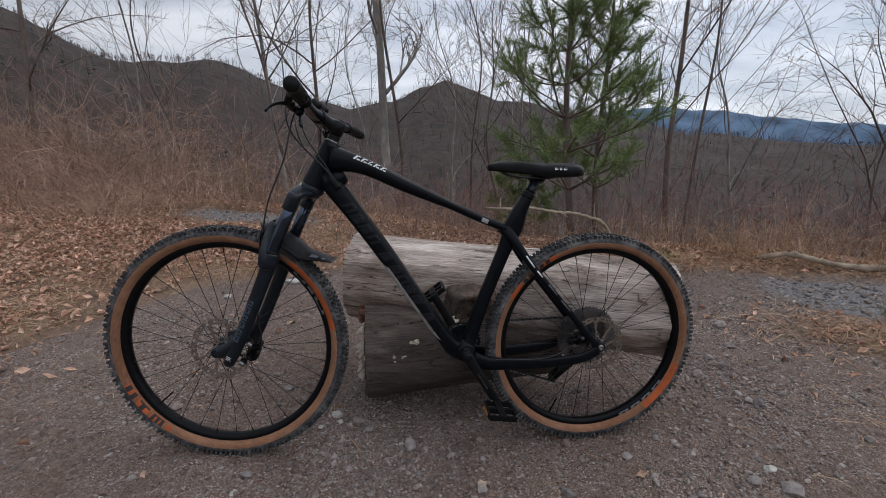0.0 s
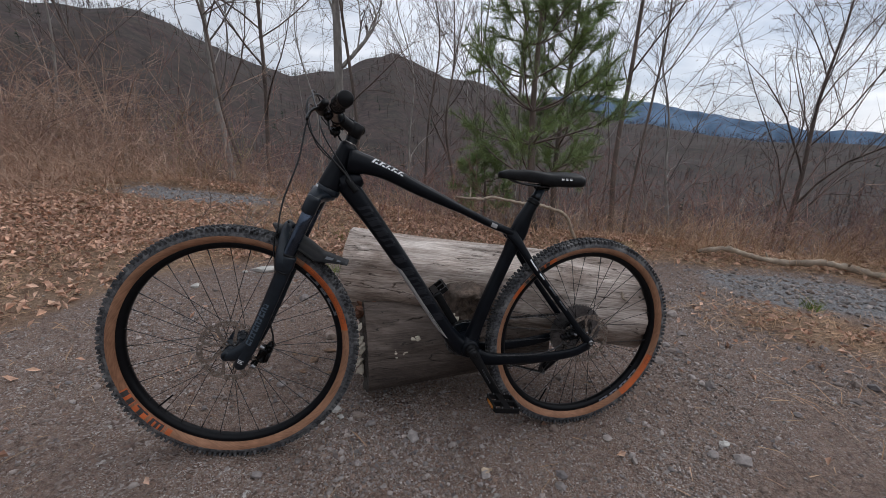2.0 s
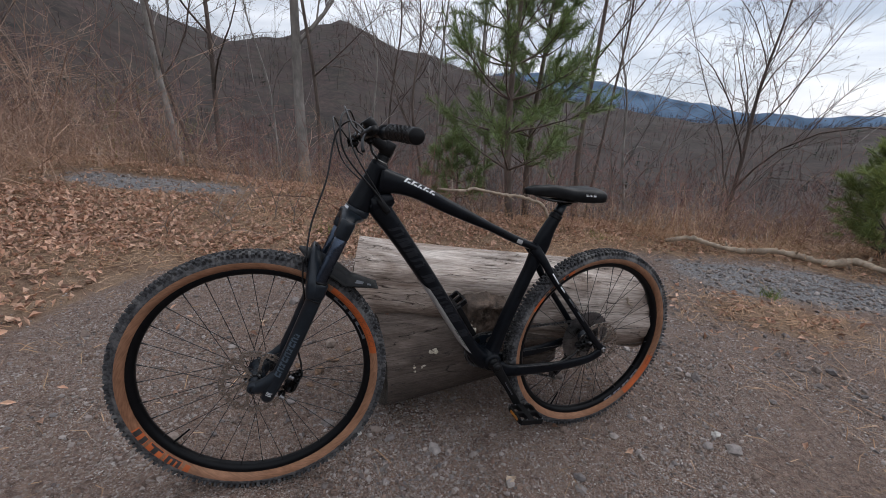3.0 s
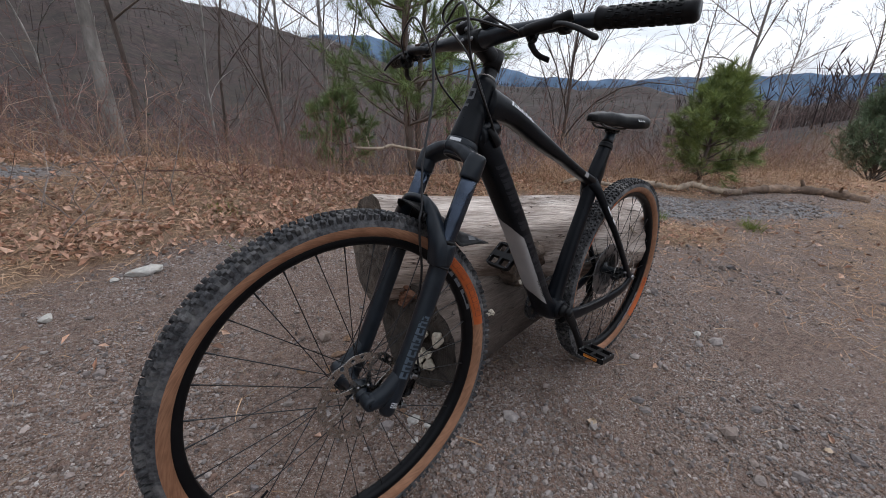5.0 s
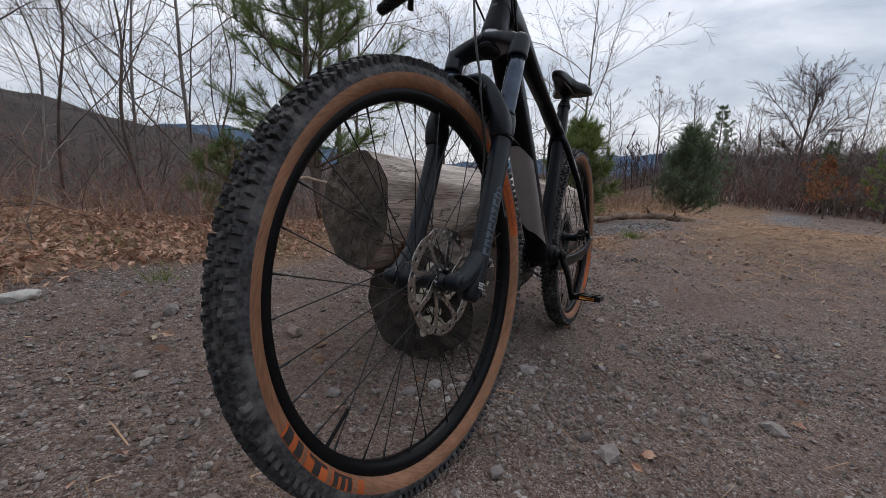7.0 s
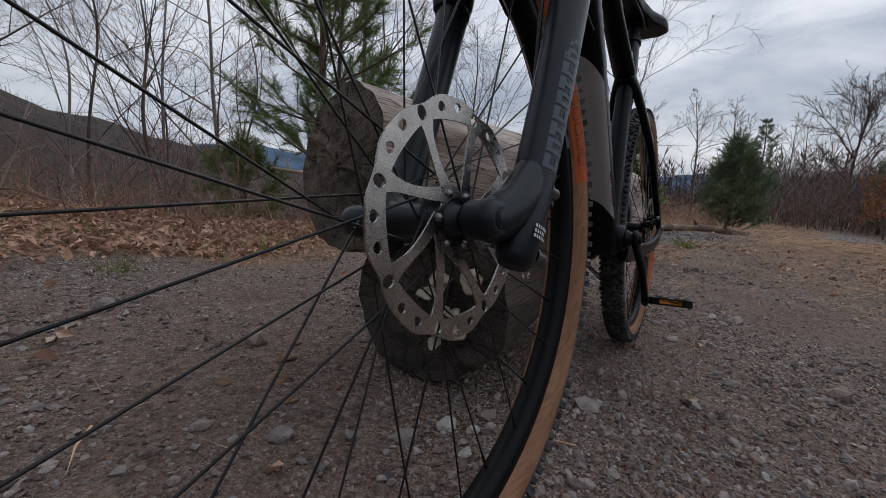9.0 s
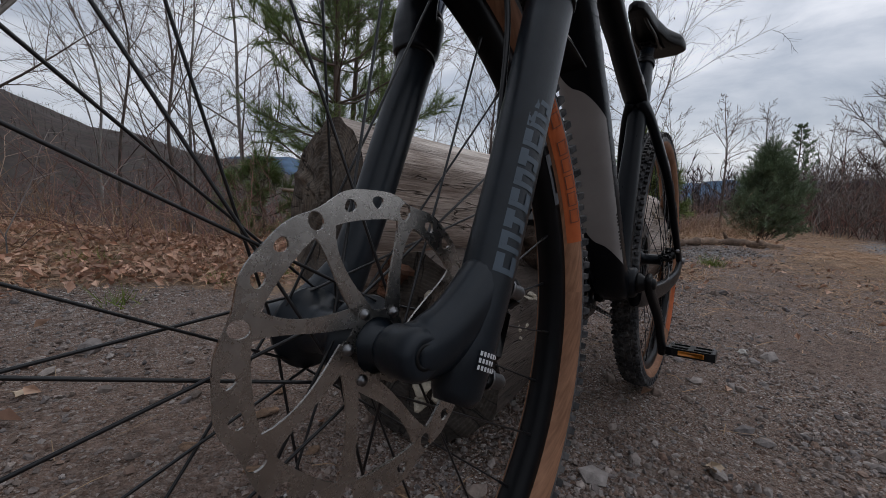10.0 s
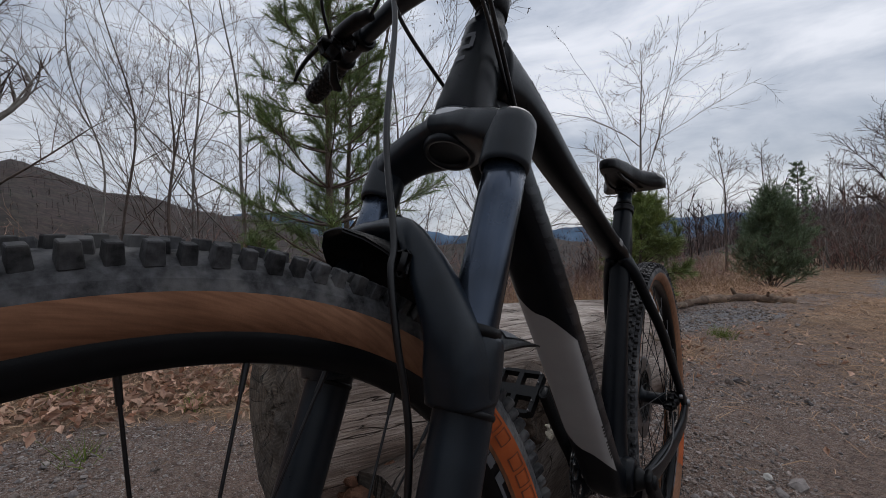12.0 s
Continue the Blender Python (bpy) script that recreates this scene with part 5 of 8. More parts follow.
for s in (1, -1):
    leg = part("stanchion", in_front(sweep([(0.014, s * LEG_Y, z) for z in np.linspace(-0.20, -0.39, 5)], 0.0172, sides=28)), STANCHION, fork, "polished dark stanchion")
    part("crown_cap", in_front(moved(lathe([(0.0, 0.004), (0.012, 0.004), (0.0135, 0.006), (0.0175, 0.005), (0.0198, 0.001), (0.0206, -0.007), (0.0204, -0.040), (0.0196, -0.044), (0.0178, -0.045)], 32, axis="z"), Matrix.Translation((0.016, s * LEG_Y, -0.172)))), FORK_BLACK, fork)
    zz = np.array([-0.348, -0.351, -0.358, -0.372, -0.378, -0.386, -0.390, -0.42, -0.55, -0.635, -0.672, -0.705, -0.712])
    rad_a = np.array([0.0185, 0.0198, 0.0204, 0.0212, 0.0212, 0.0208, 0.0194, 0.0190, 0.0182, 0.0180, 0.0176, 0.0160, 0.012])
    xs_ = np.interp(zz, [-0.72, -0.62, -0.5, -0.3], [0.004, 0.000, 0.002, 0.012])
    lower = part("lower_leg", in_front(sweep(np.stack([xs_, np.full_like(zz, s * (LEG_Y + 0.000)), zz], -1), rad_a, rad_a * 1.06, side=(0, 1, 0), sides=28)), FORK_BLACK, fork, "matte blue-black lower leg")
    part("seal", in_front(sweep([(0.0125, s * LEG_Y, -0.343), (0.0122, s * LEG_Y, -0.350)], 0.0190, sides=24)), PLASTIC, lower)
    part("leg_seam", moved(lathe([(0.0180, 0.0022), (0.0214, 0.0020), (0.0219, 0.0), (0.0214, -0.0020), (0.0180, -0.0022)], 30, axis="z"), FRONT @ Matrix.Translation((0.0085, s * LEG_Y, -0.3965))), PLASTIC, lower)
    # the forward lug that holds the axle
    lug = curve_through([(0.000, s * LEG_Y, -0.628), (0.018, s * (LEG_Y - 0.001), -0.664), (0.034, s * (LEG_Y - 0.004), -0.684), (0.047, s * (LEG_Y - 0.007), -0.691)], 5)
    part("axle_lug", in_front(join(sweep(lug, np.interp(np.linspace(0, 1, len(lug)), [0, 1], [0.016, 0.0150]), np.interp(np.linspace(0, 1, len(lug)), [0, 0.6, 1], [0.020, 0.020, 0.0165]), sides=20), moved(lathe([(0.0070, 0.011), (0.0115, 0.012), (0.0150, 0.008), (0.0158, 0.0), (0.0152, -0.014), (0.0125, -0.019), (0.0, -0.019)], 28), Matrix.Translation((0.047, s * (LEG_Y - 0.004), -0.691)) @ Matrix.Rotation(0 if s > 0 else math.pi, 4, "Z")))), FORK_BLACK, lower)
    part("axle_end", in_front(moved(lathe([(0.0, 0.004), (0.0045, 0.004), (0.0045, 0.009), (0.0075, 0.010), (0.0078, 0.0)], 20), Matrix.Translation((0.047, s * (LEG_Y - 0.002), -0.691)) @ Matrix.Rotation(0 if s > 0 else math.pi, 4, "Z"))), PLASTIC, lower)
    if s > 0:
        # slate-blue letter-sized bars up the leg
        for i in range(9):
            z0 = -0.628 + i * 0.0154
            shape = (((22, 74, 0.0, 0.0055), (22, 40, 0.0055, 0.0185), (58, 74, 0.0055, 0.0185)), ((22, 74, 0.0, 0.0055), (22, 74, 0.0130, 0.0185), (22, 38, 0.0055, 0.0130)), ((22, 74, 0.0065, 0.0125), (22, 40, 0.0, 0.0185), (60, 74, 0.0, 0.0065)))[i % 3]
            pieces = []
            for b0, b1, za, zb in shape:
                za, zb = za * 0.70, zb * 0.70
                t = np.radians(np.linspace(b0, b1, 5))
                rr = float(np.interp(-(z0 + za), -zz, rad_a)) + 0.0005
                xx = np.interp(z0 + za, [-0.72, -0.62, -0.5, -0.3], [0.004, 0.000, 0.002, 0.012])
                v = [(xx + rr * 1.06 * math.cos(q + math.pi * 0.12), LEG_Y + rr * math.sin(q + math.pi * 0.12), z0 + zl) for zl in (za, zb) for q in t]
                pieces.append((np.array(v), [np.array([[j, j + 1, 6 + j, 5 + j] for j in range(4)])]))
            part("leg_print", in_front(join(*pieces)), BLUE_PRINT, lower, "slate-blue letter-sized bar")
        bars = []
        for r_ in range(3):
            for c in range(6 - r_ % 2):
                b = math.radians(62 + c * 7.5)
                v = [(0.002 + 0.0205 * math.cos(b + d), LEG_Y + 0.0192 * math.sin(b + d), -0.678 - r_ * 0.0042 - dz) for dz in (0, 0.0027) for d in (0, 0.085)]
                bars.append((np.array(v), [np.array([[0, 1, 3, 2]])]))
        part("leg_print", in_front(join(*bars)), WHITE_PRINT, lower, "tiny white bars")
# the arch in front of the crown, over the tyre
ARCH = [(0.011, LEG_Y, -0.392), (0.018, LEG_Y, -0.373), (0.027, LEG_Y * 0.97, -0.354), (0.037, LEG_Y * 0.84, -0.331), (0.046, LEG_Y * 0.66, -0.308), (0.052, LEG_Y * 0.50, -0.292), (0.055, LEG_Y * 0.34, -0.285), (0.056, 0, -0.283)]
arch = curve_through(ARCH + [(x, -y, z) for x, y, z in ARCH[-2::-1]], 7)
k = np.abs(np.linspace(-1, 1, len(arch)))
part("arch", in_front(sweep(arch, np.interp(k, [0, 0.2, 0.45, 0.65, 0.8, 0.9, 1], [0.0110, 0.0125, 0.0150, 0.0185, 0.0215, 0.0215, 0.0195]), np.interp(k, [0, 0.2, 0.45, 0.7, 0.85, 1], [0.0060, 0.0090, 0.0140, 0.0180, 0.0205, 0.0205]), side=(1, 0, 0.45), sides=32, power=3.4)), FORK_BLACK, fork, "blue-black fork arch")
for size, center in (((0.010, 0.014, 0.020), (0.064, 0.046, -0.316)), ((0.008, 0.010, 0.010), (0.058, 0.020, -0.276))):
    part("hose_guide", in_front(block(*size, 0.3, center=center)), PLASTIC, fork)


def mudguard_mesh():
    n, m = 26, 17
    verts = []
    for i in range(n):
        s = i / (n - 1)
        ang = radians(np.interp(s, [0, 1], [83, 117]))
        rad = np.interp(s, [0, 0.15, 0.45, 0.7, 1], [0.396, 0.399, 0.397, 0.394, 0.424])
        w = np.interp(s, [0, 0.05, 0.14, 0.3, 0.5, 0.8, 1.0], [0.012, 0.030, 0.044, 0.053, 0.050, 0.046, 0.038])
        drop = np.interp(s, [0, 0.12, 0.35, 0.7, 1], [0.002, 0.018, 0.034, 0.032, 0.001])
        for j in range(m):
            q = -1 + 2 * j / (m - 1)
            rr = rad - drop * abs(q) ** 2.2
            verts.append((0.047 + rr * math.cos(ang), w * math.sin(q * 1.35) / math.sin(1.35), -0.691 + rr * math.sin(ang)))
    v = np.array(verts)
    under = v.copy()
    c = np.array([0.047, 0, -0.691])
    under = c + (under - c) * (1 - 0.0022 / 0.39)
    nn = n * m
    q = []
    for i in range(n - 1):
        for j in range(m - 1):
            a = i * m + j
            q += [[a, a + 1, a + m + 1, a + m], [nn + a, nn + a + m, nn + a + m + 1, nn + a + 1]]
        for j in (0, m - 1):
            a = i * m + j
            q.append([a, a + m, nn + a + m, nn + a])
    for i in (0, n - 1):
        for j in range(m - 1):
            a = i * m + j
            q.append([a, nn + a, nn + a + 1, a + 1])
    return np.vstack([v, under]), [np.array(q)]


guard = part("mudguard", in_front(mudguard_mesh()), PLASTIC, bike, "short black plastic mudguard")
gv = mudguard_mesh()[0][:26 * 17].reshape(26, 17, 3)
for i in (19, 20, 22):
    patch = gv[i:i + 2, 12:15] + np.array([-0.0004, 0.0010, 0.0008])
    part("guard_print", in_front((patch.reshape(-1, 3), [np.array([[0, 1, 4, 3], [1, 2, 5, 4]])])), GREY_PRINT, guard, "small grey bar")

# -- front brake --
caliper = part("brake_caliper", in_front(join(block(0.034, 0.034, 0.052, 0.28, center=(-0.044, 0.052, -0.658)), block(0.020, 0.030, 0.024, 0.3, center=(-0.050, 0.058, -0.625)), block(0.018, 0.020, 0.018, 0.3, center=(-0.030, 0.064, -0.690)))), PLASTIC, bike, "black disc brake caliper")
for z in (-0.628, -0.692):
    part("bolt", in_front(moved(lathe([(0.0, 0.010), (0.004, 0.010), (0.0055, 0.008), (0.0055, 0.0), (0.0075, -0.001), (0.0075, -0.003)], 14), Matrix.Translation((-0.030, 0.078, z)) @ Matrix.Rotation(radians(70), 4, "Z"))), DARK_STEEL, caliper)
rear_caliper = part("brake_caliper", join(block(0.050, 0.032, 0.034, 0.28, center=(0.062, 0.052, 0.020)), block(0.026, 0.028, 0.022, 0.3, center=(0.092, 0.050, 0.012))), PLASTIC, bike, "black disc brake caliper")
part("bolt", moved(lathe([(0.0, 0.008), (0.004, 0.008), (0.0055, 0.006), (0.0055, 0.0)], 12), Matrix.Translation((0.062, 0.068, 0.030))), DARK_STEEL, rear_caliper)

# -- cockpit --
steerer = part("headset_spacer", in_front(join(lathe([(0.0, 0.026), (0.0165, 0.026), (0.0175, 0.020), (0.0175, 0.006), (0.0225, 0.003), (0.0245, -0.001), (0.020, -0.003)], 28, axis="z"))), PLASTIC, bike, "black headset spacers")
part("silver_ring", in_front(lathe([(0.0176, 0.009), (0.0182, 0.0085), (0.0182, 0.0065), (0.0176, 0.006)], 28, axis="z")), STEEL, steerer)
stem_path = curve_through([(-0.004, 0, 0.046), (0.020, 0, 0.048), (0.052, 0, 0.054)], 5)
stem = part("stem", in_front(join(sweep(stem_path, np.interp(np.linspace(0, 1, len(stem_path)), [0, 1], [0.017, 0.018]), np.interp(np.linspace(0, 1, len(stem_path)), [0, 1], [0.017, 0.016]), side=(0, 1, 0), sides=20, power=3), moved(lathe([(0.0, 0.021), (0.014, 0.021), (0.0185, 0.018), (0.019, -0.018), (0.014, -0.021), (0.0, -0.021)], 24, axis="z"), Matrix.Translation((0, 0, 0.046))), moved(lathe([(0.0, 0.023), (0.018, 0.023), (0.0210, 0.020), (0.0210, -0.020), (0.018, -0.023), (0.0, -0.023)], 24), Matrix.Translation((0.060, 0, 0.054))))), PLASTIC, bike, "short black stem")
for y in (-0.014, 0.014):
    part("faceplate_bolt", in_front(join(*[moved(lathe([(0.0, 0.003), (0.003, 0.003), (0.0045, 0.002), (0.0045, 0)], 12), Matrix.Translation((0.083, y, 0.054 + dz)) @ Matrix.Rotation(radians(-90), 4, "Z")) for dz in (-0.012, 0.012)])), DARK_STEEL, stem)
bar_path = curve_through([(0.014, -0.392, 0.073), (0.036, -0.27, 0.069), (0.054, -0.15, 0.063), (0.062, -0.07, 0.056), (0.060, 0, 0.054), (0.062, 0.07, 0.056), (0.054, 0.15, 0.063), (0.036, 0.27, 0.069), (0.014, 0.392, 0.073)], 8)
k = np.abs(np.linspace(-1, 1, len(bar_path)))
part("handlebar", in_front(sweep(bar_path, np.interp(k, [0, 0.15, 0.4, 1], [0.0175, 0.0172, 0.0125, 0.0111]), side=(1, 0, 0), sides=20)), FORK_BLACK, bike, "wide matte black handlebar")
for s in (1, -1):
    g0, g1 = np.array([0.0395, s * 0.258, 0.0687]), np.array([0.0128, s * 0.397, 0.0732])
    n = 40
    gp = np.array([g0 + (g1 - g0) * t for t in np.linspace(0, 1, n)])
    gr = 0.0155 + 0.0007 * np.sign(np.sin(np.arange(n) * 1.3)) * (np.arange(n) > 5) * (np.arange(n) < 36)
    gr[:3] = 0.0178
    gr[-3:] = (0.0162, 0.0160, 0.0135)
    grip = part("grip", in_front(sweep(gp, gr, side=(1, 0, 0), sides=24)), PLASTIC, bike, "black ribbed rubber grip")
    gd = unit(g1 - g0)
    ribs = []
    for i in range(9):
        for j in range(10):
            a = 2 * math.pi * (j + 0.5 * (i % 2)) / 10
            c = g0 + (g1 - g0) * (0.16 + i * 0.085)
            u = unit(np.cross(gd, [0, 0, 1.0]))
            w = np.cross(gd, u)
            d = u * math.cos(a) + w * math.sin(a)
            ribs.append(moved(block(0.009, 0.0035, 0.0022, 0.2), Matrix.Translation(Vector(c + d * 0.0157)) @ Matrix((Vector(gd), Vector(np.cross(d, gd)), Vector(d))).transposed().to_4x4()))
    part("grip_tread", in_front(join(*ribs)), PLASTIC, grip)
    lever = part("brake_lever", in_front(join(
        sweep(curve_through([(0.070, s * 0.196, 0.048), (0.080, s * 0.216, 0.040), (0.085, s * 0.236, 0.034), (0.086, s * 0.256, 0.026), (0.085, s * 0.274, 0.018), (0.082, s * 0.290, 0.010), (0.078, s * 0.302, 0.005)], 6), np.interp(np.linspace(0, 1, 37), [0, 0.3, 0.8, 0.95, 1], [0.007, 0.0042, 0.0046, 0.0052, 0.003]), np.interp(np.linspace(0, 1, 37), [0, 0.3, 1], [0.007, 0.0034, 0.0026]), side=(0, 0, 1), sides=12),
        sweep(curve_through([(0.070, s * 0.232, 0.060), (0.078, s * 0.205, 0.046), (0.080, s * 0.165, 0.040), (0.076, s * 0.138, 0.040)], 6), np.array([0.009] * 8 + [0.0095] * 7 + [0.008] * 4), side=(0, 0, 1), sides=14),
        moved(lathe([(0.0125, -0.006), (0.0168, -0.006), (0.0172, 0.0), (0.0168, 0.006), (0.0125, 0.006)], 20), Matrix.Translation((0.0465, s * 0.200, 0.0656))))), PLASTIC, bike, "black hydraulic brake lever")
    part("pivot_bolt", in_front(moved(lathe([(0.0, 0.003), (0.0035, 0.003), (0.005, 0.001), (0.005, -0.004)], 12, axis="z"), Matrix.Translation((0.078, s * 0.207, 0.058)))), DARK_STEEL, lever)
shifter = part("shifter", in_front(join(block(0.036, 0.030, 0.032, 0.35, center=(0.078, -0.215, 0.022)), sweep(curve_through([(0.066, -0.225, 0.016), (0.050, -0.238, 0.004), (0.034, -0.250, 0.002)], 5), 0.008, 0.003, sides=10), block(0.022, 0.016, 0.022, 0.3, center=(0.062, -0.205, 0.045)))), PLASTIC, bike, "black gear shifter under the handlebar")
lockout = part("lockout_lever", in_front(join(block(0.022, 0.020, 0.026, 0.35, center=(0.064, 0.155, 0.040)), sweep(curve_through([(0.060, 0.150, 0.030), (0.048, 0.165, 0.014), (0.036, 0.185, 0.008)], 5), 0.006, 0.003, sides=10))), PLASTIC, bike, "small black remote lever under the handlebar")
for y in (-0.036, 0.036):
    clamp = part("bar_clamp", in_front(moved(lathe([(0.0, 0.010), (0.008, 0.010), (0.0095, 0.013), (0.0150, 0.011), (0.0165, 0.004), (0.0165, -0.012), (0.012, -0.016), (0.0, -0.016)], 24, axis="z"), Matrix.Translation((0.074, y, 0.078)) @ Matrix.Rotation(radians(62), 4, "Y"))), PLASTIC, bike, "round black clamp beside the stem")
    part("clamp_face", in_front(moved(lathe([(0.0, 0.0025), (0.004, 0.0025), (0.0045, 0.0005), (0.0085, 0.0)], 20, axis="z"), Matrix.Translation((0.074, y, 0.078)) @ Matrix.Rotation(radians(62), 4, "Y") @ Matrix.Translation((0, 0, 0.0105)))), DARK_STEEL, clamp)

# -- cables and hoses --


def front_point(p):
    return np.array(FRONT @ Vector(p))


def cable(points, r=0.0025):
    return part("brake_hose" if r > 0.0023 else "gear_cable", sweep(curve_through(points, 10), r, sides=10), SPOKE, bike, "thin black cable")


cable([front_point((0.076, 0.136, 0.040)), front_point((0.085, 0.085, 0.055)), front_point((0.120, 0.01, 0.060)), front_point((0.135, -0.02, 0.010)), front_point((0.108, 0.000, -0.10)), front_point((0.095, 0.025, -0.22)), front_point((0.074, 0.043, -0.300)), front_point((0.071, 0.047, -0.325)), front_point((0.054, 0.051, -0.365)), front_point((0.036, 0.0535, -0.398)), front_point((0.020, 0.0540, -0.435)), front_point((0.000, 0.0540, -0.510)), front_point((-0.020, 0.0545, -0.560)), front_point((-0.042, 0.056, -0.592)), front_point((-0.056, 0.060, -0.618))])
cable([front_point((0.076, -0.136, 0.040)), front_point((0.095, -0.080, 0.062)), front_point((0.130, 0.00, 0.085)), front_point((0.140, 0.055, 0.050)), front_point((0.095, 0.060, -0.020)), np.array([0.868, 0.034, 0.535]), np.array([0.850, 0.033, 0.505])])
cable([front_point((0.090, -0.200, 0.020)), front_point((0.130, -0.170, 0.040)), front_point((0.160, -0.09, 0.055)), front_point((0.130, -0.045, 0.005)), front_point((0.080, -0.040, -0.045)), np.array([0.868, -0.034, 0.535]), np.array([0.850, -0.033, 0.505])], 0.0022)
cable([front_point((0.070, 0.150, 0.036)), front_point((0.110, 0.10, 0.050)), front_point((0.145, 0.03, 0.085)), front_point((0.125, -0.045, 0.070)), front_point((0.080, 0.030, 0.000)), np.array([0.866, 0.028, 0.540]), np.array([0.848, 0.029, 0.507])], 0.0022)
cable([np.array([0.400, 0.034, -0.052]), np.array([0.30, 0.060, -0.045]), np.array([0.19, 0.066, -0.040]), np.array([0.12, 0.060, -0.020]), np.array([0.090, 0.052, 0.005])], 0.0024)

# -- drive --
BB = np.array([0.437, 0.0, -0.027])
CRANK = unit(np.array([-0.106, 0, -0.164])) * 0.175
cranks = part("crankset", moved(lathe([(0.0, 0.075), (0.012, 0.075), (0.013, 0.060), (0.020, 0.050), (0.022, 0.044), (0.012, 0.040), (0.012, -0.040), (0.022, -0.044), (0.013, -0.060), (0.0, -0.075)], 24), Matrix.Translation(BB)), PLASTIC, bike, "black cranks and axle")
for s in (1, -1):
    c0, c1 = BB + np.array([0, s * 0.066, 0]), BB + s * CRANK + np.array([0, s * 0.083, 0])
    path = curve_through([c0 - s * CRANK * 0.10, c0 + (c1 - c0) * 0.12, c0 + (c1 - c0) * 0.5 + np.array([0, s * 0.004, 0]), c1, c1 + s * CRANK * 0.07], 6)
    k = np.linspace(0, 1, len(path))
    arm = part("crank_arm", sweep(path, np.interp(k, [0, 0.2, 0.6, 0.9, 1], [0.006, 0.0085, 0.0075, 0.008, 0.005]), np.interp(k, [0, 0.15, 0.5, 0.9, 1], [0.012, 0.018, 0.0135, 0.0145, 0.008]), sides=16, power=3), PLASTIC, cranks, "black crank arm")
    part("crank_bolt", moved(lathe([(0.0, 0.004), (0.008, 0.004), (0.011, 0.002), (0.012, 0.0)], 20), Matrix.Translation(c0 + np.array([0, s * 0.009, 0])) @ Matrix.Rotation(0 if s > 0 else math.pi, 4, "Z")), PLASTIC, arm)
    if s > 0:
        part("crank_print", join(*[block(0.0045, 0.0006, 0.0065, 0.05, center=c0 + (c1 - c0) * (0.36 + 0.05 * i) + np.array([0.001, 0.0145, 0])) for i in range(7)]), GREY_PRINT, arm, "tiny pale bars")
    pc = BB + s * CRANK + np.array([0, s * 0.140, 0])
    turn = Matrix.Translation(pc) @ Matrix.Rotation(radians(-6 if s > 0 else 40), 4, "Y")
    corner = [(0.046, 0.033), (0.041, 0.044), (-0.041, 0.044), (-0.046, 0.033), (-0.046, -0.033), (-0.041, -0.044), (0.041, -0.044), (0.046, -0.033)]
    windows = [[(x0, y0), (x0, y1), (x1, y1), (x1, y0)] for x0, x1 in ((-0.039, -0.011), (0.011, 0.039)) for y0, y1 in ((-0.036, -0.005), (0.005, 0.036))]
    pedal = part("pedal", moved(plate([corner] + windows, 0.016), turn @ Matrix.Rotation(radians(90), 4, "X")), PLASTIC, cranks, "black flat pedal", smooth=False)
    part("pedal_spindle", moved(sweep([(0, -0.043, 0), (0, 0.043, 0)], 0.0105, sides=16), turn), PLASTIC, pedal)
    part("pedal_axle", sweep([pc - np.array([0, s * 0.066, 0]), pc - np.array([0, s * 0.03, 0])], 0.006, sides=12), DARK_STEEL, pedal)
    for x in (-0.0455, 0.0455) if s > 0 else ():
        part("pedal_reflector", moved(block(0.003, 0.046, 0.009, 0.2, center=(x * 1.03, s * 0.002, 0)), turn), REFLECT, pedal, "amber pedal reflector")
    for x in (-0.040, -0.020, 0.020, 0.040):
        for y in (-0.039, 0.039):
            part("pin", moved(moved(lathe([(0.0, 0.0035), (0.0017, 0.0035), (0.0020, 0.0), (0.0020, -0.0195), (0.0, -0.0195)], 6, axis="z"), Matrix.Translation((x, y, 0.008))), turn), DARK_STEEL, pedal)


def cog(r, teeth, y, thick, hole):
    a = np.linspace(0, 2 * np.pi, teeth * 4, endpoint=False)
    rr = r + 0.0022 * np.array([1, 1, -1, -1] * teeth)
    outer = np.stack([rr * np.cos(a), rr * np.sin(a)], -1).tolist()
    h = np.linspace(0, 2 * np.pi, 28, endpoint=False)
    loops = [outer, np.stack([hole * np.cos(h), hole * np.sin(h)], -1).tolist()]
    if r - hole > 0.03:
        for i in range(6):
            b = 2 * math.pi * i / 6
            q = np.linspace(0, 2 * np.pi, 12, endpoint=False)
            m = (r + hole) / 2
            w = (r - hole) * 0.28
            loops.append(np.stack([m * math.cos(b) + w * np.cos(q), m * math.sin(b) + w * np.sin(q)], -1).tolist())
    return moved(plate(loops, thick), Matrix.Translation((0, y, 0)))


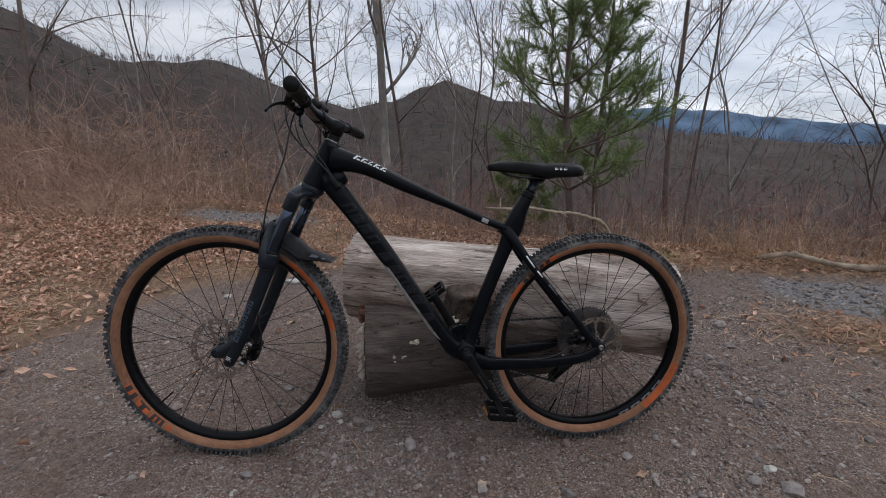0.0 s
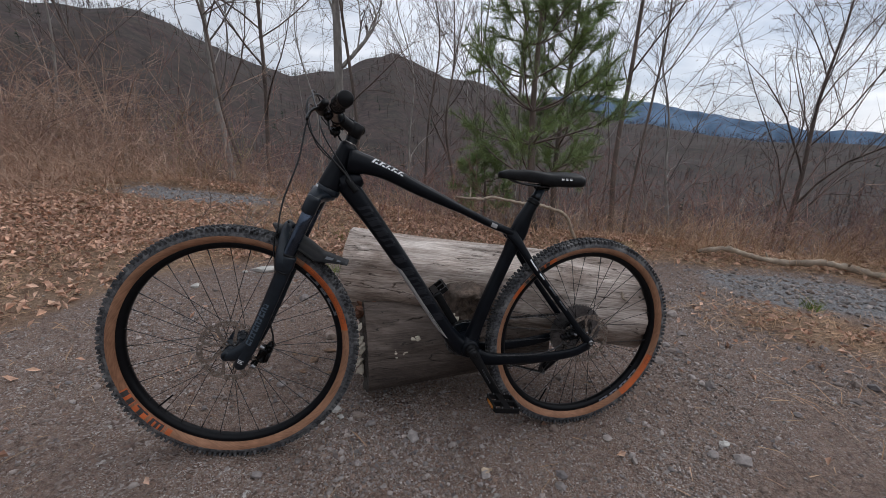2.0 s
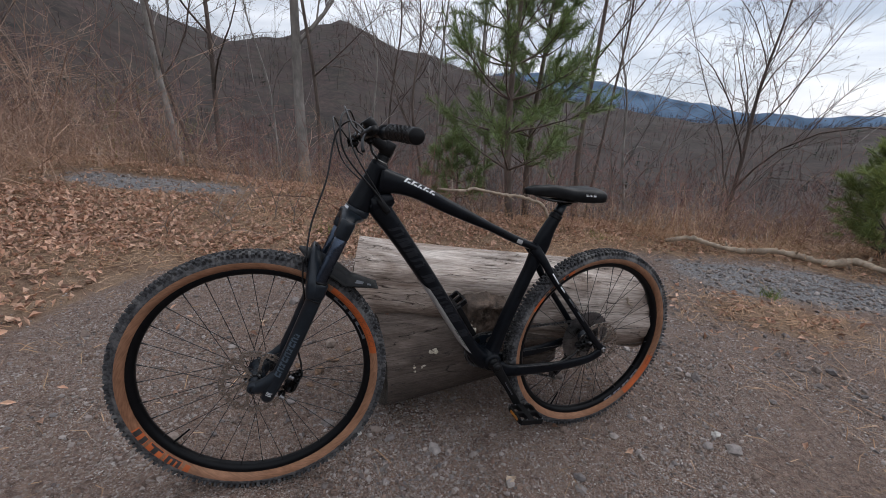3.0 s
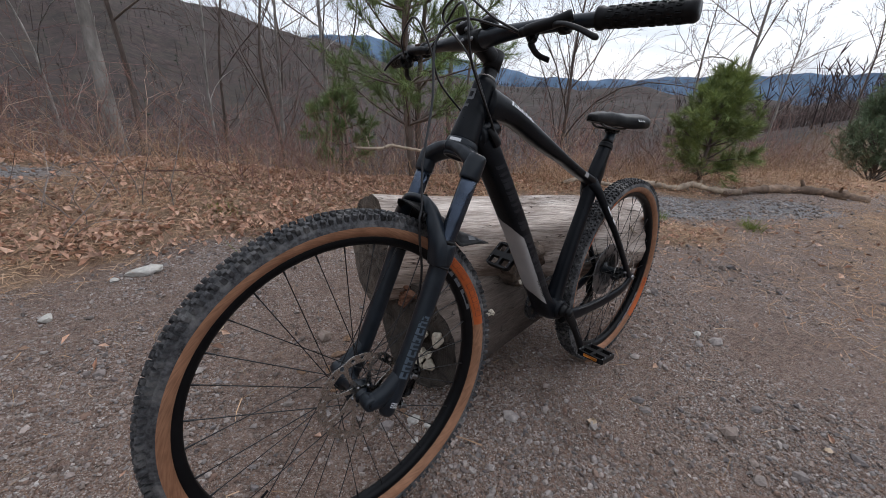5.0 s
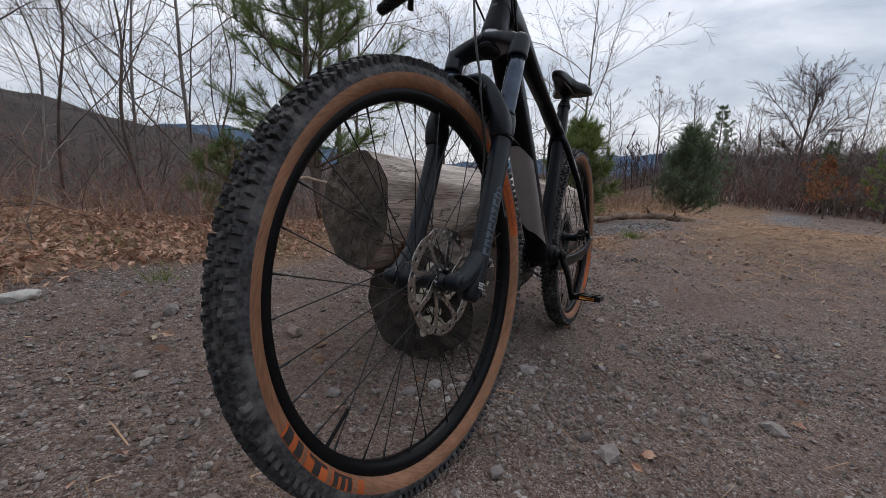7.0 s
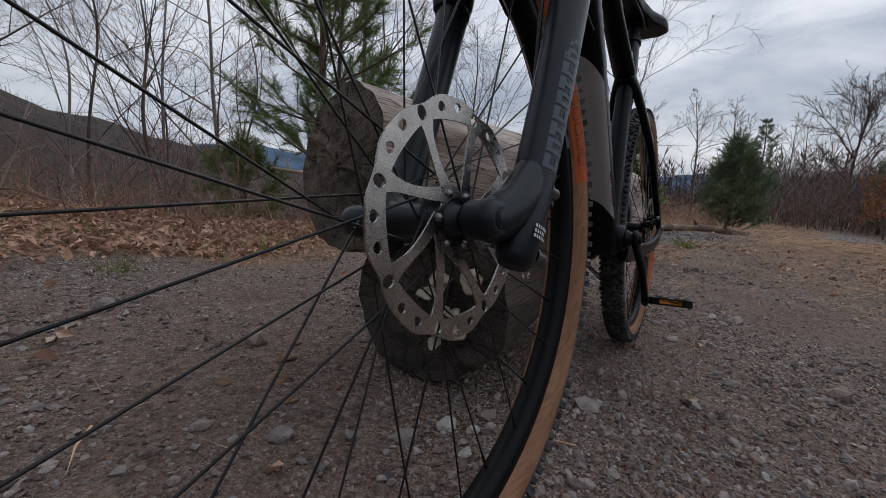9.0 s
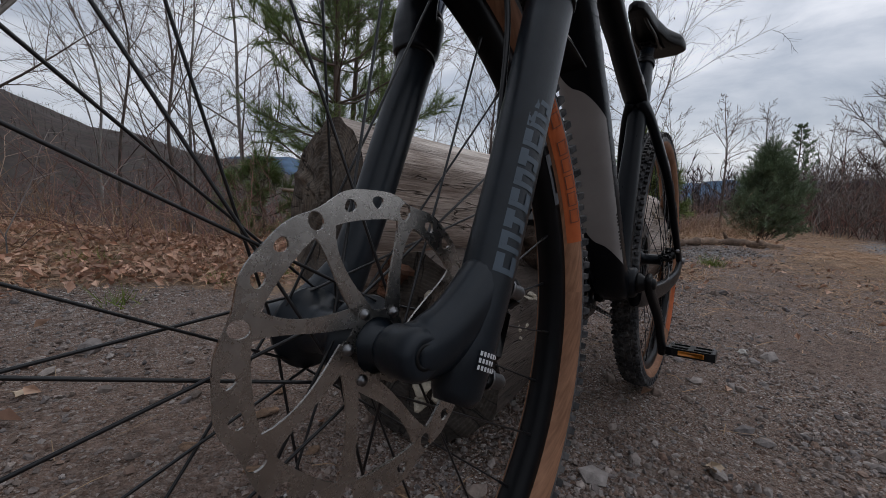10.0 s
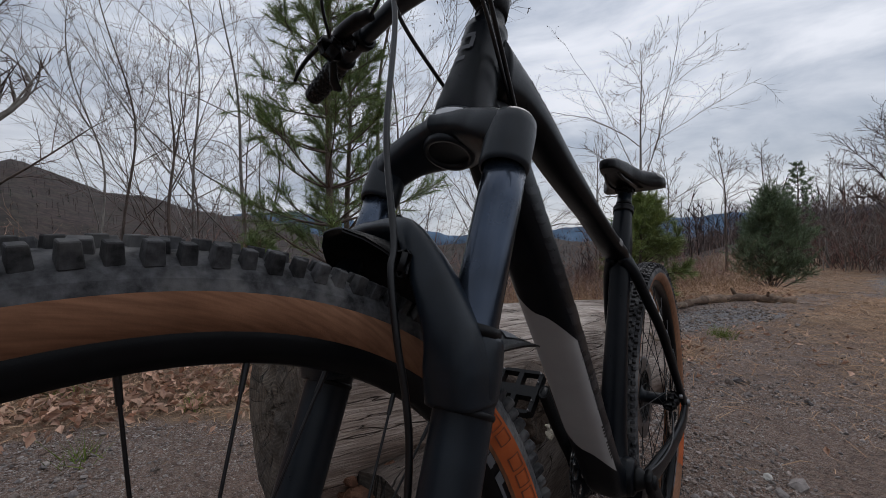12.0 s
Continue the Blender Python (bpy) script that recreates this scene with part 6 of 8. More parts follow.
cassette = part("cassette", join(*[cog(0.022 + i * 0.0073 + i * i * 0.00002, 11 + int(i * 3.4), -0.062 + i * 0.0034, 0.0018, 0.014 + i * 0.0052) for i in range(12)]), DARK_STEEL, rear_wheel, "dark steel sprocket cluster", smooth=False)
part("chainring", moved(cog(0.064, 32, -0.050, 0.003, 0.024), Matrix.Translation(BB)), FORK_BLACK, cranks, "black chainring", smooth=False)
jock_y = -0.050
J1, J2 = np.array([0.040, jock_y, -0.112]), np.array([0.098, jock_y, -0.165])
mech = part("rear_derailleur", join(block(0.030, 0.022, 0.046, 0.3, center=(-0.006, -0.078, -0.030)), sweep(curve_through([(-0.008, -0.082, -0.045), (0.014, -0.075, -0.078), (0.036, -0.062, -0.108)], 5), 0.012, 0.014, sides=12), sweep([J1 + np.array([0, 0.009, 0]), J2 + np.array([0, 0.009, 0])], 0.002, 0.013, sides=10), sweep([J1 - np.array([0, 0.009, 0]), J2 - np.array([0, 0.009, 0])], 0.002, 0.013, sides=10)), PLASTIC, bike, "black rear derailleur")
for j in (J1, J2):
    part("jockey_wheel", moved(cog(0.019, 12, 0, 0.004, 0.004), Matrix.Translation(j)), SPOKE, mech, smooth=False)


def chain_mesh():
    top = [(BB[0] + 0.015, -0.050, BB[2] + 0.064), (0.22, -0.051, 0.050), (0.006, -0.052, 0.058)]
    back = [(0.058 * math.cos(t), -0.052, 0.058 * math.sin(t)) for t in np.linspace(radians(100), radians(255), 12)]
    low = [(J1[0] - 0.012, jock_y, J1[2] + 0.020), (J1[0] + 0.019, jock_y, J1[2] - 0.005), (J2[0] - 0.015, jock_y, J2[2] + 0.012), (J2[0], jock_y, J2[2] - 0.019), (0.12, -0.050, -0.178), (BB[0] - 0.02, -0.050, BB[2] - 0.063)]
    ring = [(BB[0] + 0.065 * math.cos(t), -0.050, BB[2] + 0.065 * math.sin(t)) for t in np.linspace(radians(-100), radians(75), 12)]
    path = curve_through(top + back + low + ring + top[:1], 8)
    cum = np.concatenate([[0], np.cumsum(np.linalg.norm(np.diff(path, axis=0), axis=1))])
    n = int(cum[-1] / 0.0127)
    s = np.linspace(0, cum[-1], n, endpoint=False)
    p = np.stack([np.interp(s, cum, path[:, c]) for c in range(3)], -1)
    links = []
    for i in range(n):
        a, b = p[i], p[(i + 1) % n]
        d = unit(b - a)
        w = 0.0032 if i % 2 else 0.0020
        mm = Matrix((Vector(d), Vector((0, 1, 0)), Vector(np.cross(d, [0, 1, 0])))).transposed().to_4x4()
        for sy in (1, -1):
            links.append(moved(block(0.0155, 0.0011, 0.0078, 0.1), Matrix.Translation(Vector((a + b) / 2) + Vector((0, sy * w, 0))) @ mm))
    return join(*links)


part("chain", chain_mesh(), DARK_STEEL, bike, "dark steel chain")

# ---- trees and brush ----


def spikes(a, b, r):
    """Straight tapering twigs from a to b, each a three-sided point."""
    a, b = np.asarray(a, dtype=float), np.asarray(b, dtype=float)
    d = unit(b - a)
    u = unit(np.cross(d, np.where(np.abs(d[:, 2:3]) < 0.9, [[0.0, 0.0, 1.0]], [[1.0, 0.0, 0.0]])))
    w = np.cross(d, u)
    r = np.asarray(r, dtype=float).reshape(-1, 1)
    v = np.stack([a + u * r, a + (w * 0.87 - u * 0.5) * r, a - (w * 0.87 + u * 0.5) * r, b], 1).reshape(-1, 3)
    i = np.arange(len(a))[:, None] * 4
    return v, [np.concatenate([i + np.array([q]) for q in ([0, 1, 3], [1, 2, 3], [2, 0, 3])])]


def grow(seed, h, r, spread=0.5, first=0.25, limbs=14, subs=9, twigs=8, lean=(0.0, 0.0), up=0.5, wobble=0.04, fork=0.0):
    """The rods of a bare tree from the origin: (trunk path, trunk radii, limb rods, twig rods)."""
    g = np.random.default_rng(seed)
    n = 14
    s = np.linspace(0, 1, n)
    ph = g.uniform(0, 6.28, 4)
    off = np.stack([np.sin(s * 5.2 + ph[0]) - np.sin(ph[0]) + 0.4 * np.sin(s * 13 + ph[1]), np.sin(s * 4.4 + ph[2]) - np.sin(ph[2]) + 0.4 * np.sin(s * 11 + ph[3])], -1) * s[:, None] ** 0.6
    trunk = np.stack([lean[0] * s * h + off[:, 0] * h * wobble * 0.55, lean[1] * s * h + off[:, 1] * h * wobble * 0.55, s * h - 0.05], -1)
    radii = r * (1 - 0.9 * s ** 0.85) * (1 + 0.35 * np.exp(-s * 22))
    limb, twig, tips = [], [], []

    def line(p, d, ln, k, bend, store, r0, r1, crook=0.10):
        """A gently curving shoot with small kinks."""
        curve = g.normal(0, 0.10, 3) + np.array([0, 0, bend])
        pts, dirs = [p], []
        for i in range(k):
            d = unit(d + curve + g.normal(0, crook, 3))
            dirs.append(d)
            pts.append(pts[-1] + d * ln / k)
        rr = np.linspace(r0, r1, k + 1)
        for i in range(k):
            store.append((pts[i], pts[i + 1], rr[i], rr[i + 1]))
        return pts, dirs

    def along(pts, q):
        k = len(pts) - 1
        i = min(int(q * k), k - 1)
        return pts[i] + (pts[i + 1] - pts[i]) * (q * k - i)

    def side_of(d, angle):
        w = g.normal(0, 1, 3)
        w = unit(w - d * (w @ d))
        return unit(d * math.cos(angle) + w * math.sin(angle))

    for i in range(limbs):
        f = first + (0.98 - first) * ((i + g.random() * 0.9) / limbs) ** 0.9
        p = np.array([np.interp(f, s, trunk[:, c]) for c in range(3)])
        a = i * 2.4 + g.normal(0, 0.6)
        d = unit(np.array([math.cos(a), math.sin(a), up + 0.55 * f + g.normal(0, 0.2)]))
        rel = (f - first) / (1 - first)
        ln = h * spread * (0.55 + 0.75 * math.sin(math.pi * min(1.0, 0.25 + rel * 0.8)) - 0.35 * rel) * g.uniform(0.55, 1.15)
        lr = np.interp(f, s, radii) * g.uniform(0.28, 0.6)
        pts, dirs = line(p, d, ln, 7, 0.035, limb, lr, max(lr * 0.15, 0.0022))
        for j in range(subs):
            q = 0.14 + 0.84 * (j + g.random()) / subs
            d2 = side_of(dirs[min(int(q * 7), 6)], g.uniform(0.45, 0.95))
            l2 = ln * (0.52 - 0.34 * q) * g.uniform(0.6, 1.25)
            r2 = max(lr * (1 - 0.85 * q) * 0.5, 0.0026)
            p2, e2 = line(along(pts, q), d2, l2, 3, 0.05, limb if r2 > 0.007 else twig, r2, 0.0016, 0.14)
            for m in range(twigs):
                q2 = 0.15 + 0.85 * (m + g.random()) / twigs
                d3 = side_of(e2[min(int(q2 * 3), 2)], g.uniform(0.4, 0.9))
                p3 = along(p2, q2)
                tips.append((p3, p3 + unit(d3 + np.array([0, 0, 0.12])) * l2 * (0.62 - 0.36 * q2) * g.uniform(0.5, 1.2), max(r2 * 0.55, 0.0023)))
    return trunk, radii, limb, twig, tips


def rods_of(store, sides, thicker=1.0):
    a, b, ra, rb = (np.array(v) for v in zip(*store))
    return rods(a, b, np.array(ra) * thicker, np.array(rb) * thicker, sides)


def stand(x, y, sink=0.05):
    return Matrix.Translation((x, y, float(height(x, y)) - sink))


def bare_tree(label, x, y, seed, h, r, bark=BARK_GREY, twig_mat=DARK_TWIG, pods=0, group="bare trees on the slope", thick=1.12, **how):
    trunk, radii, limb, twig, tips = grow(seed, h, r * 0.8, **how)
    ob = thing("bare_tree", label, "tree", group, stand(x, y))
    part("trunk", join(sweep(curve_through(trunk, 3), np.interp(np.linspace(0, 1, 40), np.linspace(0, 1, 14), radii), side=(1, 0, 0), sides=14), rods_of(limb, 5)), bark, ob)
    a, b, ra = zip(*tips)
    part("crown", join(rods_of(twig, 3, thick), spikes(a, b, np.array(ra) * thick)), twig_mat, ob, "fine leafless twigs")
    if pods:
        g = np.random.default_rng(seed + 5)
        pick = g.choice(len(tips), pods)
        hang = np.array([tips[i][1] for i in pick]) + g.normal(0, 0.02, (pods, 3))
        ends = hang + g.normal(0, 0.014, (pods, 3)) - [0, 0, 0.014]
        part("withered_leaves", rods(hang, ends, 0.010, 0.003, 4), BARK_BROWN, ob, "small withered leaf clusters")
    return ob


bare_tree("tall pale-grey bare tree with a straight trunk", -1.30, 8.3, 11, 11.5, 0.125, first=0.22, limbs=20, spread=0.30, lean=(0.012, 0), subs=10)
bare_tree("slender dark bare tree beside a pale trunk", -1.02, 8.2, 12, 9.5, 0.05, BARK_BROWN, first=0.2, limbs=14, lean=(0.03, 0.02), spread=0.28)
bare_tree("tall grey bare tree on the slope", 2.9, 11.4, 13, 10.0, 0.095, first=0.18, limbs=18, spread=0.45)
bare_tree("thin bare tree in brush", 2.0, 12.2, 14, 8.5, 0.05, BARK_BROWN, first=0.1, limbs=16, spread=0.42)
bare_tree("slim bare tree behind a pine", 1.6, 10.6, 15, 9.0, 0.055, first=0.2, limbs=16, spread=0.42)
bare_tree("curved bare tree hung with withered leaf clusters", 3.15, 6.15, 16, 6.8, 0.062, BARK_BROWN, pods=420, first=0.24, limbs=13, spread=0.46, lean=(0.01, 0), wobble=0.06, up=0.75, subs=11, thick=1.1)
bare_tree("second curved bare tree with withered leaf clusters", 3.45, 6.4, 17, 6.4, 0.036, BARK_BROWN, pods=260, first=0.3, limbs=11, spread=0.44, lean=(0.05, 0), subs=10)
bare_tree("spreading low-forked bare tree", 8.4, 8.2, 18, 6.4, 0.085, BARK_BROWN, DARK_TWIG, pods=160, first=0.06, limbs=17, spread=0.62, up=1.3, subs=12, twigs=9, thick=1.0)
bare_tree("slender bare tree behind a young pine", 8.6, 4.3, 19, 5.4, 0.06, BARK_GREY, DARK_TWIG, pods=60, first=0.28, limbs=15, spread=0.46)
bare_tree("thin bare tree over brambles", -8.2, 6.9, 20, 7.5, 0.075, BARK_BROWN, first=0.3, limbs=12, spread=0.4, lean=(-0.03, 0))
bare_tree("thin forked bare tree over brambles", -6.6, 6.6, 21, 7.0, 0.06, BARK_BROWN, first=0.2, limbs=13, spread=0.42, lean=(0.04, 0))
bare_tree("grey bare tree on the slope", -3.95, 9.8, 22, 9.0, 0.09, first=0.22, limbs=16, spread=0.45, lean=(0.01, 0))
bare_tree("dark bare tree on the slope", -3.35, 10.6, 23, 9.5, 0.085, BARK_BROWN, first=0.2, limbs=16, spread=0.45)
bare_tree("crooked dark sapling on the slope", -3.1, 8.4, 24, 7.5, 0.05, BARK_BROWN, first=0.2, limbs=12, spread=0.36, lean=(-0.04, 0), wobble=0.09)
bare_tree("round-crowned bare tree at the clearing's far end", 26.0, -0.3, 25, 6.4, 0.13, BARK_BROWN, DARK_TWIG, first=0.25, limbs=22, spread=0.46, up=0.9, subs=14, twigs=10, thick=2.6)
for i, (x, y, h) in enumerate([(24, 3.5, 5.0), (22, 1.8, 4.6), (26, 1.2, 5.4), (29, -3.8, 6.6), (27, -5.4, 7.0), (24, -4.6, 6.0), (31, -8.2, 7.4), (21, -6.8, 5.4), (16.5, 4.2, 4.8), (13.5, 5.2, 4.6), (19.5, 3.4, 5.0), (11.0, 6.4, 5.0), (22, -8.5, 7.0), (25, -7.2, 8.0), (28, -10.5, 9.0), (23.5, -11, 7.5), (24.5, -2.4, 6.4)]):
    bare_tree("slim bare tree in the treeline", x, y, 40 + i, h, 0.045 + 0.008 * (i % 3), (BARK_BROWN, BARK_GREY)[i % 2], DARK_TWIG, group="treeline of the clearing", first=0.15, limbs=13, subs=8, twigs=7, spread=0.36, up=1.1, thick=1.9)
for i, (x, y, h) in enumerate([(-5.2, 8.2, 6.5), (-2.2, 11.5, 8.0), (0.3, 10.2, 7.5), (4.6, 10.0, 7.0), (6.0, 12.5, 7.5), (5.2, 7.8, 5.2), (7.0, 7.2, 4.6), (-7.0, 9.5, 8.0), (0.8, 7.4, 4.4), (-0.1, 8.2, 5.0), (2.3, 8.6, 5.5)]):
    bare_tree("thin leafless sapling on the slope", x, y, 70 + i, h, 0.035 + 0.006 * (i % 3), (BARK_BROWN, BARK_GREY)[i % 2], DARK_TWIG, first=0.12, limbs=13, subs=9, twigs=7, spread=0.46, up=1.1, wobble=0.07)


def needles(base, tips, n, length, g, width=0.0011, open_=0.75):
    """Tufts of needles round short shoots from base to tips; one thin triangle each."""
    m = len(base)
    f = g.random((m, n, 1))
    root = base[:, None] + (tips - base)[:, None] * f
    d = unit(unit(tips - base)[:, None] * g.uniform(0.35, 1.0, (m, n, 1)) + g.normal(0, open_ * 0.5, (m, n, 3)))
    end = root + d * length * g.uniform(0.7, 1.15, (m, n, 1))
    side = unit(np.cross(d, g.normal(0, 1, (m, n, 3)))) * width
    v = np.stack([root - side, root + side, end], 2).reshape(-1, 3)
    return v, [np.arange(len(v)).reshape(-1, 3)]


def conifer(name, label, x, y, seed, h, r, width, first, whorls, per, tuft, length, mat, bark=BARK_BROWN, rise=0.35, shoot=0.09, dens=9, lean=(0, 0), needle_w=0.0011, group="", power=0.75):
    g = np.random.default_rng(seed)
    ob = thing(name, label, "tree", group, stand(x, y))
    s = np.linspace(0, 1, 12)
    trunk = np.stack([lean[0] * h * s + 0.02 * h * np.sin(s * 4 + seed), lean[1] * h * s + 0.012 * h * np.sin(s * 6), s * h], -1)
    wood, b0, b1 = [], [], []
    for i in range(whorls):
        f = first + (0.98 - first) * (i / (whorls - 1)) ** 0.9
        p = np.array([np.interp(f, s, trunk[:, c]) for c in range(3)])
        prof = width * (1.0 - f) ** power / (1 - first) ** power * (0.55 + 0.45 * min(1, (f - first) / 0.12 + 0.3)) + 0.05 * h * 0.3
        for j in range(per):
            a = 2 * math.pi * (j + g.uniform(-0.25, 0.25)) / per + i * 1.1
            ln = prof * g.uniform(0.6, 1.12)
            d = np.array([math.cos(a), math.sin(a), rise * g.uniform(0.2, 1.5)])
            pts = [p]
            k = 6
            for q in range(k):
                d = unit(d + np.array([0, 0, 0.09]) + g.normal(0, 0.07, 3))
                pts.append(pts[-1] + d * ln / k)
            rr = np.linspace(r * 0.28 * (1 - f) + 0.004, 0.0025, k + 1)
            for q in range(k):
                wood.append((pts[q], pts[q + 1], rr[q], rr[q + 1]))
            for q in range(int(dens * (0.4 + ln / max(width, 0.01)))):
                u = g.uniform(0.25, 1.0) ** 0.7
                kk = min(int(u * k), k - 1)
                base = pts[kk] + (pts[kk + 1] - pts[kk]) * (u * k - kk)
                out = unit(unit(pts[kk + 1] - pts[kk]) + g.normal(0, 0.6, 3) + np.array([0, 0, 0.25]))
                ex = base + out * shoot * g.uniform(0.6, 2.2) * (1.15 - 0.5 * u)
                wood.append((base, ex, 0.003, 0.002))
                b0.append(ex - out * shoot * 0.9)
                b1.append(ex)
            b0.append(pts[-2])
            b1.append(pts[-1])
    top = trunk[-1]
    b0.append(top - [0, 0, shoot])
    b1.append(top + [0, 0, shoot * 0.4])
    part("trunk", join(sweep(trunk, r * (1 - 0.85 * s), side=(1, 0, 0), sides=12), rods_of(wood, 5)), bark, ob)
    part("crown", needles(np.array(b0), np.array(b1), tuft, length, g, needle_w), mat, ob, "tufts of green needles")
    return ob


conifer("pine_tree", "young green pine with long needles and open whorls", 1.16, 4.02, 3, 3.2, 0.042, 1.10, 0.18, 10, 6, 66, 0.090, NEEDLE, rise=0.30, dens=13, shoot=0.15, needle_w=0.0017)
conifer("pine_tree", "slender second green pine close behind another", 1.62, 4.55, 4, 3.1, 0.040, 0.78, 0.22, 10, 5, 66, 0.088, NEEDLE, rise=0.5, dens=12, shoot=0.15, needle_w=0.0017)
conifer("pine_tree", "small bushy green pine in brush", 0.85, 5.1, 6, 0.95, 0.02, 0.62, 0.25, 5, 6, 60, 0.09, NEEDLE, rise=0.2, dens=11, needle_w=0.0018)
conifer("pine_tree", "small bushy yellow-green pine at the clearing's edge", 4.25, 2.72, 5, 1.15, 0.025, 0.62, 0.10, 8, 6, 60, 0.10, NEEDLE_YELLOW, rise=0.5, dens=14, shoot=0.12, needle_w=0.0026)
conifer("pine_tree", "dense bushy dark-green young pine at the clearing's edge", 9.4, 2.14, 8, 1.85, 0.05, 1.02, 0.02, 14, 9, 50, 0.10, NEEDLE_DARK, rise=0.6, dens=10, shoot=0.20, needle_w=0.0034, power=1.0)
conifer("fir_tree", "thin dark conifer in the treeline", 17.5, 2.35, 9, 3.7, 0.05, 0.85, 0.2, 13, 6, 40, 0.09, NEEDLE_DARK, rise=0.3, dens=7, needle_w=0.004)
conifer("pine_tree", "young pine in the treeline", 22.5, -1.2, 10, 2.9, 0.05, 1.1, 0.1, 9, 6, 36, 0.11, NEEDLE_DARK, rise=0.5, dens=9, needle_w=0.005)
conifer("pine_tree", "yellow-green young pine in the treeline", 19.6, -2.7, 15, 3.2, 0.06, 1.25, 0.1, 10, 6, 36, 0.11, NEEDLE_YELLOW, rise=0.5, dens=10, needle_w=0.005)
conifer("pine_tree", "broad dark pine in the treeline", 27.0, -8.6, 16, 5.6, 0.08, 1.9, 0.15, 11, 6, 36, 0.13, NEEDLE_DARK, rise=0.4, dens=10, needle_w=0.007)


def thicket(name, label, n, where, hmin, hmax, mat, seed, lean=0.25, side=6, r=0.004, arch=0.0, category="brush", fine=2, crook=0.16):
    """Many thin crooked stems with two orders of side twigs, as one object. where(g, n) gives places."""
    g = np.random.default_rng(seed)
    xy = where(g, n)
    s_, slag, f_ = zones(xy[:, 0], xy[:, 1])
    xy = xy[slag < 0.35]
    n = len(xy)
    p = np.stack([xy[:, 0], xy[:, 1], height(xy[:, 0], xy[:, 1]) - 0.03], -1)
    hh = g.uniform(hmin, hmax, n) * g.uniform(0.5, 1.0, n)
    d = unit(np.concatenate([g.normal(0, lean, (n, 2)), np.ones((n, 1))], 1))
    a, b, ra, rb, sa, sb, sr = [], [], [], [], [], [], []

    def shoots(p, d, ln, rad, k, crook, bend, droop):
        pts, dirs = [p], []
        curve = g.normal(0, 0.11, (len(p), 3)) + bend
        for i in range(k):
            d = unit(d + curve + g.normal(0, crook, (len(p), 3)) - np.array([0, 0, 1.0]) * droop[:, None] * i)
            dirs.append(d)
            pts.append(pts[-1] + d * (ln / k)[:, None])
            a.append(pts[-2]), b.append(pts[-1])
            ra.append(rad * (1 - i / k * 0.75)), rb.append(rad * (1 - (i + 1) / k * 0.75))
        return np.stack(pts), np.stack(dirs)

    def start(pts, dirs, q):
        k = len(dirs)
        i = np.minimum((q * k).astype(int), k - 1)
        w = np.arange(len(q))
        return pts[i, w] + (pts[i + 1, w] - pts[i, w]) * (q * k - i)[:, None], dirs[i, w]

    rad = r * (0.5 + hh / hmax)
    sway = unit(np.concatenate([g.normal(0, 1, (n, 2)), np.zeros((n, 1))], 1)) * (arch * g.uniform(0.3, 1.6, n))[:, None]
    pts, dirs = shoots(p, d, hh, rad, 5, crook, sway, np.linalg.norm(sway, axis=1) * 0.5)
    none = np.zeros(n)
    for j in range(side):
        base, dr = start(pts, dirs, np.clip(0.12 + 0.86 * (j + g.random(n)) / side, 0, 0.99))
        out = unit(dr + g.normal(0, 0.5, (n, 3)) + [0, 0, 0.1])
        ln = hh * g.uniform(0.14, 0.42, n) * (1.15 - 0.6 * j / side)
        p2, e2 = shoots(base, out, ln, np.maximum(rad * 0.5, r * 0.28), 2, crook, np.array([0, 0, 0.03]), none)
        for m in range(fine):
            base, dr = start(p2, e2, g.uniform(0.15, 0.95, n))
            sa.append(base), sr.append(np.maximum(rad * 0.36, r * 0.26))
            sb.append(base + unit(dr + g.normal(0, 0.5, (n, 3)) + [0, 0, 0.1]) * (ln * g.uniform(0.25, 0.65, n))[:, None])
    v = rods(np.vstack(a), np.vstack(b), np.concatenate(ra), np.concatenate(rb), 3)
    if fine:
        v = join(v, spikes(np.vstack(sa), np.vstack(sb), np.concatenate(sr)))
    return tagged(new(name, mesh_from(name, *v, mat, smooth=False)), label, category, kind="stuff")


def beyond_edge(x0, x1, s0, s1, power=1.0):
    def where(g, n):
        x = g.uniform(x0, x1, n)
        s = s0 + (s1 - s0) * g.random(n) ** power
        return np.stack([x, np.interp(x, EDGE_X, EDGE_Y) + s], -1)
    return where


def in_box(x0, x1, y0, y1):
    return lambda g, n: np.stack([g.uniform(x0, x1, n), g.uniform(y0, y1, n)], -1)


def bank(x0, x1, y0, y1):
    """Places in humps on the bank."""
    def where(g, n):
        c = np.stack([g.uniform(x0, x1, 26), g.uniform(y0, y1, 26)], -1)
        return c[g.integers(0, 26, n)] + g.normal(0, 0.28, (n, 2))
    return where


thicket("brushwood", "reddish leafless brush on the slope below the edge", 430, beyond_edge(-9, 10, 0.15, 3.0), 0.6, 1.5, TWIG, 101, r=0.0032, lean=0.4, crook=0.2)
thicket("brushwood", "reddish leafless saplings on the slope", 250, beyond_edge(-13, 16, 1.5, 8.0), 1.0, 2.6, TWIG, 102, r=0.0050, side=8, lean=0.28)
thicket("brushwood", "grey leafless saplings on the slope", 90, beyond_edge(-14, 18, 1.0, 9.0), 1.2, 2.6, TWIG_GREY, 103, r=0.0052, side=9, lean=0.22)
thicket("brushwood", "mixed bare saplings down the slope", 420, beyond_edge(-30, 26, 8, 40), 2.0, 4.5, TWIG, 104, r=0.010, side=8, fine=1)
thicket("brushwood", "pale-barked bare saplings down the slope", 40, beyond_edge(-20, 22, 6, 30), 2.5, 4.6, BARK_GREY, 114, r=0.013, side=9, fine=1, lean=0.12)
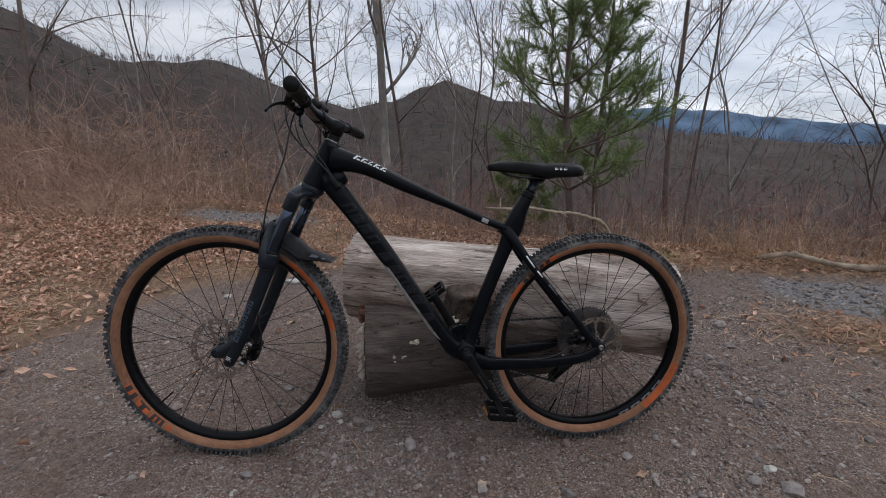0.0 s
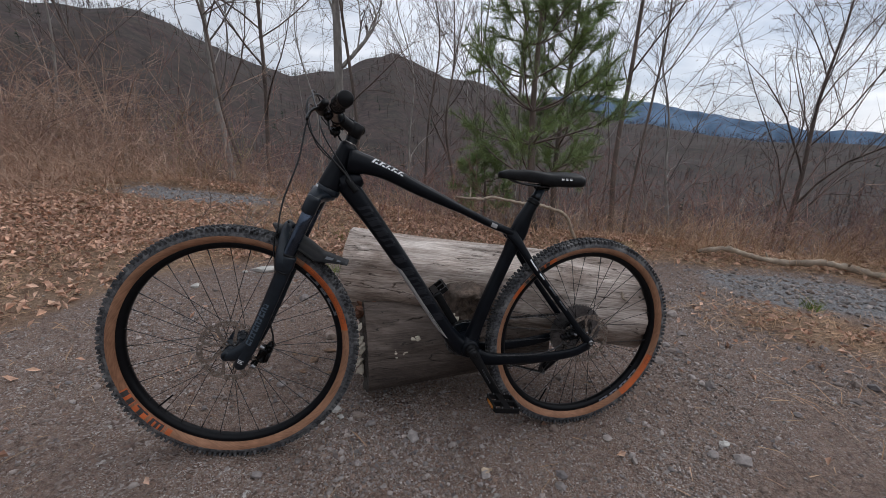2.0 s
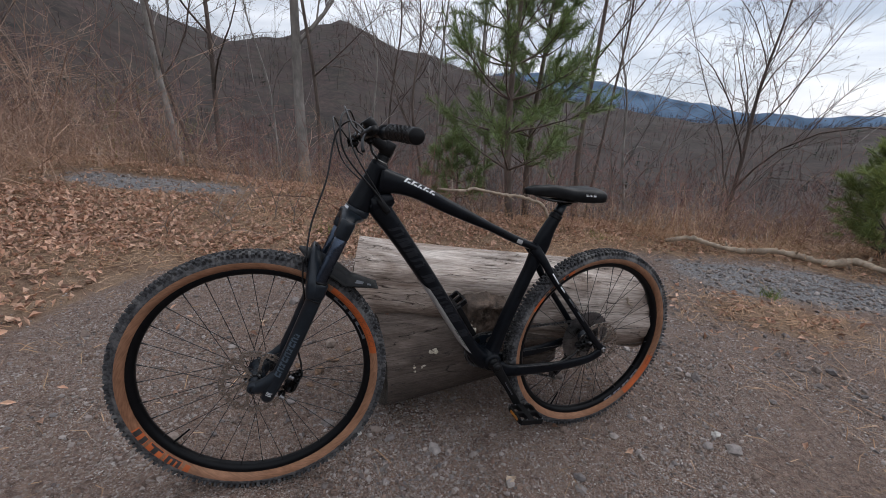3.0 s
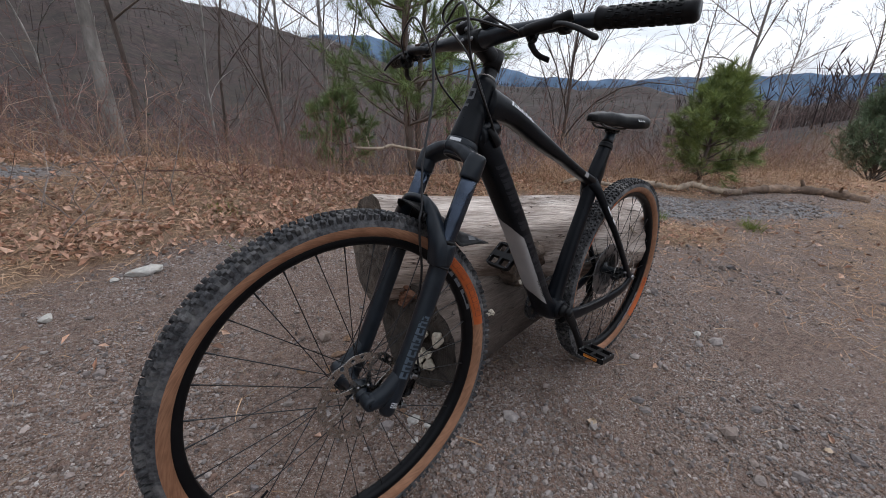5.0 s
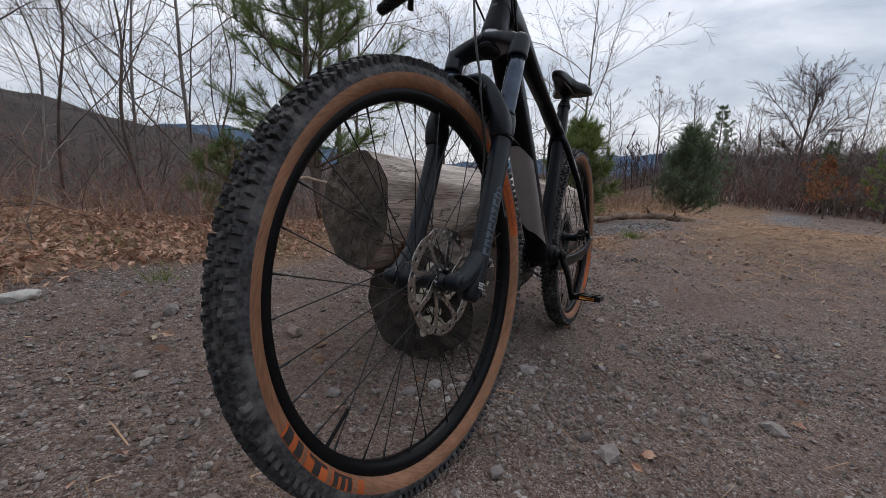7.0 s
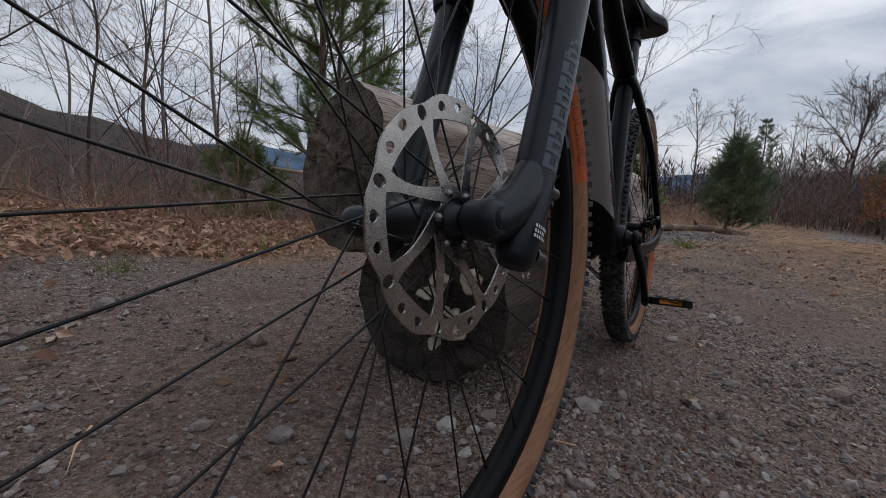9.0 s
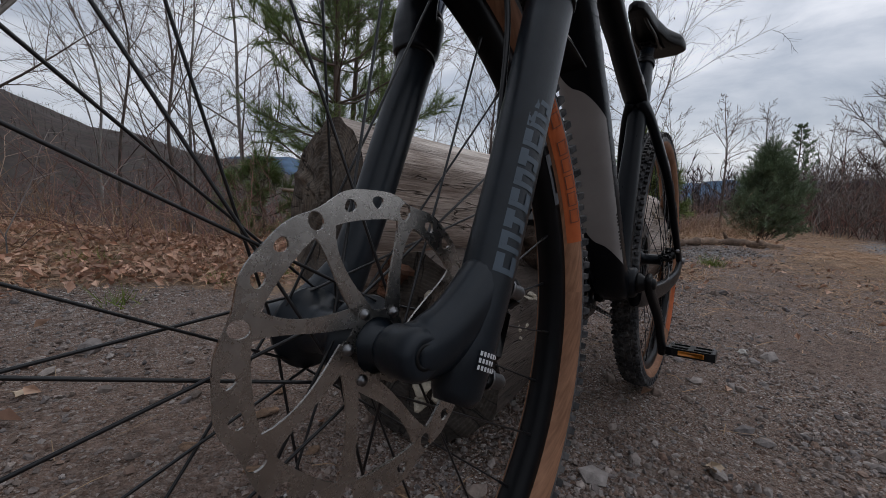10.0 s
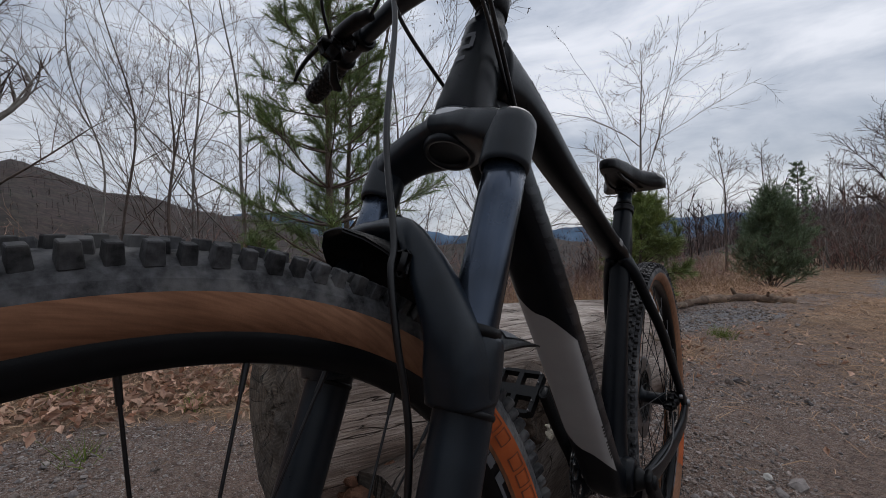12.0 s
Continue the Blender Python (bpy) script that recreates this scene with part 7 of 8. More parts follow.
thicket("brambles", "tangled tan bramble canes heaped on the bank", 800, bank(-8.5, -2.7, 4.9, 6.9), 1.2, 2.7, CANE, 105, lean=0.5, r=0.0036, arch=0.16, side=5, fine=1)
thicket("brambles", "reddish arching canes on the bank", 520, bank(-9, -2.4, 4.8, 7.2), 1.0, 2.6, TWIG, 106, lean=0.5, r=0.0034, arch=0.16, side=6, fine=1)
thicket("brambles", "low tangled dry canes by a trail", 420, bank(-4.6, -2.3, 4.0, 5.3), 0.5, 1.2, CANE, 115, lean=0.7, r=0.0028, arch=0.22, side=5, fine=1)
thicket("brambles", "low tangled dry canes below the edge", 520, beyond_edge(-2.2, 8, 0.1, 1.2), 0.5, 1.25, CANE, 116, lean=0.6, r=0.0026, arch=0.16, side=5, fine=1)
thicket("brushwood", "yellow-green budding saplings on the slope", 26, lambda g, n: np.stack([g.normal(-6.2, 0.7, n), g.normal(13.0, 0.8, n)], -1), 2.0, 4.0, BUDDING, 117, r=0.008, side=12, fine=3)
thicket("brushwood", "dense low reddish brush below the edge", 420, beyond_edge(-2, 9.5, 0.15, 2.4), 0.7, 1.5, TWIG, 119, r=0.0028, lean=0.35, crook=0.2)
thicket("dry_weeds", "dry tan weeds and thin stems along the edge", 850, beyond_edge(-6, 9, -0.35, 0.7), 0.25, 0.75, DRY_STEM, 107, r=0.0017, side=3, arch=0.06, category="weeds", fine=1)
thicket("dry_weeds", "dry tan weeds along the clearing's far edge", 600, beyond_edge(6, 30, -0.3, 2.0), 0.3, 1.0, DRY_STEM, 108, r=0.003, side=3, category="weeds", fine=1)
thicket("brushwood", "bare grey brush in the treeline of the clearing", 420, in_box(20.5, 28, -14, 3.0), 1.5, 5.2, TWIG_GREY, 109, r=0.015, side=8, lean=0.22)
thicket("brushwood", "bare reddish brush in the treeline of the clearing", 520, in_box(20, 26, -14, 2.5), 0.8, 4.2, TWIG, 112, r=0.014, side=7, lean=0.3)
thicket("brushwood", "low dark brush closing the treeline", 420, in_box(21.5, 27, -16, 3.5), 0.8, 3.4, BARK_BROWN, 118, r=0.020, side=7, lean=0.4)
thicket("sprig", "thin bare sprigs standing in leaf litter", 16, lambda g, n: np.stack([g.normal(-1.35, 0.25, n), g.normal(3.5, 0.2, n)], -1), 0.5, 1.0, TWIG_GREY, 110, lean=0.35, r=0.003, side=3, category="twigs", fine=1)
thicket("sprig", "thin reddish sprigs standing by the edge", 26, lambda g, n: np.stack([g.normal(-0.1, 0.35, n), g.normal(3.9, 0.15, n)], -1), 0.6, 1.3, TWIG, 111, lean=0.25, r=0.003, side=5, category="twigs", fine=1)


def oak_shrub():
    trunk, radii, limb, twig, tips = grow(91, 1.9, 0.03, spread=0.6, first=0.03, limbs=12, subs=6, twigs=5, up=0.9)
    ob = thing("oak_shrub", "low shrub holding withered orange-brown leaves", "shrub", m=stand(17.7, -0.9))
    part("trunk", join(sweep(trunk, radii, side=(1, 0, 0), sides=8), rods_of(limb + twig, 4)), BARK_BROWN, ob)
    g = np.random.default_rng(92)
    c = np.array([tips[i][1] for i in g.choice(len(tips), 2600)]) + g.normal(0, 0.03, (2600, 3))
    part("withered_leaves", leaf_sheet(c, g, 0.05, 0.09, flat=0.2), OAK_LEAF, ob, "withered orange-brown leaves")


def leaf_sheet(c, g, smin, smax, flat=1.0):
    """Small curled leaves (four triangles each) at places c."""
    n = len(c)
    size = g.uniform(smin, smax, n)[:, None]
    a = g.uniform(0, 2 * np.pi, n)
    d = np.stack([np.cos(a), np.sin(a), g.normal(0, 0.25 + (1 - flat), n)], -1)
    d = unit(d)
    up = unit(np.stack([g.normal(0, 0.35 / max(flat, 0.2), n), g.normal(0, 0.35 / max(flat, 0.2), n), np.ones(n)], -1))
    s = unit(np.cross(up, d))
    up = np.cross(d, s)
    curl = g.uniform(0.08, 0.42, n)[:, None]
    wide = g.uniform(0.14, 0.34, n)[:, None]
    p0 = c - d * size * 0.5
    p1 = c + s * size * wide + up * size * curl
    p2 = c + d * size * 0.5 + up * size * g.uniform(-0.1, 0.3, n)[:, None]
    p3 = c - s * size * wide + up * size * curl * g.uniform(0.3, 1.4, n)[:, None]
    m = c - up * size * 0.02
    v = np.stack([p0, p1, p2, p3, m], 1).reshape(-1, 3)
    i = np.arange(n)[:, None] * 5
    f = np.concatenate([i + np.array([q]) for q in ([0, 1, 4], [1, 2, 4], [2, 3, 4], [3, 0, 4])])
    return v, [f]


oak_shrub()


def ridge_at(az):
    return np.interp(az, [-180, -60, -30, -15, 0, 20, 40, 60, 180], [420, 420, 480, 700, 900, 900, 820, 600, 420])


def far_woods(name, label, n, az0, az1, d0, d1, mat, seed, hmin, hmax, conical=False, spread=0.3, arms=9, thin=1.0):
    """Bare far-off trees on the hills as spiky fans of thin branches."""
    g = np.random.default_rng(seed)
    az = np.radians(g.uniform(az0, az1, n))
    d = np.sqrt(g.uniform(d0 ** 2, d1 ** 2, n)) if d0 else ridge_at(np.degrees(az)) * g.uniform(0.93, 1.0, n)
    x, y = d * np.sin(az), d * np.cos(az)
    p = np.stack([x, y, height(x, y) - 0.3], -1)
    h = g.uniform(hmin, hmax, n)
    tip = p + np.stack([g.normal(0, 0.05, n) * h, g.normal(0, 0.05, n) * h, h], -1)
    a, b, ra = [p], [tip], [h * 0.014 * thin]
    for j in range(arms):
        u = g.uniform(0.15 if conical else 0.3, 0.9, n)[:, None]
        ang = g.uniform(0, 2 * np.pi, n)
        base = p + (tip - p) * u
        ln = h[:, None] * spread * ((1 - u) * 1.1 if conical else g.uniform(0.5, 1.1, (n, 1)))
        out = np.stack([np.cos(ang), np.sin(ang), np.full(n, 0.1) if conical else g.uniform(0.5, 2.8, n)], -1)
        a.append(base), b.append(base + unit(out) * ln)
        ra.append(h * (0.035 if conical else 0.010 * thin))
    v = spikes(np.vstack(a), np.vstack(b), np.concatenate(ra))
    return tagged(new(name, mesh_from(name, *v, mat, smooth=False)), label, "woods", kind="stuff")


far_woods("far_woods", "leafless brown woods on the near hillsides", 2200, -75, 62, 75, 260, FAR_FOREST, 201, 3.5, 7.0, arms=16, thin=0.42, spread=0.34)
far_woods("far_woods", "leafless brown woods on the hills", 3500, -75, 62, 240, 930, FAR_FOREST, 202, 5, 9, thin=1.3)
far_woods("far_woods", "leafless trees along the ridge", 1700, -75, 62, 0, 0, FAR_FOREST, 208, 2.5, 7, thin=2.0, spread=0.5)
far_woods("far_pines", "dark pines on the ridge", 40, -46, -38, 0, 0, FAR_PINES, 209, 5, 9, conical=True)
far_woods("far_woods", "leafless woods round the clearing", 1300, 62, 110, 40, 200, FAR_FOREST, 203, 3.5, 6.5)
far_woods("far_woods", "dense leafless wood behind the treeline", 620, 84, 116, 27, 46, FAR_WOOD, 206, 2.0, 4.6, spread=0.34, arms=26, thin=0.24)
far_woods("far_woods", "low leafless wood past the clearing", 420, 62, 86, 34, 70, FAR_WOOD, 207, 1.6, 3.0, spread=0.32, arms=26, thin=0.32)
far_woods("far_pines", "scattered dark pines in the far woods", 420, -75, 110, 120, 800, FAR_PINES, 204, 6, 11, conical=True)
far_woods("far_woods", "leafless woods behind the clearing", 1200, 110, 285, 30, 200, FAR_FOREST, 205, 6, 10, arms=6)

# ---- litter, stones, branches ----


def scatter(g, n, x0, x1, y0, y1, keep):
    """Places in a box, thinning out unevenly towards its edges."""
    x, y = g.uniform(x0, x1, n), g.uniform(y0, y1, n)
    edge = np.minimum(np.minimum(x - x0, x1 - x), np.minimum(y - y0, y1 - y)) + 0.25 * np.sin(3.1 * x + 1.7 * y) * np.sin(2.3 * y - x)
    inside = np.clip(edge / 0.6 + 0.15, 0, 1)
    k = g.random(n) < keep(x, y) * inside
    return x[k], y[k]


def stones(name, label, n, box, keep, smin, smax, seed, mat=STONE, steep=2.6):
    """Loose gravel: small dented, flattened pebbles in one mesh."""
    g = np.random.default_rng(seed)
    x, y = scatter(g, n, *box, keep)
    m = len(x)
    t = (1 + 5 ** 0.5) / 2
    ico = unit(np.array([(-1, t, 0), (1, t, 0), (-1, -t, 0), (1, -t, 0), (0, -1, t), (0, 1, t), (0, -1, -t), (0, 1, -t), (t, 0, -1), (t, 0, 1), (-t, 0, -1), (-t, 0, 1)], dtype=float))
    tri = np.array([(0, 11, 5), (0, 5, 1), (0, 1, 7), (0, 7, 10), (0, 10, 11), (1, 5, 9), (5, 11, 4), (11, 10, 2), (10, 7, 6), (7, 1, 8), (3, 9, 4), (3, 4, 2), (3, 2, 6), (3, 6, 8), (3, 8, 9), (4, 9, 5), (2, 4, 11), (6, 2, 10), (8, 6, 7), (9, 8, 1)])
    size = smin * (smax / smin) ** (g.random(m) ** steep)
    v = ico[None] * g.uniform(0.62, 1.15, (m, 12, 1)) * np.stack([g.uniform(0.8, 1.35, m), g.uniform(0.7, 1.1, m), g.uniform(0.5, 0.9, m)], -1)[:, None]
    a = g.uniform(0, 2 * np.pi, m)
    c, s = np.cos(a)[:, None], np.sin(a)[:, None]
    v = np.stack([v[..., 0] * c - v[..., 1] * s, v[..., 0] * s + v[..., 1] * c, v[..., 2] + 0.15 * v[..., 0]], -1) * size[:, None, None]
    v += np.stack([x, y, height(x, y) + size * 0.18], -1)[:, None]
    f = (np.arange(m)[:, None, None] * 12 + tri[None]).reshape(-1, 3)
    return tagged(new(name, mesh_from(name, v.reshape(-1, 3), [f], mat, smooth=False)), label, "gravel", kind="stuff")


def bare(x, y):
    s, g, f = zones(x, y)
    return np.clip(0.85 + 0.33 * x, 0.4, 1) * np.clip(1 - s * 0.9, 0.06, 1) * np.clip(0.5 + 0.5 * np.sin(2.3 * x + 1.1) * np.sin(1.9 * y + 0.4) + 0.3 * np.sin(7 * x + 3 * y) * np.sin(6 * y - 2 * x), 0.15, 1)


def clumped(x, y):
    """Gravel in drifts, with trodden soil between them."""
    return np.clip(bare(x, y) * 1.4, 0.25, 1) * np.clip(0.42 + 0.75 * bumps(2.6 * x, 2.6 * y, 4.0), 0.07, 1)


def grains(name, label, n, box, keep, smin, smax, seed, mat=STONE, steep=1.5):
    """Fine angular grit: eight-sided chips in one mesh."""
    g = np.random.default_rng(seed)
    x, y = scatter(g, n, *box, keep)
    m = len(x)
    octa = np.array([(1, 0, 0), (0, 1, 0), (-1, 0, 0), (0, -1, 0), (0, 0, 1), (0, 0, -1)], dtype=float)
    tri = np.array([(0, 1, 4), (1, 2, 4), (2, 3, 4), (3, 0, 4), (1, 0, 5), (2, 1, 5), (3, 2, 5), (0, 3, 5)])
    size = smin * (smax / smin) ** (g.random(m) ** steep)
    v = octa[None] * g.uniform(0.6, 1.3, (m, 6, 1)) * np.array([1, 1, 0.85]) + g.normal(0, 0.2, (m, 6, 3))
    a = g.uniform(0, 2 * np.pi, m)
    c, s = np.cos(a)[:, None], np.sin(a)[:, None]
    v = np.stack([v[..., 0] * c - v[..., 1] * s, v[..., 0] * s + v[..., 1] * c, v[..., 2] + 0.2 * v[..., 0]], -1) * size[:, None, None]
    v += np.stack([x, y, height(x, y) + size * 0.38], -1)[:, None]
    f = (np.arange(m)[:, None, None] * 6 + tri[None]).reshape(-1, 3)
    return tagged(new(name, mesh_from(name, v.reshape(-1, 3), [f], mat, smooth=False)), label, "gravel", kind="stuff")


grains("gravel", "fine grey grit trodden into the ground", 60000, (-2.1, 2.2, -0.1, 3.0), clumped, 0.0022, 0.0065, 300)
stones("gravel", "loose grey gravel trodden into the ground", 26000, (-2.1, 2.2, -0.1, 3.0), clumped, 0.0038, 0.0125, 301, steep=2.0)
grains("gravel", "fine grey grit over the clearing", 30000, (-2.8, 6.2, -1.6, 2.9), lambda x, y: bare(x, y) * np.clip((6.2 - x) / 2, 0, 1), 0.003, 0.010, 302)
grains("gravel", "small angular stones trodden into the dirt by the logs", 36000, (-1.7, 1.5, 0.3, 2.5), clumped, 0.0028, 0.0070, 307, GRIT, steep=1.3)
stones("gravel", "loose angular stones on the dirt by the logs", 9000, (-1.7, 1.5, 0.3, 2.5), clumped, 0.0042, 0.0125, 308, GRIT, steep=2.2)
stones("gravel", "scattered coarse grey stones on dirt", 620, (-1.7, 2.6, 0.2, 2.7), bare, 0.012, 0.034, 303, steep=1.6)
stones("gravel", "blue-grey crushed stone heaped at the edge", 9000, (1.6, 5.0, 1.0, 3.2), lambda x, y: zones(x, y)[1], 0.007, 0.022, 304, steep=1.8)
stones("gravel", "blue-grey crushed stone on a trail", 6000, (-3.8, 0.2, 3.7, 5.2), lambda x, y: zones(x, y)[1], 0.007, 0.02, 305, steep=1.8)
stones("gravel", "coarse gravel across the far clearing", 8500, (3.0, 16, -4.5, 3.4), lambda x, y: bare(x, y) * np.clip((3.0 - y) / 1.2, 0, 1) * np.clip((x - 3) / 1.5, 0, 1), 0.008, 0.03, 306, steep=2.0)


def litter(name, label, n, box, keep, smin, smax, seed, lift=0.02, mat=LEAF, flat=0.6):
    g = np.random.default_rng(seed)
    x, y = scatter(g, n, *box, keep)
    c = np.stack([x, y, height(x, y) + g.uniform(0.002, lift, len(x))], -1)
    return tagged(new(name, mesh_from(name, *leaf_sheet(c, g, smin, smax, flat), mat, smooth=False)), label, "leaves", kind="stuff")


def patchy(x, y):
    return 0.5 + 0.5 * np.sin(1.9 * x + 0.8 * y + 0.5) * np.cos(2.3 * y - 0.7 * x)


litter("leaf_litter", "curled dry brown leaves covering the bank", 120000, (-5.6, 3.6, 0.2, 5.4), lambda x, y: zones(x, y)[0] * np.clip(1 - 3 * zones(x, y)[1], 0.08, 1) * (0.22 + 0.6 * np.clip(1.6 * patchy(x, y) - 0.3, 0, 1)) * np.where((y > 2.75 + 0.2 * np.abs(x + 1)) | (x < -1.75), 1, np.where((x > 1.2) & (y > 1.5), 0.4, 0.10)), 0.020, 0.056, 311, 0.04)
litter("leaf_litter", "dry brown leaves along the edge", 10000, (2.5, 8.5, 1.4, 4.2), lambda x, y: zones(x, y)[0] * 0.6 * patchy(x, y), 0.026, 0.062, 312, 0.025)
litter("leaf_litter", "few dry leaves on gravel", 60, (-1.8, 2.4, 0.4, 2.6), lambda x, y: 0.6 + 0 * x, 0.018, 0.045, 313, 0.012)


def blades(name, label, n, box, keep, lmin, lmax, seed, lie=0.25, mat=STRAW, width=0.0016, cat="grass"):
    """Grass blades: thin bent strips; lie: how upright they stand."""
    g = np.random.default_rng(seed)
    x, y = scatter(g, n, *box, keep)
    m = len(x)
    ln = g.uniform(lmin, lmax, m)[:, None]
    a = g.uniform(0, 2 * np.pi, m)
    d = unit(np.stack([np.cos(a), np.sin(a), np.abs(g.normal(0, lie, m)) + 0.03], -1))
    p = np.stack([x, y, height(x, y) + g.uniform(0.0, 0.014, m)], -1)
    mid = p + d * ln * 0.55
    e = mid + unit(d + np.stack([g.normal(0, 0.3, m), g.normal(0, 0.3, m), -0.25 - 0.5 * d[:, 2]], -1)) * ln * 0.45
    e[:, 2] = np.maximum(e[:, 2], height(e[:, 0], e[:, 1]) + 0.002)
    s = unit(np.cross(d, np.stack([g.normal(0, 0.4, m), g.normal(0, 0.4, m), np.ones(m)], -1))) * width
    v = np.stack([p - s, p + s, mid - s * 0.9, mid + s * 0.9, e], 1).reshape(-1, 3)
    i = np.arange(m)[:, None] * 5
    return tagged(new(name, mesh_from(name, v, [i + np.array([[0, 1, 3, 2]]), i + np.array([[2, 3, 4]])], mat, smooth=False)), label, cat, kind="stuff")


blades("dry_grass", "flattened dry straw and grass on the bank", 165000, (-6.2, 3.4, 0.0, 5.5), lambda x, y: zones(x, y)[0] * np.clip(1 - 2.5 * zones(x, y)[1], 0, 1) * (0.35 + 0.65 * (1 - patchy(x, y))) * np.clip(1.1 - 0.12 * (x + 2), 0.4, 1) * np.where((y > 2.5) | (x < -2.1) | ((x > 1.2) & (y > 1.5)), 1, 0.2), 0.025, 0.12, 321, width=0.0016)
blades("dry_grass", "flattened dry straw beside the crushed stone", 62000, (1.2, 9.5, -1.2, 3.6), lambda x, y: zones(x, y)[0] ** 1.1 * 0.9 * (1 - 0.8 * zones(x, y)[1]), 0.05, 0.20, 322)
blades("dry_grass", "dry straw on the far clearing", 16000, (6, 22, -6, 4), lambda x, y: 0.25 + 0.75 * zones(x, y)[0], 0.06, 0.25, 323, width=0.004)
blades("dry_grass", "standing dry tan grass along the edge", 15000, (-5, 9, 1.5, 5.4), lambda x, y: np.clip(1 - 2.5 * zones(x, y)[1], 0, 1) * np.exp(-((y - np.interp(x, EDGE_X, EDGE_Y) + 0.05) / 0.4) ** 2), 0.16, 0.5, 324, lie=1.4, width=0.0015)
blades("dry_grass", "tall standing dry grass in clumps by the branches", 3600, (1.2, 4.4, 2.7, 4.0), lambda x, y: np.clip(1 - 3 * zones(x, y)[1], 0, 1) * np.clip(1.4 * np.sin(4.1 * x + 1.0) * np.sin(5.3 * y) + 0.25, 0, 1), 0.2, 0.55, 326, lie=1.8, width=0.0013)
blades("fallen_needles", "thin dry twigs and straws lying on gravel", 520, (-1.9, 2.2, 0.3, 2.6), lambda x, y: 0.8 + 0 * x, 0.04, 0.14, 325, lie=0.03, mat=DRY_STEM, width=0.0008, cat="twigs")

for x, y, r_, n in ((2.89, 1.68, 0.085, 170), (2.35, 2.15, 0.06, 70), (-0.62, 2.70, 0.06, 40), (0.10, 3.08, 0.10, 110), (-0.64, 3.33, 0.10, 60), (-0.25, 2.95, 0.05, 40), (1.75, 3.3, 0.10, 70)):
    g = np.random.default_rng(int(1000 * abs(x * y)))
    m = n
    px, py = g.normal(x, r_ * 0.5, m), g.normal(y, r_ * 0.5, m)
    d = unit(np.stack([g.normal(0, 0.5, m), g.normal(0, 0.5, m), np.full(m, 0.9)], -1))
    p = np.stack([px, py, height(px, py) - 0.004], -1)
    e = p + d * g.uniform(0.04, 0.12, m)[:, None]
    s = unit(np.cross(d, g.normal(0, 1, (m, 3)))) * 0.0018
    v = np.stack([p - s, p + s, e], 1).reshape(-1, 3)
    tagged(new("grass_tuft", mesh_from("grass_tuft", v, [np.arange(m * 3).reshape(-1, 3)], GREEN_BLADE, smooth=False)), "small tuft of fresh green grass in straw", "grass", "green grass tufts")


def rock(name, label, x, y, sx, sy, sz, seed, mat, turn=0.0, category="stone", group="stones by the bicycle", sink=0.25):
    g = np.random.default_rng(seed)
    bm = bmesh.new()
    bmesh.ops.create_icosphere(bm, subdivisions=3, radius=1.0)
    planes = [(unit(g.normal(0, 1, 3)), g.uniform(0.55, 0.9)) for _ in range(9)]
    for v in bm.verts:
        p = np.array(v.co)
        for nrm, dist in planes:
            over = p @ nrm - dist
            if over > 0:
                p = p - nrm * over
        p = p * (1 + 0.09 * noise.noise(Vector(p * 3 + seed)) + 0.05 * noise.noise(Vector(p * 8 + seed)))
        v.co = Vector((p[0] * sx, p[1] * sy, p[2] * sz))
    me = bpy.data.meshes.new(name)
    bm.to_mesh(me)
    bm.free()
    me.materials.append(mat)
    ob = new(name, me)
    ob.matrix_basis = Matrix.Translation((x, y, float(height(x, y)) + sz * (1 - 2 * sink) * 0.6)) @ Matrix.Rotation(turn, 4, "Z")
    return tagged(ob, label, category, group)


rock("pale_stone", "flat pale limestone lump lying in straw", -1.06, 2.64, 0.076, 0.040, 0.026, 1, PALE_STONE, 0.3)
rock("pale_stone", "small flat pale limestone lump beside a larger one", -1.165, 2.60, 0.022, 0.017, 0.012, 17, PALE_STONE, 0.9)
rock("pebble", "pointed pale grey stone on gravel", -0.73, 2.26, 0.030, 0.024, 0.028, 2, STONE, 0.5)
rock("pebble", "rounded pale grey stone on gravel", -0.43, 1.37, 0.022, 0.017, 0.014, 3, PALE_STONE)
rock("pebble", "grey angular stone on gravel", -0.52, 1.38, 0.024, 0.018, 0.015, 4, STONE)
rock("pebble", "grey angular stone on dirt", -0.62, 1.07, 0.020, 0.015, 0.012, 5, STONE)
rock("pebble", "pale angular stone on dirt", 1.01, 1.19, 0.020, 0.014, 0.013, 6, PALE_STONE)
rock("pebble", "grey angular stone on dirt", 1.43, 1.31, 0.018, 0.015, 0.012, 7, STONE)
rock("pebble", "pale rounded stone on dirt", 1.05, 0.42, 0.016, 0.013, 0.011, 8, PALE_STONE)
rock("pebble", "flat grey stone on dirt", 0.93, 1.145, 0.026, 0.018, 0.011, 9, STONE, 0.4)
rock("pebble", "white chip of stone beside a log", -0.41, 1.33, 0.014, 0.011, 0.009, 10, PALE_STONE)
rock("pebble", "white chip of stone on gravel", -0.47, 1.30, 0.013, 0.010, 0.008, 11, PALE_STONE)
rock("pebble", "squarish grey stone in straw", -1.35, 2.35, 0.028, 0.022, 0.016, 12, PALE_STONE, 1.0)
rock("pebble", "grey stone on gravel by the logs", -0.30, 1.30, 0.022, 0.017, 0.013, 13, STONE, 0.7)
rock("pebble", "grey stone on gravel by the logs", -0.66, 1.50, 0.020, 0.016, 0.013, 14, STONE, 0.2)
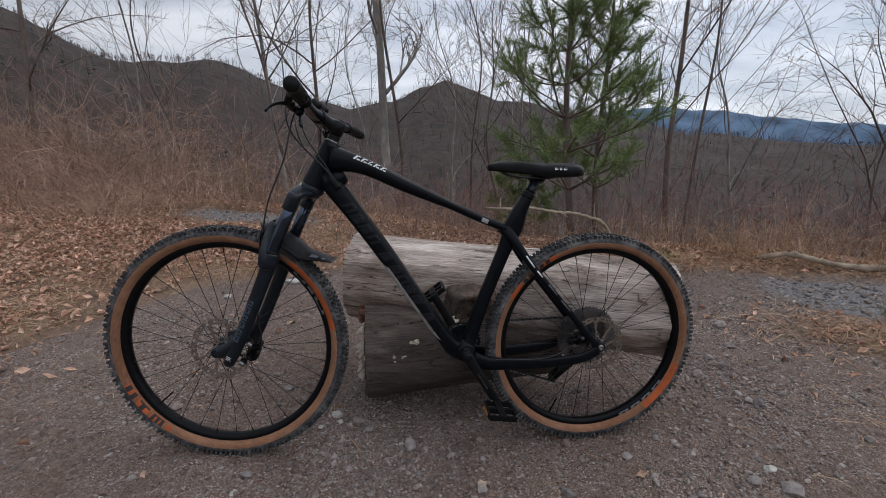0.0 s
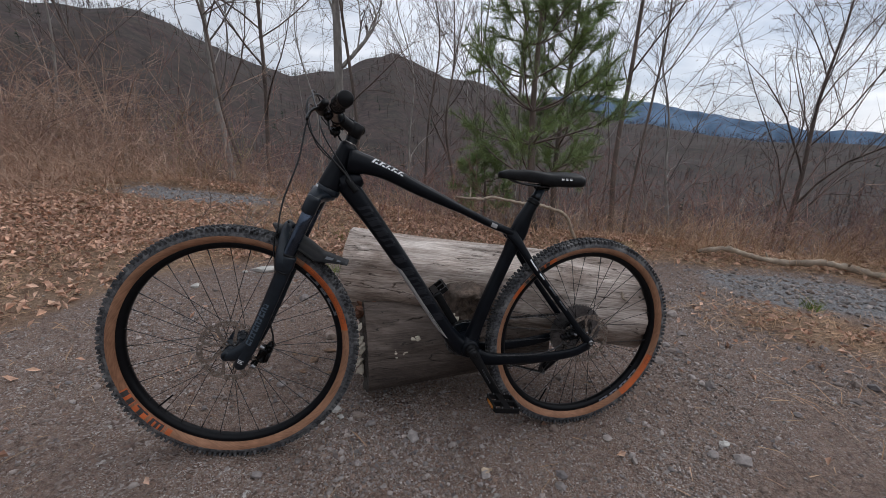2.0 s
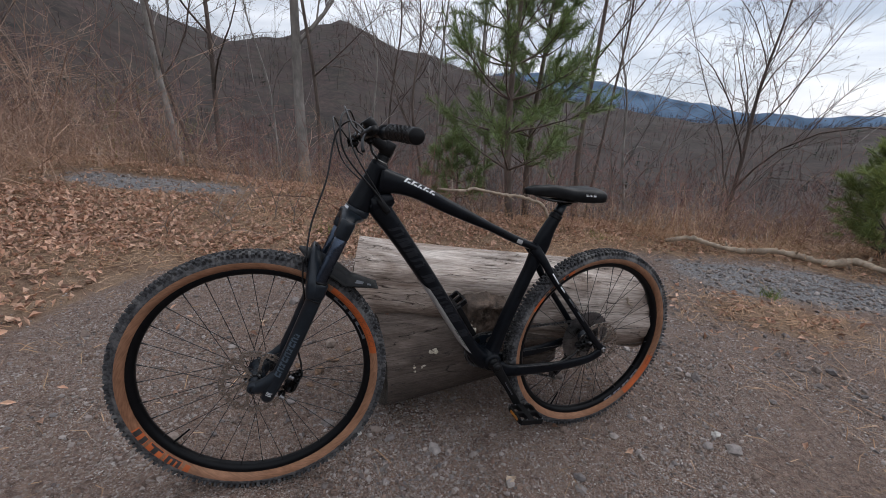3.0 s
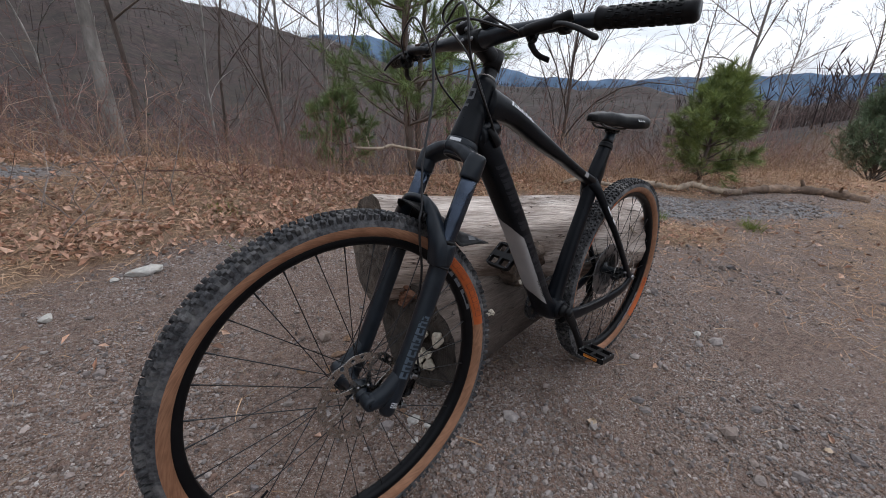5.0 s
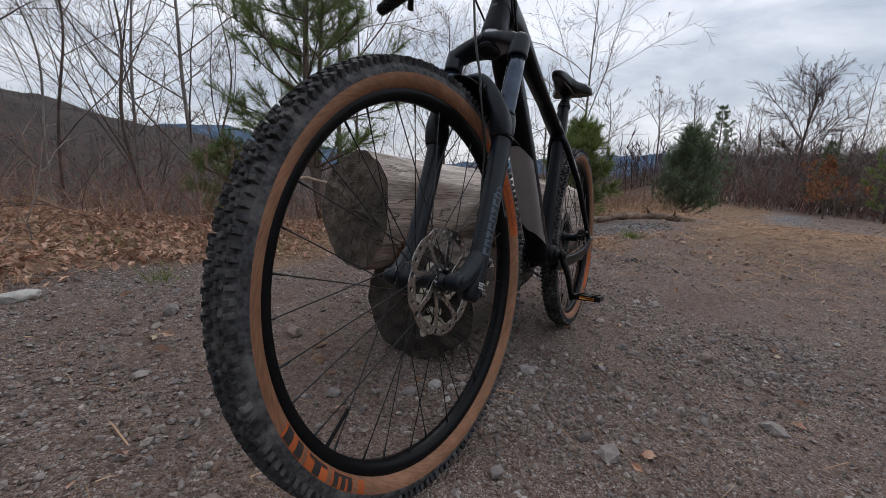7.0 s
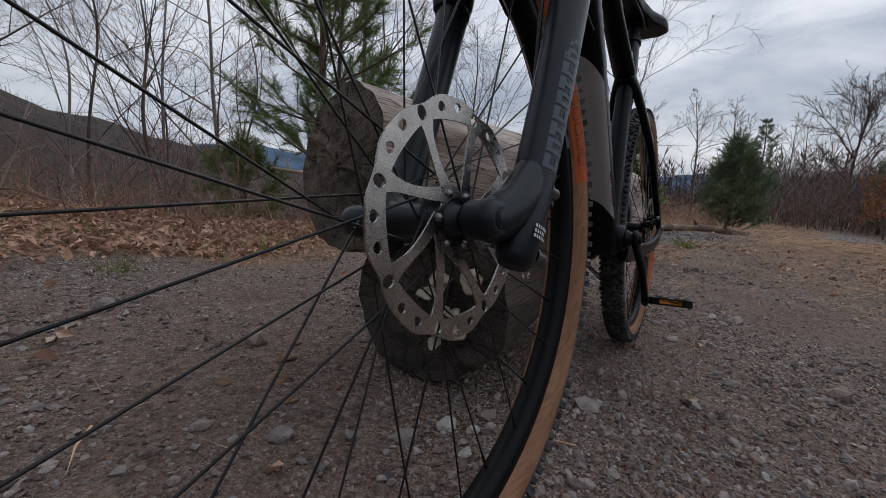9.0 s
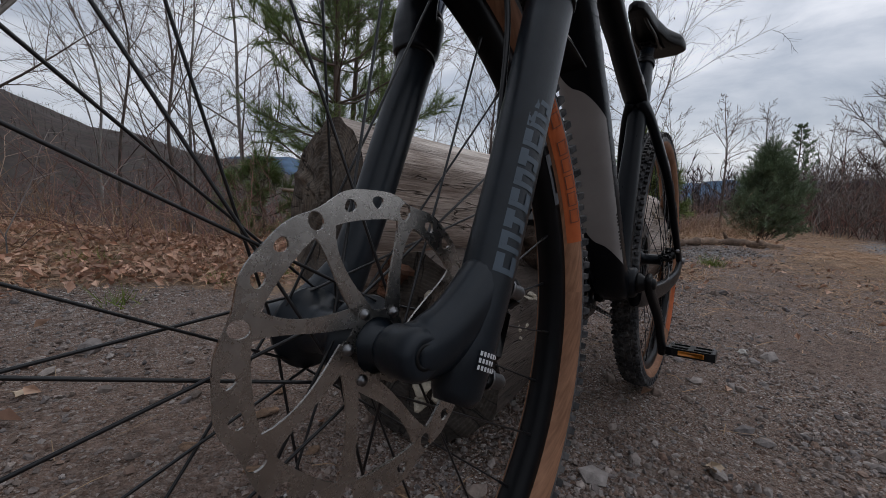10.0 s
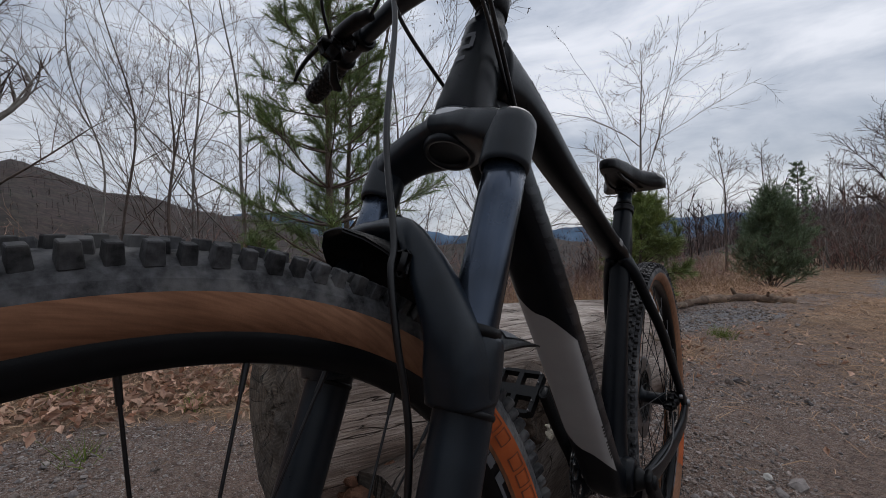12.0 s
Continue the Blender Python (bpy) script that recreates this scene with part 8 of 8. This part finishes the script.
for i, (x, y, s) in enumerate([(-0.515, 1.76, 0.028), (-0.57, 1.685, 0.034), (-0.60, 1.60, 0.022), (-0.45, 1.84, 0.026), (-0.66, 1.72, 0.020), (-0.50, 1.60, 0.018), (-0.44, 1.42, 0.016)]):
    rock("bark_chip", "rusty brown chip of bark on gravel", x, y, s, s * 0.6, s * 0.22, 30 + i, RUST_STONE, i * 1.3, "bark chip", "bark chips by the logs")


def single_leaf(x, y, size, turn, mat, seed):
    g = np.random.default_rng(seed)
    n, m = 9, 7
    v = []
    for i in range(n):
        u = i / (n - 1)
        w = size * 0.36 * math.sin(math.pi * u ** 0.8) * (1 + 0.25 * math.sin(u * 19))
        for j in range(m):
            q = -1 + 2 * j / (m - 1)
            v.append((size * (u - 0.5), w * q, size * (0.16 * q * q + 0.12 * math.sin(u * 5 + q) + 0.05 * g.random())))
    f = np.array([[i * m + j, i * m + j + 1, (i + 1) * m + j + 1, (i + 1) * m + j] for i in range(n - 1) for j in range(m - 1)])
    ob = tagged(new("dry_leaf", mesh_from("dry_leaf", v, [f], mat)), "single pale curled dry leaf on gravel", "leaf", "single leaves on gravel")
    ob.matrix_basis = Matrix.Translation((x, y, float(height(x, y)) + 0.006)) @ Matrix.Rotation(turn, 4, "Z")


PALE_LEAF = material("pale_dry_leaf", (0.46, 0.36, 0.26), 0.8, spread=0.2, scale=40)
single_leaf(0.089, 1.098, 0.042, 0.4, PALE_LEAF, 1)
single_leaf(0.70, 0.62, 0.030, 2.0, PALE_LEAF, 2)
single_leaf(-0.85, 2.05, 0.045, 1.0, PALE_LEAF, 3)
single_leaf(-0.33, 0.86, 0.034, 1.8, LEAF, 4)


def dead_branch(label, points, r0, r1, seed, knots=3, mat=DEAD_WOOD, rough=0.10):
    g = np.random.default_rng(seed)
    path = curve_through(points, 9)
    n = len(path)
    path = path + g.normal(0, 0.004, (n, 3)) * np.array([1, 1, 0.7])
    rr = np.linspace(r0, r1, n) * (1 + rough * g.normal(0, 1, n))
    ob = tagged(put("dead_branch", mesh_from("dead_branch", *sweep(path, rr, side=(0, 0, 1), sides=12), mat)), label, "branch", "fallen branches at the edge")
    for _ in range(knots):
        i = g.integers(2, n - 2)
        d = unit(g.normal(0, 1, 3) + np.array([0, 0, 0.6]))
        part("twig_stub", rods(path[i:i + 1], path[i:i + 1] + d * g.uniform(0.05, 0.14), rr[i] * 0.5, rr[i] * 0.25, 7), mat, ob)
    return ob


def ground_z(x, y, up):
    return (x, y, float(height(x, y)) + up)


dead_branch("pale barkless branch rising out of dry brush", [(0.27, 3.34, 0.575), (0.48, 3.37, 0.552), (0.60, 3.40, 0.560), (0.85, 3.43, 0.502), (1.0, 3.44, 0.482), (1.14, 3.45, 0.44), (1.28, 3.48, 0.36), ground_z(1.42, 3.52, -0.02)], 0.010, 0.016, 1)
dead_branch("rough fallen branch lying along the crushed stone", [ground_z(2.28, 3.10, 0.05), ground_z(2.47, 3.04, 0.10), ground_z(2.60, 2.92, 0.07), ground_z(2.83, 2.85, 0.045), ground_z(3.02, 2.72, 0.085), ground_z(3.25, 2.71, 0.06), ground_z(3.45, 2.60, 0.04), ground_z(3.62, 2.52, 0.08), ground_z(3.80, 2.38, 0.05), ground_z(4.05, 2.22, 0.03)], 0.020, 0.031, 2, 5, rough=0.16)
dead_branch("rotten broken branch on straw", [ground_z(3.85, 2.30, 0.02), ground_z(4.3, 2.20, 0.04), ground_z(4.75, 2.08, 0.035), ground_z(5.25, 1.82, 0.04), ground_z(5.55, 1.50, 0.02)], 0.030, 0.052, 3, 3, ROTTEN_WOOD, 0.2)
dead_branch("thin dark stick leaning on the log", [(0.62, 1.60, 0.575), (0.655, 1.52, 0.545), (0.68, 1.40, 0.46)], 0.007, 0.004, 5, 1)


def fungus(label, center, normal, size, seed):
    """Small overlapping bracket caps on the log."""
    g = np.random.default_rng(seed)
    nrm = unit(normal)
    caps = []
    for i in range(6):
        off = g.normal(0, size * 0.55, 3)
        off -= nrm * (off @ nrm)
        s = size * g.uniform(0.35, 0.7)
        prof = [(0.0, 0.30 * s), (0.5 * s, 0.26 * s), (0.85 * s, 0.12 * s), (s, 0.0), (0.6 * s, -0.12 * s), (0.0, -0.2 * s)]
        m = Matrix.Translation(Vector(np.asarray(center) + off + nrm * s * 0.15)) @ Vector(unit(nrm * 0.6 + np.array([0, 0, 0.8]) + g.normal(0, 0.2, 3))).to_track_quat("Z", "Y").to_matrix().to_4x4()
        v, f = lathe(prof, 14, axis="z")
        v = v * np.array([1, 1, 1]) * (1 + 0.18 * np.sin(np.arctan2(v[:, 1], v[:, 0]) * 3 + i))[:, None]
        caps.append(moved((v, f), m))
    ob = thing("bracket_fungus", label, "fungus", "fungus on the lower log", Matrix.Translation(Vector(center)))
    for piece in caps:
        part("cap", moved(piece, Matrix.Translation(-Vector(center))), LICHEN, ob)
    return ob


fungus("cream bracket fungus on a dark log", (-0.206, 1.372, 0.305), (0, -0.9, 0.35), 0.016, 1)
fungus("cream bracket fungus on a dark log", (-0.170, 1.378, 0.310), (0, -0.9, 0.35), 0.013, 5)
fungus("cream bracket fungus on a dark log", (-0.124, 1.390, 0.349), (0, -0.8, 0.5), 0.014, 2)
fungus("cream bracket fungus clustered on a sawn log end", (-0.340, 1.470, 0.300), (-1, -0.3, 0), 0.040, 3)
fungus("cream bracket fungus clustered on a sawn log end", (-0.342, 1.450, 0.225), (-1, -0.3, 0), 0.032, 6)
fungus("cream bracket fungus under the upper log", (0.02, 1.40, 0.425), (0, -0.8, 0.4), 0.014, 4)


def split_piece():
    """Ragged reddish splinters torn from the upper log's end."""
    g = np.random.default_rng(77)
    pieces = []
    for i in range(16):
        a = np.array([-0.335 + g.uniform(-0.03, 0.05), 1.565 + g.uniform(-0.03, 0.05), 0.405 + g.uniform(-0.03, 0.035)])
        d = unit(np.array([1.0, -0.15 + g.normal(0, 0.1), g.normal(0.10, 0.10)]))
        ln = g.uniform(0.04, 0.085)
        path = np.array([a + d * ln * t + np.array([0, 0, 0.012 * math.sin(t * 5 + i)]) for t in np.linspace(0, 1, 6)])
        pieces.append(sweep(path, np.array([0.006, 0.016, 0.020, 0.018, 0.012, 0.003]) * g.uniform(0.6, 1.2), np.array([0.004, 0.009, 0.012, 0.010, 0.007, 0.002]), side=(0, 1, 0.3), sides=7))
    for piece in pieces:
        part("splinter", moved(piece, upper_log.matrix_basis.inverted()), SPLIT_WOOD, upper_log, "ragged reddish split wood", smooth=False)


split_piece()
